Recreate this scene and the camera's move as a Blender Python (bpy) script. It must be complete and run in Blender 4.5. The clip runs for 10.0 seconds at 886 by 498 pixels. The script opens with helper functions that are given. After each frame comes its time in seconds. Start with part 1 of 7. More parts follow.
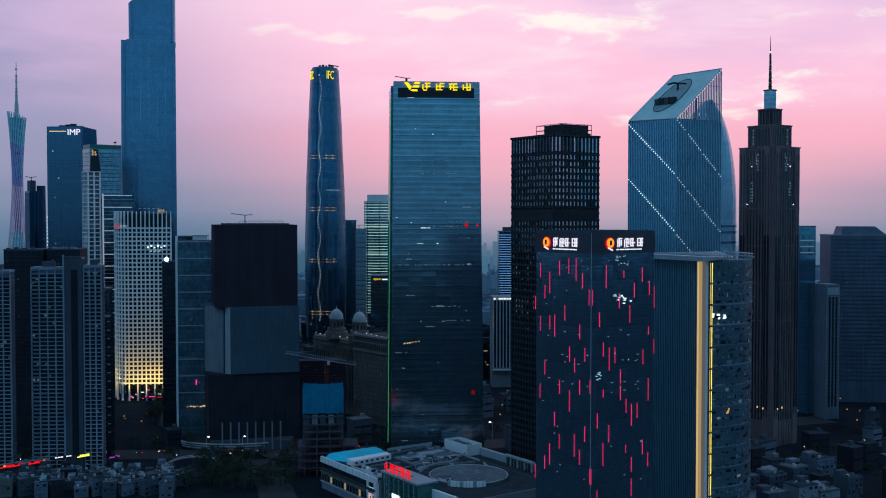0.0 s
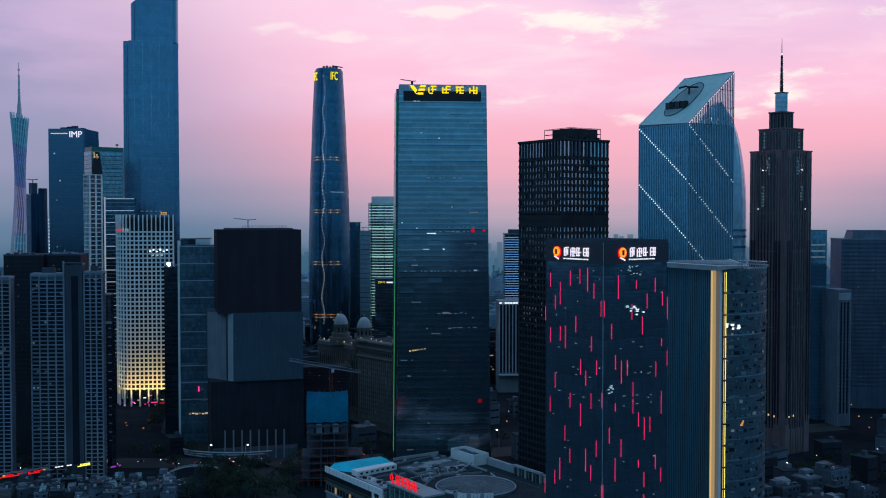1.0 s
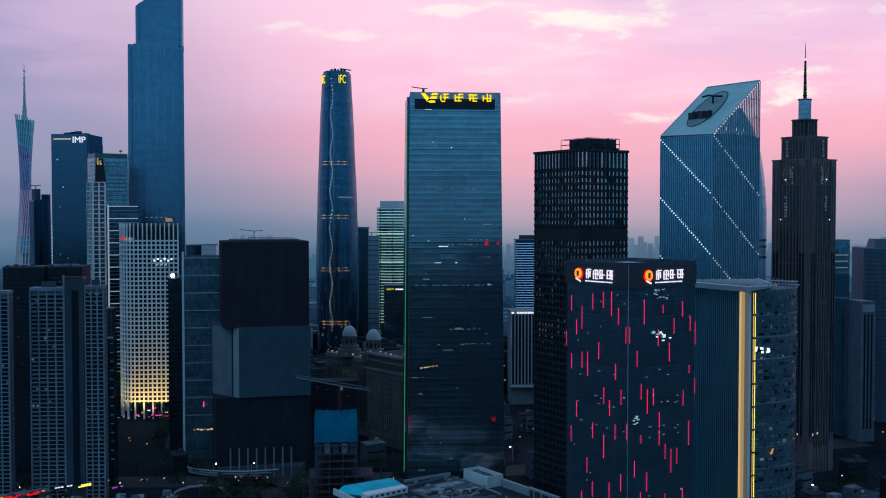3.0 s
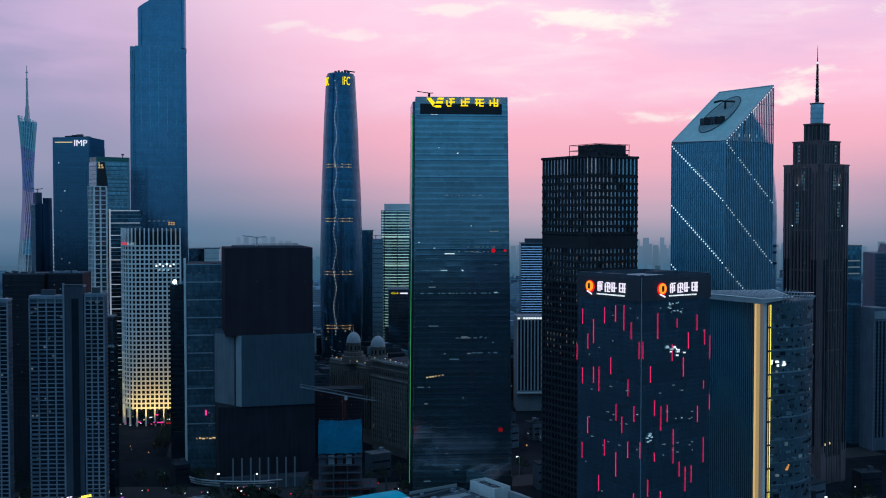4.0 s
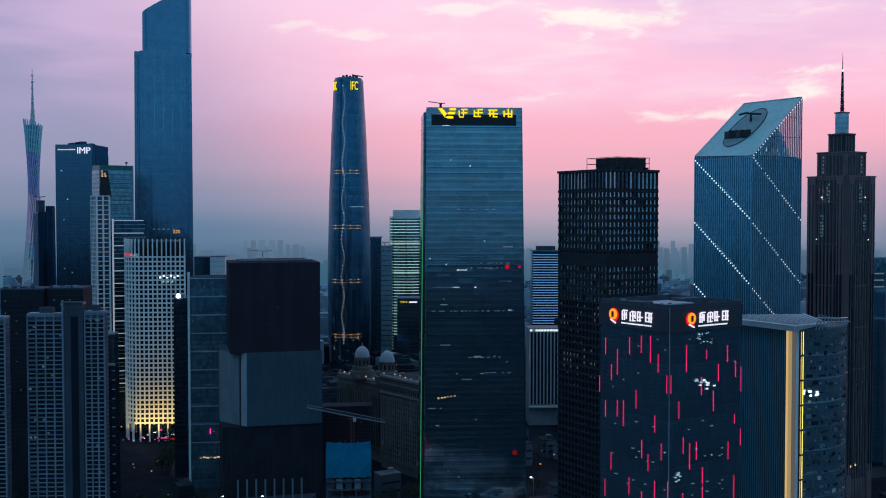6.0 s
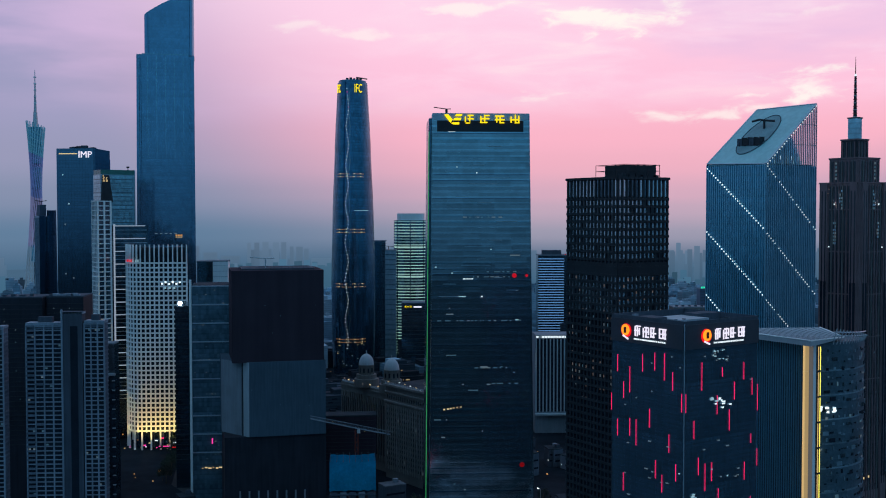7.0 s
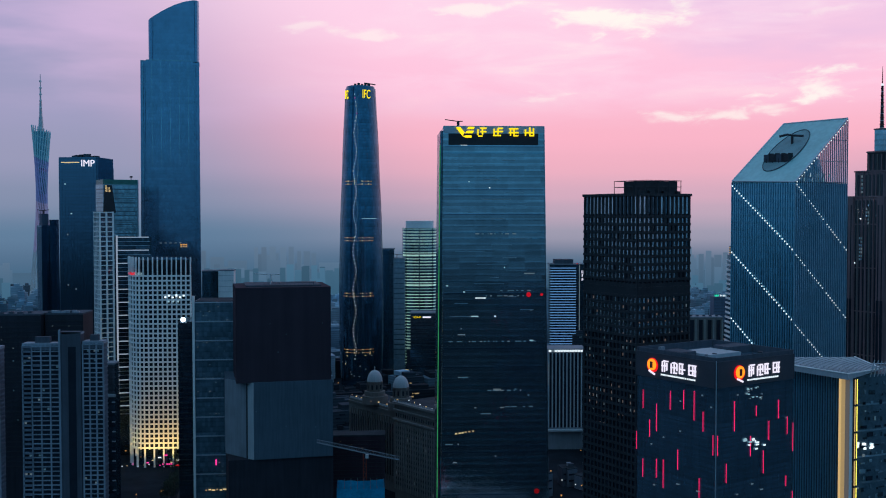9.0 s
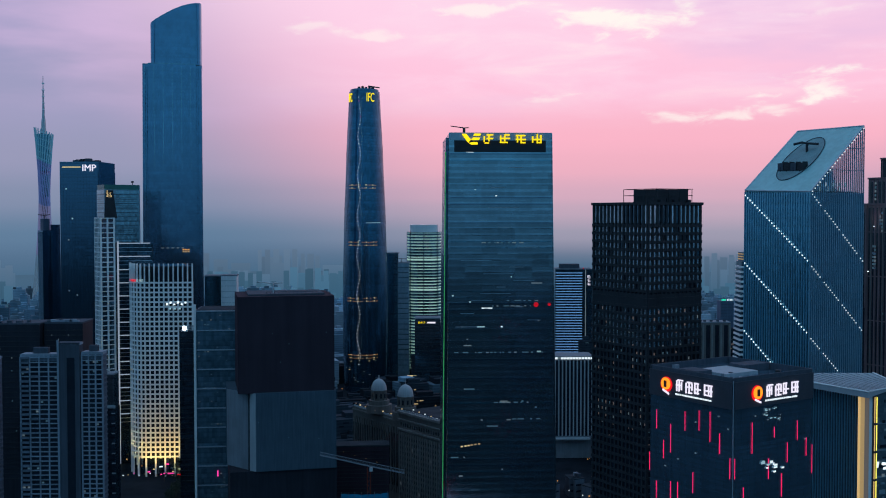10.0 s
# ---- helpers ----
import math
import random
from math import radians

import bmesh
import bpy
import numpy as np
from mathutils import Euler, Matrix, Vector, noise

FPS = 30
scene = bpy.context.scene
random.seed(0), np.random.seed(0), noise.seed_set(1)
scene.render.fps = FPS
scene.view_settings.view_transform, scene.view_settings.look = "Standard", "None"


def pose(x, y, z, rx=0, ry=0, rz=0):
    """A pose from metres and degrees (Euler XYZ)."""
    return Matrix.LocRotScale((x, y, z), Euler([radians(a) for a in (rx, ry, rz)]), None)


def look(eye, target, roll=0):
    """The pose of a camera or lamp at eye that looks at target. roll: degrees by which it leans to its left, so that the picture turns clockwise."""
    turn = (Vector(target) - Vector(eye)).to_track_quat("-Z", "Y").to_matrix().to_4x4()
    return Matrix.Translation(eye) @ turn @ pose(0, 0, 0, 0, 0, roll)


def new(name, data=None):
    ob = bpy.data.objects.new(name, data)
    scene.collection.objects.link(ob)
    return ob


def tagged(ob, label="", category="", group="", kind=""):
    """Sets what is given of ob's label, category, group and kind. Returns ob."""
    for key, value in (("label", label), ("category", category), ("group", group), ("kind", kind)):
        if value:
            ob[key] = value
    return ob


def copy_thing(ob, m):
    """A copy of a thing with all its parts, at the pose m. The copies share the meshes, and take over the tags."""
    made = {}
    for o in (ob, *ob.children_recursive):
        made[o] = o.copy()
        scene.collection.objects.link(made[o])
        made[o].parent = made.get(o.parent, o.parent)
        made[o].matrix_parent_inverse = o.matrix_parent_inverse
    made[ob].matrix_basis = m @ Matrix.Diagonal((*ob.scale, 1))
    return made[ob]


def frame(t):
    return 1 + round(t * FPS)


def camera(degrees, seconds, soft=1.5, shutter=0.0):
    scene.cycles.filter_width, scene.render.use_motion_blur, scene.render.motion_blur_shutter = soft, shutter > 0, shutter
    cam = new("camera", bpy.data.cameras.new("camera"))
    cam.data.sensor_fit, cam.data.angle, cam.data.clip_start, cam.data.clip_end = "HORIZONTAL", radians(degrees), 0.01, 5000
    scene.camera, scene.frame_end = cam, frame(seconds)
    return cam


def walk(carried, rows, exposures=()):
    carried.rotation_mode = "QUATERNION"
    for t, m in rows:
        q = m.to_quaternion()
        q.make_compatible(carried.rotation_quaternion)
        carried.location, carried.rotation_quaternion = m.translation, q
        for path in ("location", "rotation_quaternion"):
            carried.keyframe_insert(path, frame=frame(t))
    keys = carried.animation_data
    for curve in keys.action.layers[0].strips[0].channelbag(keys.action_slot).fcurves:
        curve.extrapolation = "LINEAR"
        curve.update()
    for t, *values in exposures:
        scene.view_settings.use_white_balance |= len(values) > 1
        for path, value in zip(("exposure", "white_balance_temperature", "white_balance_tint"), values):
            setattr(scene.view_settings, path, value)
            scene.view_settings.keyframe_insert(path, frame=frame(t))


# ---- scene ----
cam = camera(45.93, 10.0, soft=1.05)
# seconds, x, y, z, yaw, pitch, roll
ROWS = [
    (0.0, 0.00, 0.00, 205.83, -1.368, -1.744, -0.004),
    (0.5, -0.89, 6.94, 208.27, -1.271, -1.773, -0.002),
    (1.0, -1.76, 13.88, 210.75, -1.173, -1.799, -0.000),
    (1.5, -2.62, 20.81, 213.28, -1.074, -1.823, 0.002),
    (2.0, -3.46, 27.75, 215.85, -0.975, -1.845, 0.004),
    (2.5, -4.29, 34.68, 218.46, -0.876, -1.865, 0.005),
    (3.0, -5.10, 41.61, 221.09, -0.776, -1.882, 0.007),
    (3.5, -5.90, 48.53, 223.76, -0.676, -1.897, 0.009),
    (4.0, -6.69, 55.46, 226.44, -0.575, -1.910, 0.011),
    (4.5, -7.46, 62.38, 229.14, -0.473, -1.920, 0.013),
    (5.0, -8.21, 69.30, 231.86, -0.371, -1.929, 0.015),
    (5.5, -8.95, 76.22, 234.58, -0.269, -1.934, 0.017),
    (6.0, -9.68, 83.14, 237.31, -0.165, -1.938, 0.019),
    (6.5, -10.39, 90.06, 240.03, -0.062, -1.940, 0.021),
    (7.0, -11.08, 96.97, 242.75, 0.042, -1.939, 0.023),
    (7.5, -11.76, 103.89, 245.46, 0.147, -1.935, 0.024),
    (8.0, -12.43, 110.80, 248.16, 0.252, -1.930, 0.026),
    (8.5, -13.08, 117.71, 250.84, 0.358, -1.922, 0.028),
    (9.0, -13.71, 124.62, 253.49, 0.464, -1.912, 0.030),
    (9.5, -14.34, 131.52, 256.11, 0.570, -1.900, 0.032),
    (10.0, -14.94, 138.43, 258.71, 0.678, -1.886, 0.034),
]
walk(cam, [(t, pose(x, y, z, 90 + pitch, roll, yaw)) for t, x, y, z, yaw, pitch, roll in ROWS])

# ---------- sky ----------
def build_world():
    w = bpy.data.worlds.new("dusk_sky")
    scene.world = w
    w.use_nodes = True
    nt = w.node_tree
    nt.nodes.clear()
    N, L = nt.nodes.new, nt.links.new

    def math_node(op, a, b=None, c=None, clamp=False):
        n = N("ShaderNodeMath")
        n.operation, n.use_clamp = op, clamp
        for k, v in enumerate((a, b, c)):
            if v is None:
                continue
            if isinstance(v, (int, float)):
                n.inputs[k].default_value = v
            else:
                L(v, n.inputs[k])
        return n.outputs[0]

    def ramp(fac, stops):
        n = N("ShaderNodeValToRGB")
        n.color_ramp.interpolation = "EASE"
        while len(n.color_ramp.elements) < len(stops):
            n.color_ramp.elements.new(0.5)
        for e, (p, c) in zip(n.color_ramp.elements, stops):
            e.position, e.color = p, (*c, 1)
        L(fac, n.inputs[0])
        return n.outputs[0]

    def mix(f, a, b):
        n = N("ShaderNodeMix")
        n.data_type = "RGBA"
        L(f, n.inputs[0])
        for v, k in ((a, 6), (b, 7)):
            if isinstance(v, tuple):
                n.inputs[k].default_value = (*v, 1)
            else:
                L(v, n.inputs[k])
        return n.outputs[2]

    def span(v, lo, hi):
        n = N("ShaderNodeMapRange")
        n.interpolation_type = "SMOOTHSTEP"
        L(v, n.inputs[0])
        n.inputs[1].default_value, n.inputs[2].default_value = lo, hi
        return n.outputs[0]

    co = N("ShaderNodeTexCoord")
    sep = N("ShaderNodeSeparateXYZ")
    L(co.outputs["Generated"], sep.inputs[0])
    x, y, z = sep.outputs
    up = math_node("MULTIPLY_ADD", z, 0.5, 0.5, clamp=True)
    # z -> ramp position: horizon at 0.5, 11.5 degrees at 0.6
    pink = ramp(up, [(0.0, (0.01, 0.02, 0.04)), (0.474, (0.058, 0.122, 0.215)), (0.491, (0.34, 0.325, 0.43)), (0.501, (0.52, 0.385, 0.495)), (0.510, (0.68, 0.41, 0.525)),
                     (0.523, (0.87, 0.44, 0.55)), (0.536, (0.96, 0.465, 0.585)), (0.562, (1.0, 0.57, 0.74)), (0.600, (1.0, 0.66, 0.83)), (0.68, (0.42, 0.38, 0.60)), (0.82, (0.21, 0.41, 0.66)), (1.0, (0.22, 0.41, 0.64))])
    lilac = ramp(up, [(0.0, (0.01, 0.02, 0.04)), (0.474, (0.042, 0.112, 0.215)), (0.491, (0.12, 0.21, 0.33)), (0.508, (0.235, 0.28, 0.415)),
                      (0.525, (0.32, 0.325, 0.485)), (0.550, (0.345, 0.34, 0.53)), (0.600, (0.37, 0.355, 0.58)), (0.68, (0.24, 0.30, 0.55)), (0.82, (0.21, 0.41, 0.66)), (1.0, (0.22, 0.41, 0.64))])
    blue = ramp(up, [(0.0, (0.015, 0.025, 0.04)), (0.47, (0.014, 0.04, 0.08)), (0.51, (0.06, 0.18, 0.32)), (0.56, (0.07, 0.275, 0.49)), (0.60, (0.08, 0.285, 0.51)), (0.68, (0.12, 0.35, 0.63)), (0.82, (0.19, 0.42, 0.67)), (1.0, (0.22, 0.41, 0.64))])
    side = span(math_node("MULTIPLY_ADD", z, 0.9, math_node("ADD", x, -0.09)), -0.36, 0.0)
    front = mix(side, lilac, pink)
    dull = math_node("MULTIPLY", span(x, 0.26, 0.46), math_node("MULTIPLY", math_node("SUBTRACT", 1.0, span(z, 0.015, 0.08)), 0.6))
    front = mix(dull, front, lilac)
    # streaks of cloud
    mp = N("ShaderNodeMapping")
    mp.inputs["Scale"].default_value = (3.4, 3.4, 15.0)
    mp.inputs["Location"].default_value = CLOUD
    L(co.outputs["Generated"], mp.inputs[0])
    nz = N("ShaderNodeTexNoise")
    nz.inputs["Scale"].default_value, nz.inputs["Detail"].default_value, nz.inputs["Roughness"].default_value = 1.9, 8, 0.58
    nz.inputs["Distortion"].default_value = 0.35
    L(mp.outputs[0], nz.inputs["Vector"])
    n2 = N("ShaderNodeTexNoise")
    n2.inputs["Scale"].default_value, n2.inputs["Detail"].default_value = 0.8, 5
    L(mp.outputs[0], n2.inputs["Vector"])
    # torn edges of the banks
    m3 = N("ShaderNodeMapping")
    m3.inputs["Scale"].default_value = (13.0, 13.0, 40.0)
    L(co.outputs["Generated"], m3.inputs[0])
    n3 = N("ShaderNodeTexNoise")
    n3.inputs["Scale"].default_value, n3.inputs["Detail"].default_value, n3.inputs["Roughness"].default_value = 1.6, 8, 0.6
    n3.inputs["Distortion"].default_value = 0.6
    L(m3.outputs[0], n3.inputs["Vector"])
    high = span(z, 0.07, 0.15)
    cream = math_node("MULTIPLY", span(nz.outputs[0], 0.56, 0.72), high)
    cream = math_node("MULTIPLY", cream, math_node("MULTIPLY", span(x, -0.25, 0.15), 0.45))
    # brighter banks of torn cloud, their outlines pulled about
    m4 = N("ShaderNodeMapping")
    m4.inputs["Scale"].default_value = (7.0, 7.0, 16.0)
    L(co.outputs["Generated"], m4.inputs[0])
    n4 = N("ShaderNodeTexNoise")
    n4.inputs["Scale"].default_value, n4.inputs["Detail"].default_value = 1.8, 5
    L(m4.outputs[0], n4.inputs["Vector"])
    pull = N("ShaderNodeSeparateColor")
    L(n4.outputs["Color"], pull.inputs[0])
    wx0 = math_node("MULTIPLY_ADD", math_node("SUBTRACT", pull.outputs[0], 0.5), 0.16, x)
    wz0 = math_node("MULTIPLY_ADD", math_node("SUBTRACT", pull.outputs[1], 0.5), 0.05, z)
    for cx, cz, wx, wz, k in ((0.152, 0.180, 0.060, 0.013, 1.0), (0.205, 0.188, 0.045, 0.010, 0.8), (0.413, 0.174, 0.030, 0.009, 1.0), (0.340, 0.114, 0.045, 0.010, 0.9), (0.308, 0.106, 0.040, 0.008, 0.9),
                              (0.238, 0.092, 0.065, 0.009, 0.7), (-0.060, 0.170, 0.034, 0.006, 0.55), (-0.120, 0.174, 0.045, 0.006, 0.45), (0.020, 0.193, 0.060, 0.006, 0.7), (0.105, 0.113, 0.030, 0.005, 0.55), (0.30, 0.178, 0.04, 0.006, 0.3)):
        dx = math_node("DIVIDE", math_node("SUBTRACT", wx0, cx), wx)
        dz = math_node("DIVIDE", math_node("SUBTRACT", wz0, cz), wz)
        d2 = math_node("ADD", math_node("MULTIPLY", dx, dx), math_node("MULTIPLY", dz, dz))
        near = math_node("EXPONENT", math_node("MULTIPLY", d2, -0.7))
        torn = math_node("MULTIPLY_ADD", n3.outputs[0], 2.6, math_node("MULTIPLY", near, 0.95))
        bank = math_node("MULTIPLY", span(torn, 1.72, 2.45), math_node("MULTIPLY", span(near, 0.04, 0.3), k), clamp=True)
        cream = math_node("MAXIMUM", cream, bank)
    grey = math_node("MULTIPLY", span(n2.outputs[0], 0.45, 0.62), math_node("MULTIPLY", high, 0.55))
    front = mix(grey, front, (0.74, 0.52, 0.78))
    veil = math_node("MULTIPLY", span(nz.outputs[0], 0.44, 0.60), math_node("MULTIPLY", high, 0.42))
    front = mix(math_node("MULTIPLY", veil, span(x, -0.22, 0.05)), front, (1.0, 0.73, 0.87))
    front = mix(cream, front, (1.0, 0.93, 0.88))
    sky = mix(span(y, -0.15, 0.75), blue, front)
    bg = N("ShaderNodeBackground")
    L(sky, bg.inputs[0])
    bg.inputs[1].default_value = SKY
    out = N("ShaderNodeOutputWorld")
    L(bg.outputs[0], out.inputs[0])


CLOUD, SKY = (0.3, 0.0, 0.6), 1.0
build_world()

# ---------- materials ----------
def material(name, base, rough=0.6, metal=0.0, ior=1.5, vary=0.15, scale=0.15, fine=2.0, bump=0.0, rand=0.0, emit=None, power=0.0, streak=0.0, pane=None, tilt=0.02, band=1.0):
    """A surface with two scales of tone, grain in the relief, rain streaks where asked; pane: width and height of its panes, each a little out of true."""
    m = bpy.data.materials.new(name)
    m.use_nodes = True
    nt = m.node_tree
    N, L = nt.nodes.new, nt.links.new
    p = nt.nodes["Principled BSDF"]
    p.inputs["Roughness"].default_value, p.inputs["Metallic"].default_value, p.inputs["IOR"].default_value = rough, metal, ior
    p.inputs["Specular IOR Level"].default_value = 0.5 if rough < 0.3 else 0.2 if rough < 0.78 else 0.03
    geo = N("ShaderNodeNewGeometry")
    big = N("ShaderNodeTexNoise")
    big.inputs["Scale"].default_value, big.inputs["Detail"].default_value = scale, 4
    small = N("ShaderNodeTexNoise")
    small.inputs["Scale"].default_value, small.inputs["Detail"].default_value = fine, 3
    L(geo.outputs["Position"], big.inputs["Vector"])
    if streak:
        mp = N("ShaderNodeMapping")
        mp.inputs["Scale"].default_value = (1.0, 1.0, 0.06)
        L(geo.outputs["Position"], mp.inputs[0])
        L(mp.outputs[0], small.inputs["Vector"])
    else:
        L(geo.outputs["Position"], small.inputs["Vector"])
    add = N("ShaderNodeMath")
    add.operation = "ADD"
    L(big.outputs[0], add.inputs[0])
    L(small.outputs[0], add.inputs[1])
    last = add.outputs[0]
    if rand:
        info = N("ShaderNodeObjectInfo")
        ra = N("ShaderNodeMath")
        ra.operation = "MULTIPLY_ADD"
        L(info.outputs["Random"], ra.inputs[0])
        ra.inputs[1].default_value = rand
        L(last, ra.inputs[2])
        off = N("ShaderNodeMath")
        off.operation = "SUBTRACT"
        L(ra.outputs[0], off.inputs[0])
        off.inputs[1].default_value = rand / 2
        last = off.outputs[0]
    mr = N("ShaderNodeMapRange")
    L(last, mr.inputs[0])
    mr.inputs[1].default_value, mr.inputs[2].default_value = 0.6, 1.4
    mr.inputs[3].default_value, mr.inputs[4].default_value = 1 - vary, 1 + vary
    mr.clamp = False
    sc = N("ShaderNodeVectorMath")
    sc.operation = "SCALE"
    sc.inputs[0].default_value = base
    L(mr.outputs[0], sc.inputs["Scale"])
    L(sc.outputs[0], p.inputs["Base Color"])
    if bump:
        b = N("ShaderNodeBump")
        b.inputs["Strength"].default_value, b.inputs["Distance"].default_value = bump, 0.2
        L(small.outputs[0], b.inputs["Height"])
        L(b.outputs[0], p.inputs["Normal"])
    if pane:
        own, cut = N("ShaderNodeTexCoord"), N("ShaderNodeSeparateXYZ")
        L(own.outputs["Object"], cut.inputs[0])

        def calc(op, a, b, c=None):
            n = N("ShaderNodeMath")
            n.operation = op
            for k, v in enumerate((a, b, c)):
                if isinstance(v, (int, float)):
                    n.inputs[k].default_value = v
                elif v is not None:
                    L(v, n.inputs[k])
            return n.outputs[0]
        along_wall = calc("DIVIDE", calc("ADD", cut.outputs[0], cut.outputs[1]), pane[0])
        storey = calc("DIVIDE", cut.outputs[2], pane[1])
        cell = N("ShaderNodeCombineXYZ")
        L(calc("FLOOR", along_wall, 0), cell.inputs[0])
        L(calc("FLOOR", storey, 0), cell.inputs[2])
        rnd, row = N("ShaderNodeTexWhiteNoise"), N("ShaderNodeTexWhiteNoise")
        rnd.noise_dimensions, row.noise_dimensions = "3D", "1D"
        L(cell.outputs[0], rnd.inputs["Vector"])
        L(calc("FLOOR", storey, 0), row.inputs["W"])
        tone = calc("ADD", calc("MULTIPLY_ADD", rnd.outputs["Value"], vary * 1.3, 1 - vary * 0.65), calc("MULTIPLY_ADD", row.outputs["Value"], vary * 0.9, -vary * 0.45))
        sill = calc("LESS_THAN", calc("FRACT", storey, 0), 0.3)
        tone = calc("MULTIPLY", tone, calc("MULTIPLY_ADD", sill, band - 1.0, 1.0))
        both = N("ShaderNodeVectorMath")
        both.operation = "SCALE"
        L(sc.outputs[0], both.inputs[0])
        L(tone, both.inputs["Scale"])
        L(both.outputs[0], p.inputs["Base Color"])
        lean = N("ShaderNodeVectorMath")
        lean.operation = "MULTIPLY_ADD"
        L(rnd.outputs["Color"], lean.inputs[0])
        lean.inputs[1].default_value = (tilt, tilt, tilt)
        L(b.outputs[0] if bump else geo.outputs["Normal"], lean.inputs[2])
        mid = N("ShaderNodeVectorMath")
        mid.operation = "ADD"
        L(lean.outputs[0], mid.inputs[0])
        mid.inputs[1].default_value = (-tilt / 2, -tilt / 2, -tilt / 2)
        unit = N("ShaderNodeVectorMath")
        unit.operation = "NORMALIZE"
        L(mid.outputs[0], unit.inputs[0])
        L(unit.outputs[0], p.inputs["Normal"])
    if emit:
        p.inputs["Emission Color"].default_value = (*emit, 1)
        p.inputs["Emission Strength"].default_value = power
    return m


def glow(name, colour, power):
    """A lamp, a lit letter or a glow put in for light on a surface: it gives off light."""
    return material(name, tuple(0.3 * c for c in colour), 0.5, emit=colour, power=power, vary=0.05)


GLASS_BLUE = material("glass_blue", (0.22, 0.49, 0.60), 0.10, 0.93, vary=0.12, scale=0.05, fine=0.35, bump=0.012, rand=0.25, pane=(1.1, 4.0), band=0.85)
GLASS_NAVY = material("glass_navy", (0.13, 0.23, 0.32), 0.12, 0.93, vary=0.07, scale=0.05, fine=0.3, bump=0.012, rand=0.2, pane=(1.6, 4.0), tilt=0.01, band=0.85)
GLASS_TEAL = material("glass_teal", (0.285, 0.43, 0.485), 0.11, 0.93, vary=0.22, scale=0.05, fine=0.3, bump=0.012, rand=0.25, pane=(2.0, 4.0), band=0.8)
GLASS_BROAD = material("glass_grey_teal", (0.262, 0.355, 0.395), 0.12, 0.95, vary=0.14, scale=0.05, fine=0.3, bump=0.01, pane=(11.0, 4.09), tilt=0.012, band=1.35)
GLASS_DARK = material("glass_dark", (0.10, 0.175, 0.23), 0.12, 0.85, vary=0.3, scale=0.06, fine=0.4, bump=0.012, rand=0.3, pane=(1.9, 3.95), band=0.75)
GLASS_STRIP = material("glass_blue_black", (0.165, 0.29, 0.385), 0.14, 0.78, vary=0.2, scale=0.06, fine=0.4, bump=0.012, rand=0.08, pane=(3.7, 3.95), tilt=0.025, band=0.8)
GLASS_PALE = material("glass_pale", (0.36, 0.50, 0.58), 0.2, 0.6, vary=0.15, scale=0.03, fine=0.2, bump=0.01, rand=0.2, pane=(2.2, 4.0))
GLASS_CTF = material("glass_steel_blue", (0.165, 0.30, 0.42), 0.14, 0.93, vary=0.10, scale=0.02, fine=0.1, bump=0.008, pane=(2.4, 4.4), tilt=0.015, band=0.92)
TEAL_WALL = material("teal_glazing", (0.095, 0.165, 0.215), 0.3, 0.4, vary=0.3, scale=0.05, fine=0.3, bump=0.02, pane=(2.1, 4.0), tilt=0.02, band=0.85)
BLACK_WALL = material("black_wall", (0.022, 0.024, 0.034), 0.7, vary=0.4, scale=0.05, fine=0.5, streak=1, bump=0.1)
NAVY_WALL = material("navy_wall", (0.085, 0.115, 0.165), 0.6, vary=0.3, scale=0.04, fine=0.4, streak=1, bump=0.08)
GLASS_SLOT = material("glass_slot", (0.13, 0.24, 0.34), 0.14, 0.93, vary=0.12, scale=0.02, fine=0.1)
GLASS_IFC = material("glass_deep_navy", (0.062, 0.165, 0.25), 0.16, 0.85, vary=0.25, scale=0.03, fine=0.2, bump=0.012, pane=(2.4, 4.2), tilt=0.02, band=0.85)
WINDOW = material("window_glass", (0.015, 0.022, 0.032), 0.10, 0.0, vary=0.3, bump=0.01, rand=0.4)
CONC_PALE = material("concrete_pale", (0.34, 0.37, 0.40), 0.75, vary=0.16, scale=0.08, fine=0.6, streak=1, bump=0.1)
CONC_MID = material("concrete_mid", (0.20, 0.22, 0.25), 0.8, vary=0.2, scale=0.08, fine=0.6, streak=1, bump=0.1)
CONC_DARK = material("concrete_dark", (0.075, 0.086, 0.108), 0.8, vary=0.25, scale=0.08, fine=0.7, streak=1, bump=0.1)
STONE_WARM = material("stone_warm", (0.150, 0.139, 0.134), 0.8, vary=0.2, scale=0.08, fine=0.7, streak=1, bump=0.12)
STONE_PALE = material("stone_pale", (0.22, 0.21, 0.205), 0.8, vary=0.25, scale=0.08, fine=0.7, streak=1, bump=0.12)
STONE_BROWN = material("stone_brown", (0.20, 0.128, 0.135), 0.7, vary=0.22, scale=0.08, fine=0.7, streak=1, bump=0.1)
WHITE = material("white_panel", (0.84, 0.81, 0.80), 0.5, vary=0.1, scale=0.1, fine=0.8, streak=1)
METAL_PALE = material("aluminium_pale", (0.42, 0.48, 0.54), 0.38, 0.6, vary=0.12, scale=0.1, fine=1.0, rand=0.1)
METAL_DARK = material("metal_dark", (0.036, 0.039, 0.046), 0.5, 0.3, vary=0.25, scale=0.1, fine=1.0, rand=0.2)
SIGN_BACK = material("sign_back", (0.05, 0.055, 0.07), 0.6, vary=0.2)
NET_BLACK = material("scaffold_net_black", (0.050, 0.037, 0.049), 0.95, vary=0.24, scale=0.025, fine=0.16, streak=1, bump=0.05)
APT_PALE = material("apartment_plaster", (0.24, 0.28, 0.335), 0.75, vary=0.3, scale=0.08, fine=0.6, streak=1, bump=0.1, rand=0.35)
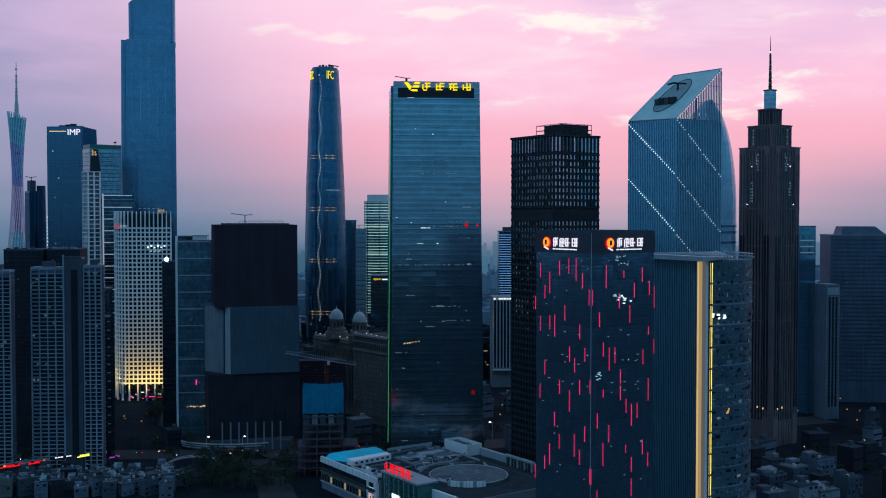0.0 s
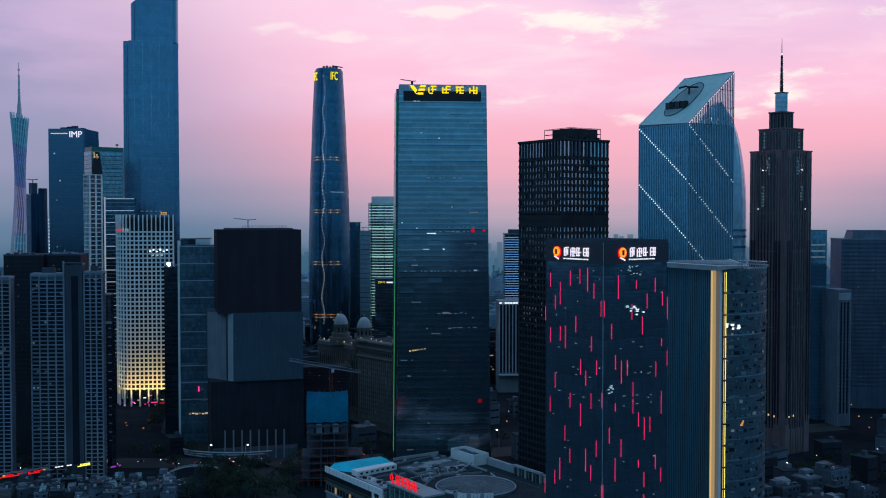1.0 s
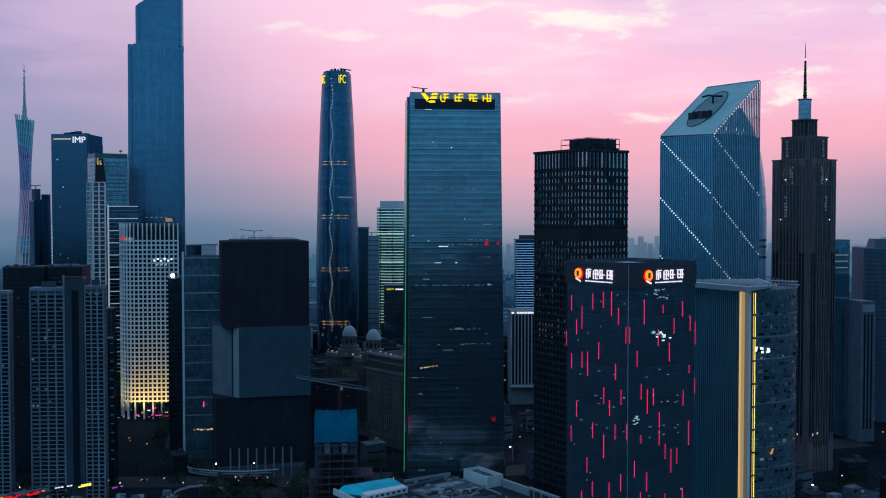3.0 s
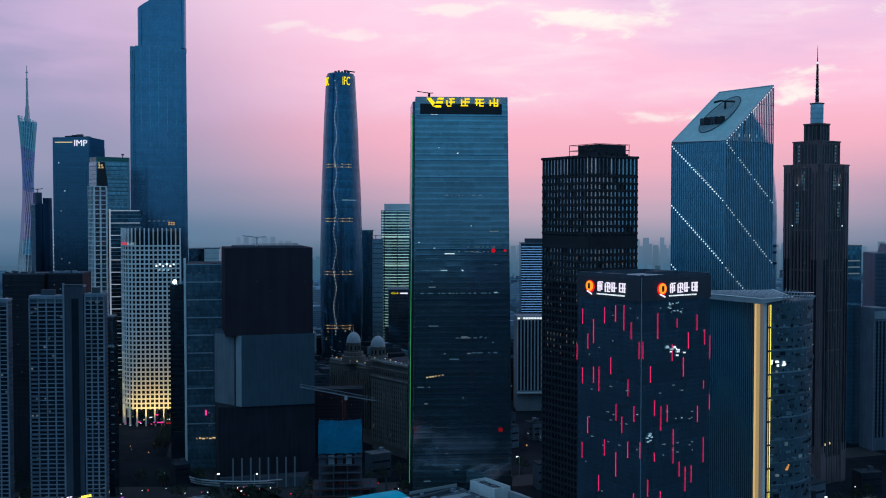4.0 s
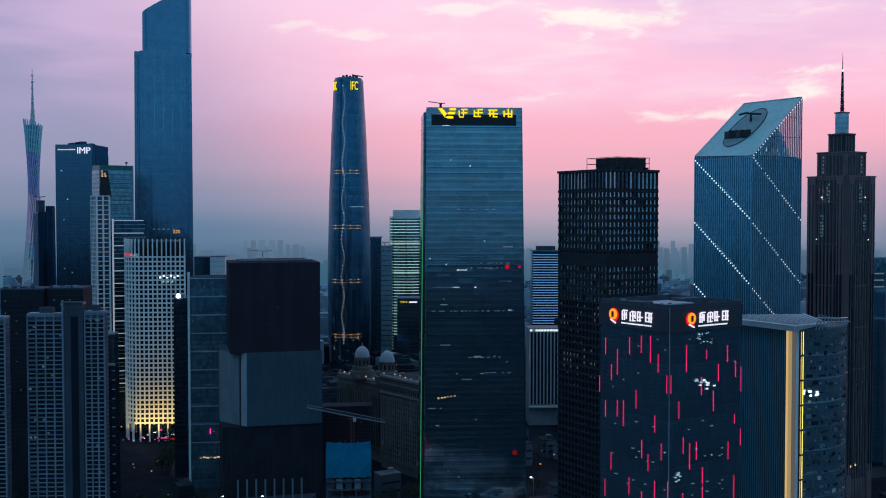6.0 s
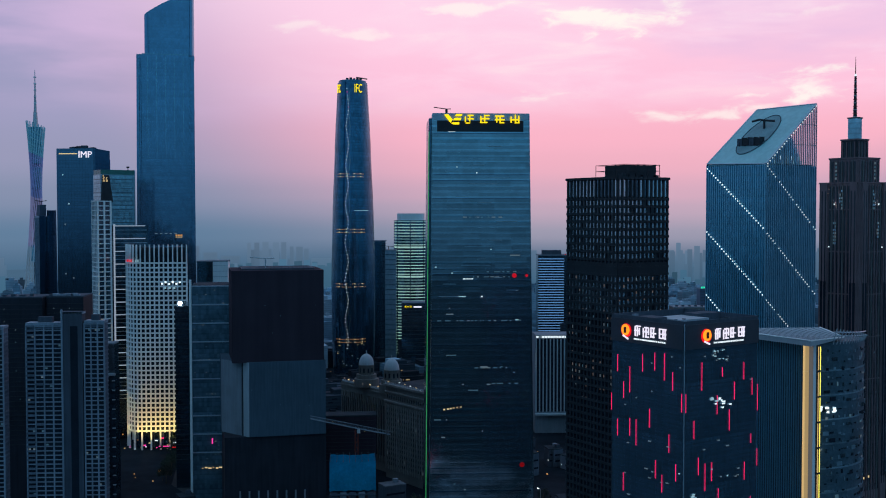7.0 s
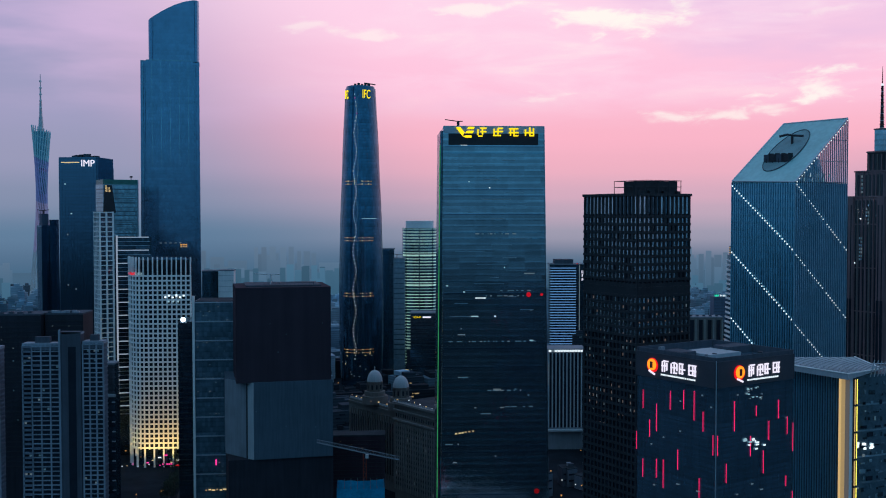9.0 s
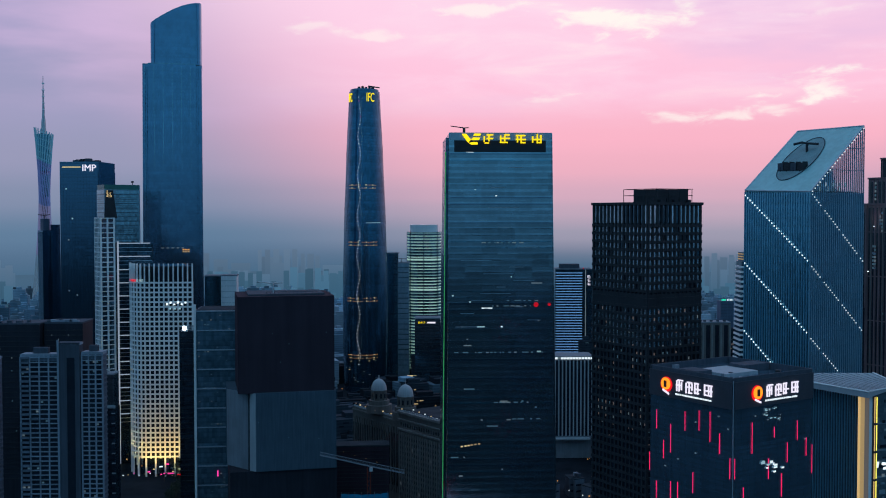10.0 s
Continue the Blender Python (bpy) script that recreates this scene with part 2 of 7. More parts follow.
APT_MID = material("apartment_plaster_grey", (0.135, 0.16, 0.20), 0.8, vary=0.3, scale=0.08, fine=0.6, streak=1, bump=0.1, rand=0.3)
WALL_TEAL = material("wall_dark_teal", (0.072, 0.118, 0.148), 0.5, 0.2, vary=0.4, scale=0.12, fine=0.7)
SILL_TEAL = material("sill_grey_teal", (0.16, 0.235, 0.275), 0.5, 0.2, vary=0.35, scale=0.1, fine=0.6, rand=0.6)
FIN_BLUE = material("fin_blue_metal", (0.20, 0.46, 0.59), 0.3, 0.7, vary=0.12, scale=0.1, fine=1.0, rand=0.1)
FIN_PALE = material("fin_pale_metal", (0.27, 0.40, 0.48), 0.35, 0.5, vary=0.15, scale=0.1, fine=1.0, rand=0.2)
ROOF_GLASS = material("roof_glass_teal", (0.30, 0.54, 0.55), 0.5, 0.1, vary=0.15, scale=0.08, fine=0.4)
WELL = material("roof_well_teal", (0.17, 0.29, 0.31), 0.6, vary=0.3)
BLIND = material("window_blind", (0.66, 0.71, 0.76), 0.16, 0.85, vary=0.25, scale=0.1, fine=0.5, rand=0.35)
NET_GREY = material("scaffold_net_grey", (0.074, 0.108, 0.14), 0.9, vary=0.2, scale=0.05, fine=0.8, streak=1, bump=0.15)
NET_BLUE = material("scaffold_net_blue", (0.02, 0.34, 0.52), 0.85, vary=0.25, scale=0.1, fine=0.6, bump=0.2)
ROOF_BLUE = material("roof_sheet_blue", (0.003, 0.55, 0.70), 0.6, vary=0.2, scale=0.1, fine=0.8)
ROOF_GREY = material("roof_felt_grey", (0.118, 0.136, 0.155), 0.8, vary=0.4, scale=0.07, fine=0.4, bump=0.1)
TERRACE = material("roof_deck_dark", (0.034, 0.046, 0.057), 0.85, vary=0.4, scale=0.08, fine=0.5, bump=0.1)
ASPHALT = material("asphalt", (0.05, 0.052, 0.056), 0.8, vary=0.25, scale=0.03, fine=0.4, bump=0.05)
EARTH = material("city_ground", (0.012, 0.018, 0.025), 0.9, vary=0.5, scale=0.012, fine=0.06, bump=0.1)
LEAF = material("leaves", (0.028, 0.044, 0.03), 0.7, vary=0.5, scale=0.3, fine=1.5, rand=0.5)
BARK = material("bark", (0.10, 0.08, 0.06), 0.9, vary=0.3)
STEEL_RED = material("steel_red", (0.24, 0.05, 0.035), 0.6, 0.2, vary=0.3)
STEEL_PALE = material("steel_pale", (0.5, 0.52, 0.54), 0.5, 0.4, vary=0.2)
SCREEN_GLASS = material("clear_screen_glass", (0.62, 0.72, 0.80), 0.02, 0.0, ior=1.2, vary=0.05)
SCREEN_GLASS.node_tree.nodes["Principled BSDF"].inputs["Transmission Weight"].default_value = 1.0
GREEN_GLASS = material("green_glass", (0.04, 0.16, 0.14), 0.2, 0.2, vary=0.2)

LIT_WHITE = glow("lit_white", (0.85, 0.95, 1.0), 0.9)
LIT_COOL = glow("lit_window_cool", (0.55, 0.85, 0.95), 0.45)
LIT_WARM = glow("lit_window_warm", (1.0, 0.72, 0.35), 0.7)
LIT_DIM = glow("lit_window_dim", (0.50, 0.62, 0.66), 0.16)
LIT_DUSK = glow("lit_window_dusky", (0.9, 0.62, 0.5), 0.10)
LIT_AMBER = glow("lit_window_amber", (1.0, 0.66, 0.32), 0.3)
SIGN_YELLOW = glow("sign_yellow", (1.0, 0.72, 0.01), 1.15)
SIGN_WHITE = glow("sign_white", (0.92, 0.86, 1.0), 0.95)
SIGN_RED = glow("sign_red", (1.0, 0.01, 0.02), 0.85)
RED_MID = glow("red_soft_glow", (1.0, 0.01, 0.03), 0.42)
RED_DIM = glow("red_dim", (1.0, 0.01, 0.02), 0.13)
SIGN_ORANGE = glow("sign_orange", (1.0, 0.33, 0.02), 1.2)
SIGN_PINK = glow("sign_pink", (1.0, 0.05, 0.35), 1.3)
SIGN_VIOLET = glow("sign_violet", (0.55, 0.06, 0.75), 0.7)
SIGN_GREEN = glow("sign_green", (0.02, 0.8, 0.45), 1.0)
LED_RED = glow("led_magenta", (1.0, 0.02, 0.14), 1.15)
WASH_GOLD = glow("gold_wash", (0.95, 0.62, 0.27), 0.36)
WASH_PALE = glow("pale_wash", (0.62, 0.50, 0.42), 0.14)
LIT_ROW = glow("lit_row", (0.30, 0.56, 0.68), 0.10)
LED_WHITE = glow("led_white", (0.80, 0.95, 1.0), 1.3)
LED_DOT = glow("led_dot", (0.85, 0.95, 1.0), 1.5)
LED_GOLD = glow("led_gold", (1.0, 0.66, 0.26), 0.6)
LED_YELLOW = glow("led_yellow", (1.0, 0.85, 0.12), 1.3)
LED_EDGE = glow("led_green", (0.07, 0.62, 0.20), 0.34)
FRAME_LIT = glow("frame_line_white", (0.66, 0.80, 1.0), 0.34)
WASH_ORANGE = glow("dim_orange", (1.0, 0.42, 0.12), 0.32)
LED_ORANGE = glow("led_orange", (1.0, 0.45, 0.12), 0.6)
LAMP = glow("lamp_glow", (0.9, 0.97, 1.0), 6.0)
HEADLIGHT = glow("headlight", (1.0, 0.97, 0.9), 4.0)
TAILLIGHT = glow("taillight", (1.0, 0.03, 0.02), 2.5)

# ---------- mesh helpers ----------
BOXES = {}


def box_mesh(sx, sy, sz):
    """A box centred in x and y, standing on z = 0; one mesh for each size."""
    key = (round(sx, 3), round(sy, 3), round(sz, 3))
    if key not in BOXES:
        me = bpy.data.meshes.new("box")
        x, y = sx / 2, sy / 2
        me.from_pydata([(-x, -y, 0), (x, -y, 0), (x, y, 0), (-x, y, 0), (-x, -y, sz), (x, -y, sz), (x, y, sz), (-x, y, sz)], [],
                       [(3, 2, 1, 0), (4, 5, 6, 7), (0, 1, 5, 4), (1, 2, 6, 5), (2, 3, 7, 6), (3, 0, 4, 7)])
        BOXES[key] = me
    return BOXES[key]


MESH_MAT = {}


def with_mat(me, mat):
    """The mesh with that material: shared between all pieces alike."""
    key = (me.name, mat.name)
    if key not in MESH_MAT:
        c = me.copy()
        c.materials.clear()
        c.materials.append(mat)
        MESH_MAT[key] = c
    return MESH_MAT[key]


def thing(name, x, y, z=0.0, turn=0.0, label="", category="building", group="", kind=""):
    ob = new(name)
    ob.matrix_basis = pose(x, y, z, 0, 0, turn)
    return tagged(ob, label, category, group, kind)


def part(name, me, mat, parent, loc=(0, 0, 0), turn=0.0, label=""):
    if isinstance(me, bmesh.types.BMesh):
        data = bpy.data.meshes.new(name)
        me.to_mesh(data)
        me.free()
        data.materials.append(mat)
    else:
        data = with_mat(me, mat)
    ob = new(name, data)
    ob.parent = parent
    ob.matrix_basis = pose(*loc, 0, 0, turn)
    if label:
        ob["label"] = label
    return ob


def box(name, size, mat, parent, loc, turn=0.0, label=""):
    return part(name, box_mesh(*size), mat, parent, loc, turn, label)


def prism(points, z0, z1, top=None, bevel=0.0):
    """A solid over a ground plan; top: the plan at the top, or a function that gives each corner's height."""
    bm = bmesh.new()
    lo = [bm.verts.new((x, y, z0)) for x, y in points]
    if callable(top):
        hi = [bm.verts.new((x, y, top(x, y))) for x, y in points]
    else:
        hi = [bm.verts.new((x, y, z1)) for x, y in (top or points)]
    n = len(points)
    bm.faces.new(lo[::-1])
    bm.faces.new(hi)
    for k in range(n):
        bm.faces.new((lo[k], lo[(k + 1) % n], hi[(k + 1) % n], hi[k]))
    if bevel:
        bmesh.ops.bevel(bm, geom=[e for e in bm.edges if abs(e.verts[0].co.z - e.verts[1].co.z) > 0.1], offset=bevel, segments=2, affect="EDGES")
    bmesh.ops.recalc_face_normals(bm, faces=bm.faces)
    return bm


def rect(x0, y0, x1, y1):
    return [(x0, y0), (x1, y0), (x1, y1), (x0, y1)]


def loft(rings, close=True):
    """A skin through rings of points, capped at both ends."""
    bm = bmesh.new()
    vs = [[bm.verts.new(p) for p in r] for r in rings]
    n = len(vs[0])
    for a, b in zip(vs, vs[1:]):
        for k in range(n):
            bm.faces.new((a[k], a[(k + 1) % n], b[(k + 1) % n], b[k]))
    if close:
        bm.faces.new(vs[0][::-1])
        bm.faces.new(vs[-1])
    bmesh.ops.recalc_face_normals(bm, faces=bm.faces)
    return bm


def tube(points, r, sides=6):
    """A thin tube along a line of points."""
    bm = bmesh.new()
    rings = []
    pts = [Vector(p) for p in points]
    for k, p in enumerate(pts):
        d = (pts[min(k + 1, len(pts) - 1)] - pts[max(k - 1, 0)]).normalized()
        q = d.to_track_quat("Z", "Y")
        rings.append([bm.verts.new(p + q @ Vector((r * math.cos(a), r * math.sin(a), 0))) for a in [2 * math.pi * j / sides for j in range(sides)]])
    for a, b in zip(rings, rings[1:]):
        for k in range(sides):
            bm.faces.new((a[k], a[(k + 1) % sides], b[(k + 1) % sides], b[k]))
    bm.faces.new(rings[0][::-1])
    bm.faces.new(rings[-1])
    return bm


def on_face(side, s, out, z):
    """A place on the right (front) face, y = 0, or on the left face, x = 0, of a tower that stands on its near corner."""
    return (s, -out, z) if side == "R" else (-out, s, z)


def spin(side):
    return 0 if side == "R" else 90


def fins(parent, side, s0, s1, count, z0, z1, w, d, mat, name="fin", ends=True, out=0.0):
    for k in range(count):
        s = s0 + (s1 - s0) * (k / (count - 1) if ends else (k + 0.5) / count)
        box(name, (w, d, z1 - z0), mat, parent, on_face(side, s, out + d / 2 - 0.05, z0), spin(side))


def bands(parent, side, s0, s1, z0, z1, count, h, d, mat, name="floor_band", ends=False, out=0.0):
    for k in range(count):
        z = z0 + (z1 - z0) * (k / (count - 1) if ends else (k + 0.5) / count)
        box(name, (abs(s1 - s0), d, h), mat, parent, on_face(side, (s0 + s1) / 2, out + d / 2 - 0.05, z - h / 2), spin(side))


def lit(parent, side, s0, s1, z0, z1, bays, floors, share, mats, seed, fill=0.75, tall=0.6, out=0.06, name="lit_window", most=60):
    """Lit windows here and there on a face, in the rhythm of its bays and floors."""
    rng = random.Random(seed)
    cells = [(i, j) for i in range(bays) for j in range(floors)]
    rng.shuffle(cells)
    bw, fh = (s1 - s0) / bays, (z1 - z0) / floors
    for i, j in cells[:min(most, int(share * len(cells)))]:
        box(name, (bw * fill, 0.12, fh * tall), rng.choice(mats), parent, on_face(side, s0 + (i + 0.5) * bw, out, z0 + (j + 0.5 - tall / 2) * fh), spin(side))


def under(ob, holder):
    """Hangs a part under another part of the same thing, where it stands."""
    ob.parent = holder
    ob.matrix_parent_inverse = holder.matrix_basis.inverted()
    return ob


def glyph(parent, side, s, z, h, mat, seed, out, name="sign_bar", thick=0.1, board=None, wide=1.0):
    """A lit sign's mark as plain bars, each a part, in a square of side h."""
    rng = random.Random(seed)
    t = thick * h
    d = 1 if side == "R" else -1
    for k in range(3):
        x0, x1 = rng.choice((0, 0.1, 0.3, 0.45)) * h * wide, h * wide * rng.choice((0.55, 0.8, 0.95, 1.0))
        ob = box(name, (x1 - x0, 0.4, t), mat, parent, on_face(side, s + d * (x0 + x1) / 2, out, z + h * (0.05 + 0.4 * k + rng.uniform(-0.05, 0.08))), spin(side))
        if board:
            under(ob, board)
    for k in range(rng.choice((2, 2, 3))):
        xx = h * wide * (0.12 + 0.36 * k) + rng.uniform(-0.06, 0.1) * h * wide
        z0, z1 = h * rng.uniform(0, 0.3), h * rng.uniform(0.8, 1.0)
        ob = box(name, (t, 0.36, z1 - z0), mat, parent, on_face(side, s + d * xx, out, z + z0), spin(side))
        if board:
            under(ob, board)


def letters(parent, text, side, s, z, h, mat, out, name="sign_letters"):
    cu = bpy.data.curves.new(name, "FONT")
    cu.body, cu.size, cu.extrude = text, h * 1.4, 0.3
    tmp = bpy.data.objects.new(name, cu)
    scene.collection.objects.link(tmp)
    bpy.context.view_layer.update()
    me = bpy.data.meshes.new_from_object(tmp.evaluated_get(bpy.context.evaluated_depsgraph_get()))
    bpy.data.objects.remove(tmp)
    me.materials.clear()
    me.materials.append(mat)
    ob = new(name, me)
    ob.parent = parent
    ob.matrix_basis = pose(*on_face(side, s, out, z), 90, 0, 0 if side == "R" else -90)
    return ob

GZ = 8.0                     # level of the streets
# ---------- ground ----------
def ground():
    bm = bmesh.new()
    ring = [bm.verts.new((4700 * math.cos(2 * math.pi * k / 96), 140 + 4700 * math.sin(2 * math.pi * k / 96), 0)) for k in range(96)]
    bm.faces.new(ring)
    ob = part("ground", bm, EARTH, None, (0, 0, GZ))
    tagged(ob, "dark city ground reaching the hazy horizon", "ground", kind="structure")


ground()

# ---------- tower with its corner cut off by a sloping roof ----------
def slant_tower():
    a, b = 43.4, 43.4
    t = thing("office_tower", 169, 683, 0, 33, "blue glass office tower with sloping roof and lit diagonal lines")
    z0, rise, skew = 270.2, 35.8, 1.4
    roof = lambda x, y: z0 + skew * y / a * (1 - x / b) + rise * x / b
    part("body", prism(rect(0, 0, b, a), GZ, 269, lambda x, y: z0 - 0.05 + skew * y / a), GLASS_BLUE, t)
    lines = 27
    for side, n, ln in (("L", lines, a), ("R", lines, b)):
        for k in range(n + 1):
            s = ln * k / n
            top = roof(0, s) if side == "L" else roof(s, 0)
            box("fin", (0.42, 0.5, top - GZ - 0.3), FIN_BLUE if side == "L" else FIN_PALE, t, on_face(side, s, 0.2, GZ), spin(side))
    # open screens under the sloping roof at the back and the high end
    for k in range(12):
        x = b * (k + 0.5) / 12
        box("screen_fin", (0.42, 0.3, roof(x, a) - z0 - skew), FIN_PALE, t, (x, a - 0.4, z0 + skew - 0.5))
    for y in (0.6, a / 2, a - 0.6):
        box("screen_post", (0.5, 0.5, rise), FIN_PALE, t, (b - 0.6, y, z0 - 0.5))
    bm = bmesh.new()
    rim = [(0.6, z0), (b - 0.3, z0), (b - 0.3, z0 + rise - 1.2)]
    near, far = [[bm.verts.new((x, y, z)) for x, z in rim] for y in (0.02, 0.14)]
    bm.faces.new(near)
    bm.faces.new(far[::-1])
    for k in range(3):
        bm.faces.new((near[k], far[k], far[(k + 1) % 3], near[(k + 1) % 3]))
    bmesh.ops.recalc_face_normals(bm, faces=bm.faces)
    part("screen_glass", bm, SCREEN_GLASS, t, label="clear glass screen under the sloping roof")
    for f in (0.33, 0.66):
        box("screen_rail", (b * (1 - f), 0.3, 0.35), METAL_PALE, t, (b * (1 + f) / 2, 0.2, z0 + rise * f))
    # roof sheet, rim and sunken oval with machines
    bm = prism(rect(0, 0, b, a), z0, 0, lambda x, y: roof(x, y) + 0.4)
    for v in bm.verts:
        if abs(v.co.z - z0) < 1e-4 and v.co.x > 1:
            v.co.z = roof(v.co.x, v.co.y) - 0.6
    part("roof", bm, ROOF_GLASS, t)
    for (x0, y0, x1, y1) in ((0, 0, b, 0), (0, a, b, a), (0, 0, 0, a), (b, 0, b, a)):
        part("roof_edge", tube([(x0, y0, roof(x0, y0) + 0.4), (x1, y1, roof(x1, y1) + 0.4)], 0.45), METAL_PALE, t)
    oval = [(22 + 15.0 * math.cos(q), 24 + 10.5 * math.sin(q)) for q in [2 * math.pi * k / 40 for k in range(40)]]
    bm = bmesh.new()
    ins = [bm.verts.new((x, y, roof(x, y) + 0.45)) for x, y in oval]
    bm.faces.new(ins)
    well = part("roof_well", bm, WELL, t, label="dark oval opening in the roof")
    under(part("well_rim", tube([(x, y, roof(x, y) + 0.6) for x, y in oval + oval[:1]], 0.22), CONC_DARK, t), well)
    for k in range(4):
        y = 17.6 + 4.3 * k
        under(box("cooling_unit", (3.6, 3.7, 4.2), (METAL_DARK, CONC_DARK)[k % 2], t, (15, y, roof(15, y) - 0.6)), well)
        under(box("unit_frame", (4.0, 0.35, 4.8), METAL_DARK, t, (15, y - 2.1, roof(15, y) - 0.6)), well)
        under(box("unit_leg", (0.5, 0.5, 4), METAL_DARK, t, (13.4, y, roof(13, y) - 1.0)), well)
    zc = roof(27, 24)
    part("maintenance_crane", tube([(27, 24, zc - 0.5), (27, 24, zc + 5)], 0.7), METAL_DARK, t)
    part("maintenance_jib", tube([(24, 30.5, zc + 4.6), (26, 26.5, zc + 5.6), (27, 24, zc + 5), (29, 18, zc + 4.4)], 0.7), METAL_DARK, t)
    zz = lambda x: roof(x, 0)
    # lit diagonal lines of lamps
    for side, s0, za, s1, zb in [("L", a, 269.5 - 37.5 * k, 0, 233.5 - 37.5 * k) for k in range(4)] + [("R", 0, 269.5 - 37.5 * k, b, 232.5 - 37.5 * k) for k in range(4)]:
        n = 26
        for k in range(n):
            f = (k + 0.5) / n
            if side == "R" and k % 9 == 5:
                continue
            box("facade_lamp", (0.42, 0.3, 0.8) if side == "L" else (0.32, 0.3, 0.62), LED_WHITE if side == "L" else LIT_WHITE, t, on_face(side, s0 + (s1 - s0) * f, 0.75, za + (zb - za) * f), spin(side))
    for k in range(22):
        box("roof_lamp", (0.4, 0.4, 0.6), LIT_WHITE, t, (0.8 + k * 1.98, -0.75, zz(0.8 + k * 1.98) - 0.5), 0)
    lit(t, "R", 9, 32, 270.8, 275.8, 10, 2, 0.8, [LIT_COOL, LIT_WHITE, LIT_DIM], 3, 0.35, 0.8, -2.0, "inner_light")
    box("inner_deck", (b - 3, a - 3, 0.5), TERRACE, t, (b / 2, a / 2, z0 + 0.2))


slant_tower()

# ---------- twin-sign tower with light strips ----------
def strip_tower():
    a, b = 42.5, 45.0
    H = 198
    t = thing("office_tower", 86.3, 518.5, 0, 34, "dark glass office tower with red vertical light strips and lit signs")
    boards = {}
    part("body", prism(rect(0, 0, b, a), GZ, H - 1.5, bevel=0.6), GLASS_STRIP, t)
    for side, ln in (("L", a), ("R", b)):
        bands(t, side, 0.6, ln - 0.6, 40, 186, 37, 0.7, 0.06, GLASS_STRIP, "spandrel")
        fins(t, side, 0.6, ln - 0.6, 12, GZ, 187, 0.14, 0.12, GLASS_STRIP, "mullion")
        boards[side] = box("sign_board", (ln - 0.4, 0.6, 10), SIGN_BACK, t, on_face(side, ln / 2, 0.3, 187.5), spin(side), label="grey sign band below the roof")
        lit(t, side, 1, ln - 1, 40, 186, 18, 37, 0.025, [LIT_DIM, LIT_DIM, LIT_COOL], 11 + ord(side), 0.3, 0.12, 0.32)
    part("corner_post", tube([(-0.2, -0.2, GZ), (-0.2, -0.2, H)], 0.22), METAL_PALE, t)
    # parapet and roof
    for y in (0.4, a - 0.4):
        box("parapet", (b, 0.6, 3), CONC_DARK, t, (b / 2, y, H - 2))
    for x in (0.4, b - 0.4):
        box("parapet", (0.6, a - 1.8, 3), CONC_DARK, t, (x, a / 2, H - 2))
    box("roof_pad", (18, 16, 1.4), CONC_PALE, t, (b * 0.45, a * 0.5, H - 1.5), label="pale flat roof pad")
    box("plant_room", (14, 8, 2.6), CONC_DARK, t, (b * 0.8, a * 0.55, H - 1.5))
    box("plant_room", (8, 10, 2.2), CONC_DARK, t, (b * 0.16, a * 0.6, H - 1.5))
    rng = random.Random(5)
    # strips of light: the same play of lengths, shifted from tier to tier
    play = (("L", 0.91, 183.5, 7.5), ("L", 0.82, 172, 7.2), ("L", 0.73, 179, 11.2), ("L", 0.55, 185.2, 7.5), ("L", 0.38, 186.6, 7.6), ("L", 0.25, 187, 11.5), ("L", 0.14, 179.6, 7.7), ("L", 1.0, 166, 7.4), ("L", 0.45, 162.5, 8), ("L", 0.02, 171.4, 7.8),
            ("R", 0.22, 183.6, 11.7), ("R", 0.50, 180.6, 4.1), ("R", 0.43, 169, 7.8), ("R", 0.67, 173.8, 7.6), ("R", 0.80, 181.6, 7.4), ("R", 0.92, 174.4, 7.2), ("R", 1.0, 171.4, 11.4), ("R", 0.12, 160, 7.5), ("R", 0.60, 162.4, 9), ("R", 0.01, 171.4, 7.8))
    for tier in range(4):
        for k, (side, f, top, h) in enumerate(play):
            if tier and (k + tier) % 4 == 3:
                continue
            ln = a if side == "L" else b
            f = (round(f * 11) + 4 * tier) % 12 / 11 if tier else f
            box("light_strip", (0.17, 0.14, h), LED_RED, t, on_face(side, 0.3 + (ln - 0.6) * f, 0.28, top - 1.8 - h - 30 * tier), spin(side))
    for k in range(14):
        box("roof_unit", (rng.uniform(0.8, 3), rng.uniform(0.8, 3), rng.uniform(0.6, 2.2)), rng.choice((CONC_DARK, CONC_MID, METAL_DARK, METAL_PALE)), t, (rng.uniform(3, b - 3), rng.uniform(3, a - 3), H - 1.5), rng.uniform(0, 40))
    # signs: round badge with a pale tail and four marks
    for side, s0 in (("L", a - 12.4), ("R", 14.4)):
        board = boards[side]
        d = -1 if side == "L" else 1
        bm = bmesh.new()
        bmesh.ops.create_cone(bm, segments=24, radius1=2.9, radius2=2.9, depth=0.5, cap_ends=True)
        badge = part("sign_badge", bm, SIGN_RED, t, label="round red and orange sign badge")
        badge.matrix_basis = pose(*on_face(side, s0 - d * 2.5, 0.9, 192.6), 90, 0, spin(side))
        bm = bmesh.new()
        bmesh.ops.create_cone(bm, segments=20, radius1=2.35, radius2=2.35, depth=0.4, cap_ends=True)
        q = part("sign_badge_heart", bm, SIGN_ORANGE, t)
        q.matrix_basis = pose(*on_face(side, s0 - d * 2.5, 1.3, 192.9), 90, 0, spin(side))
        tail = box("sign_badge_tail", (3.6, 0.3, 0.7), SIGN_WHITE, t, on_face(side, s0 - d * 2.6, 1.3, 189.4), spin(side))
        tail.matrix_basis = tail.matrix_basis @ pose(0, 0, 0, 0, 22 * d, 0)
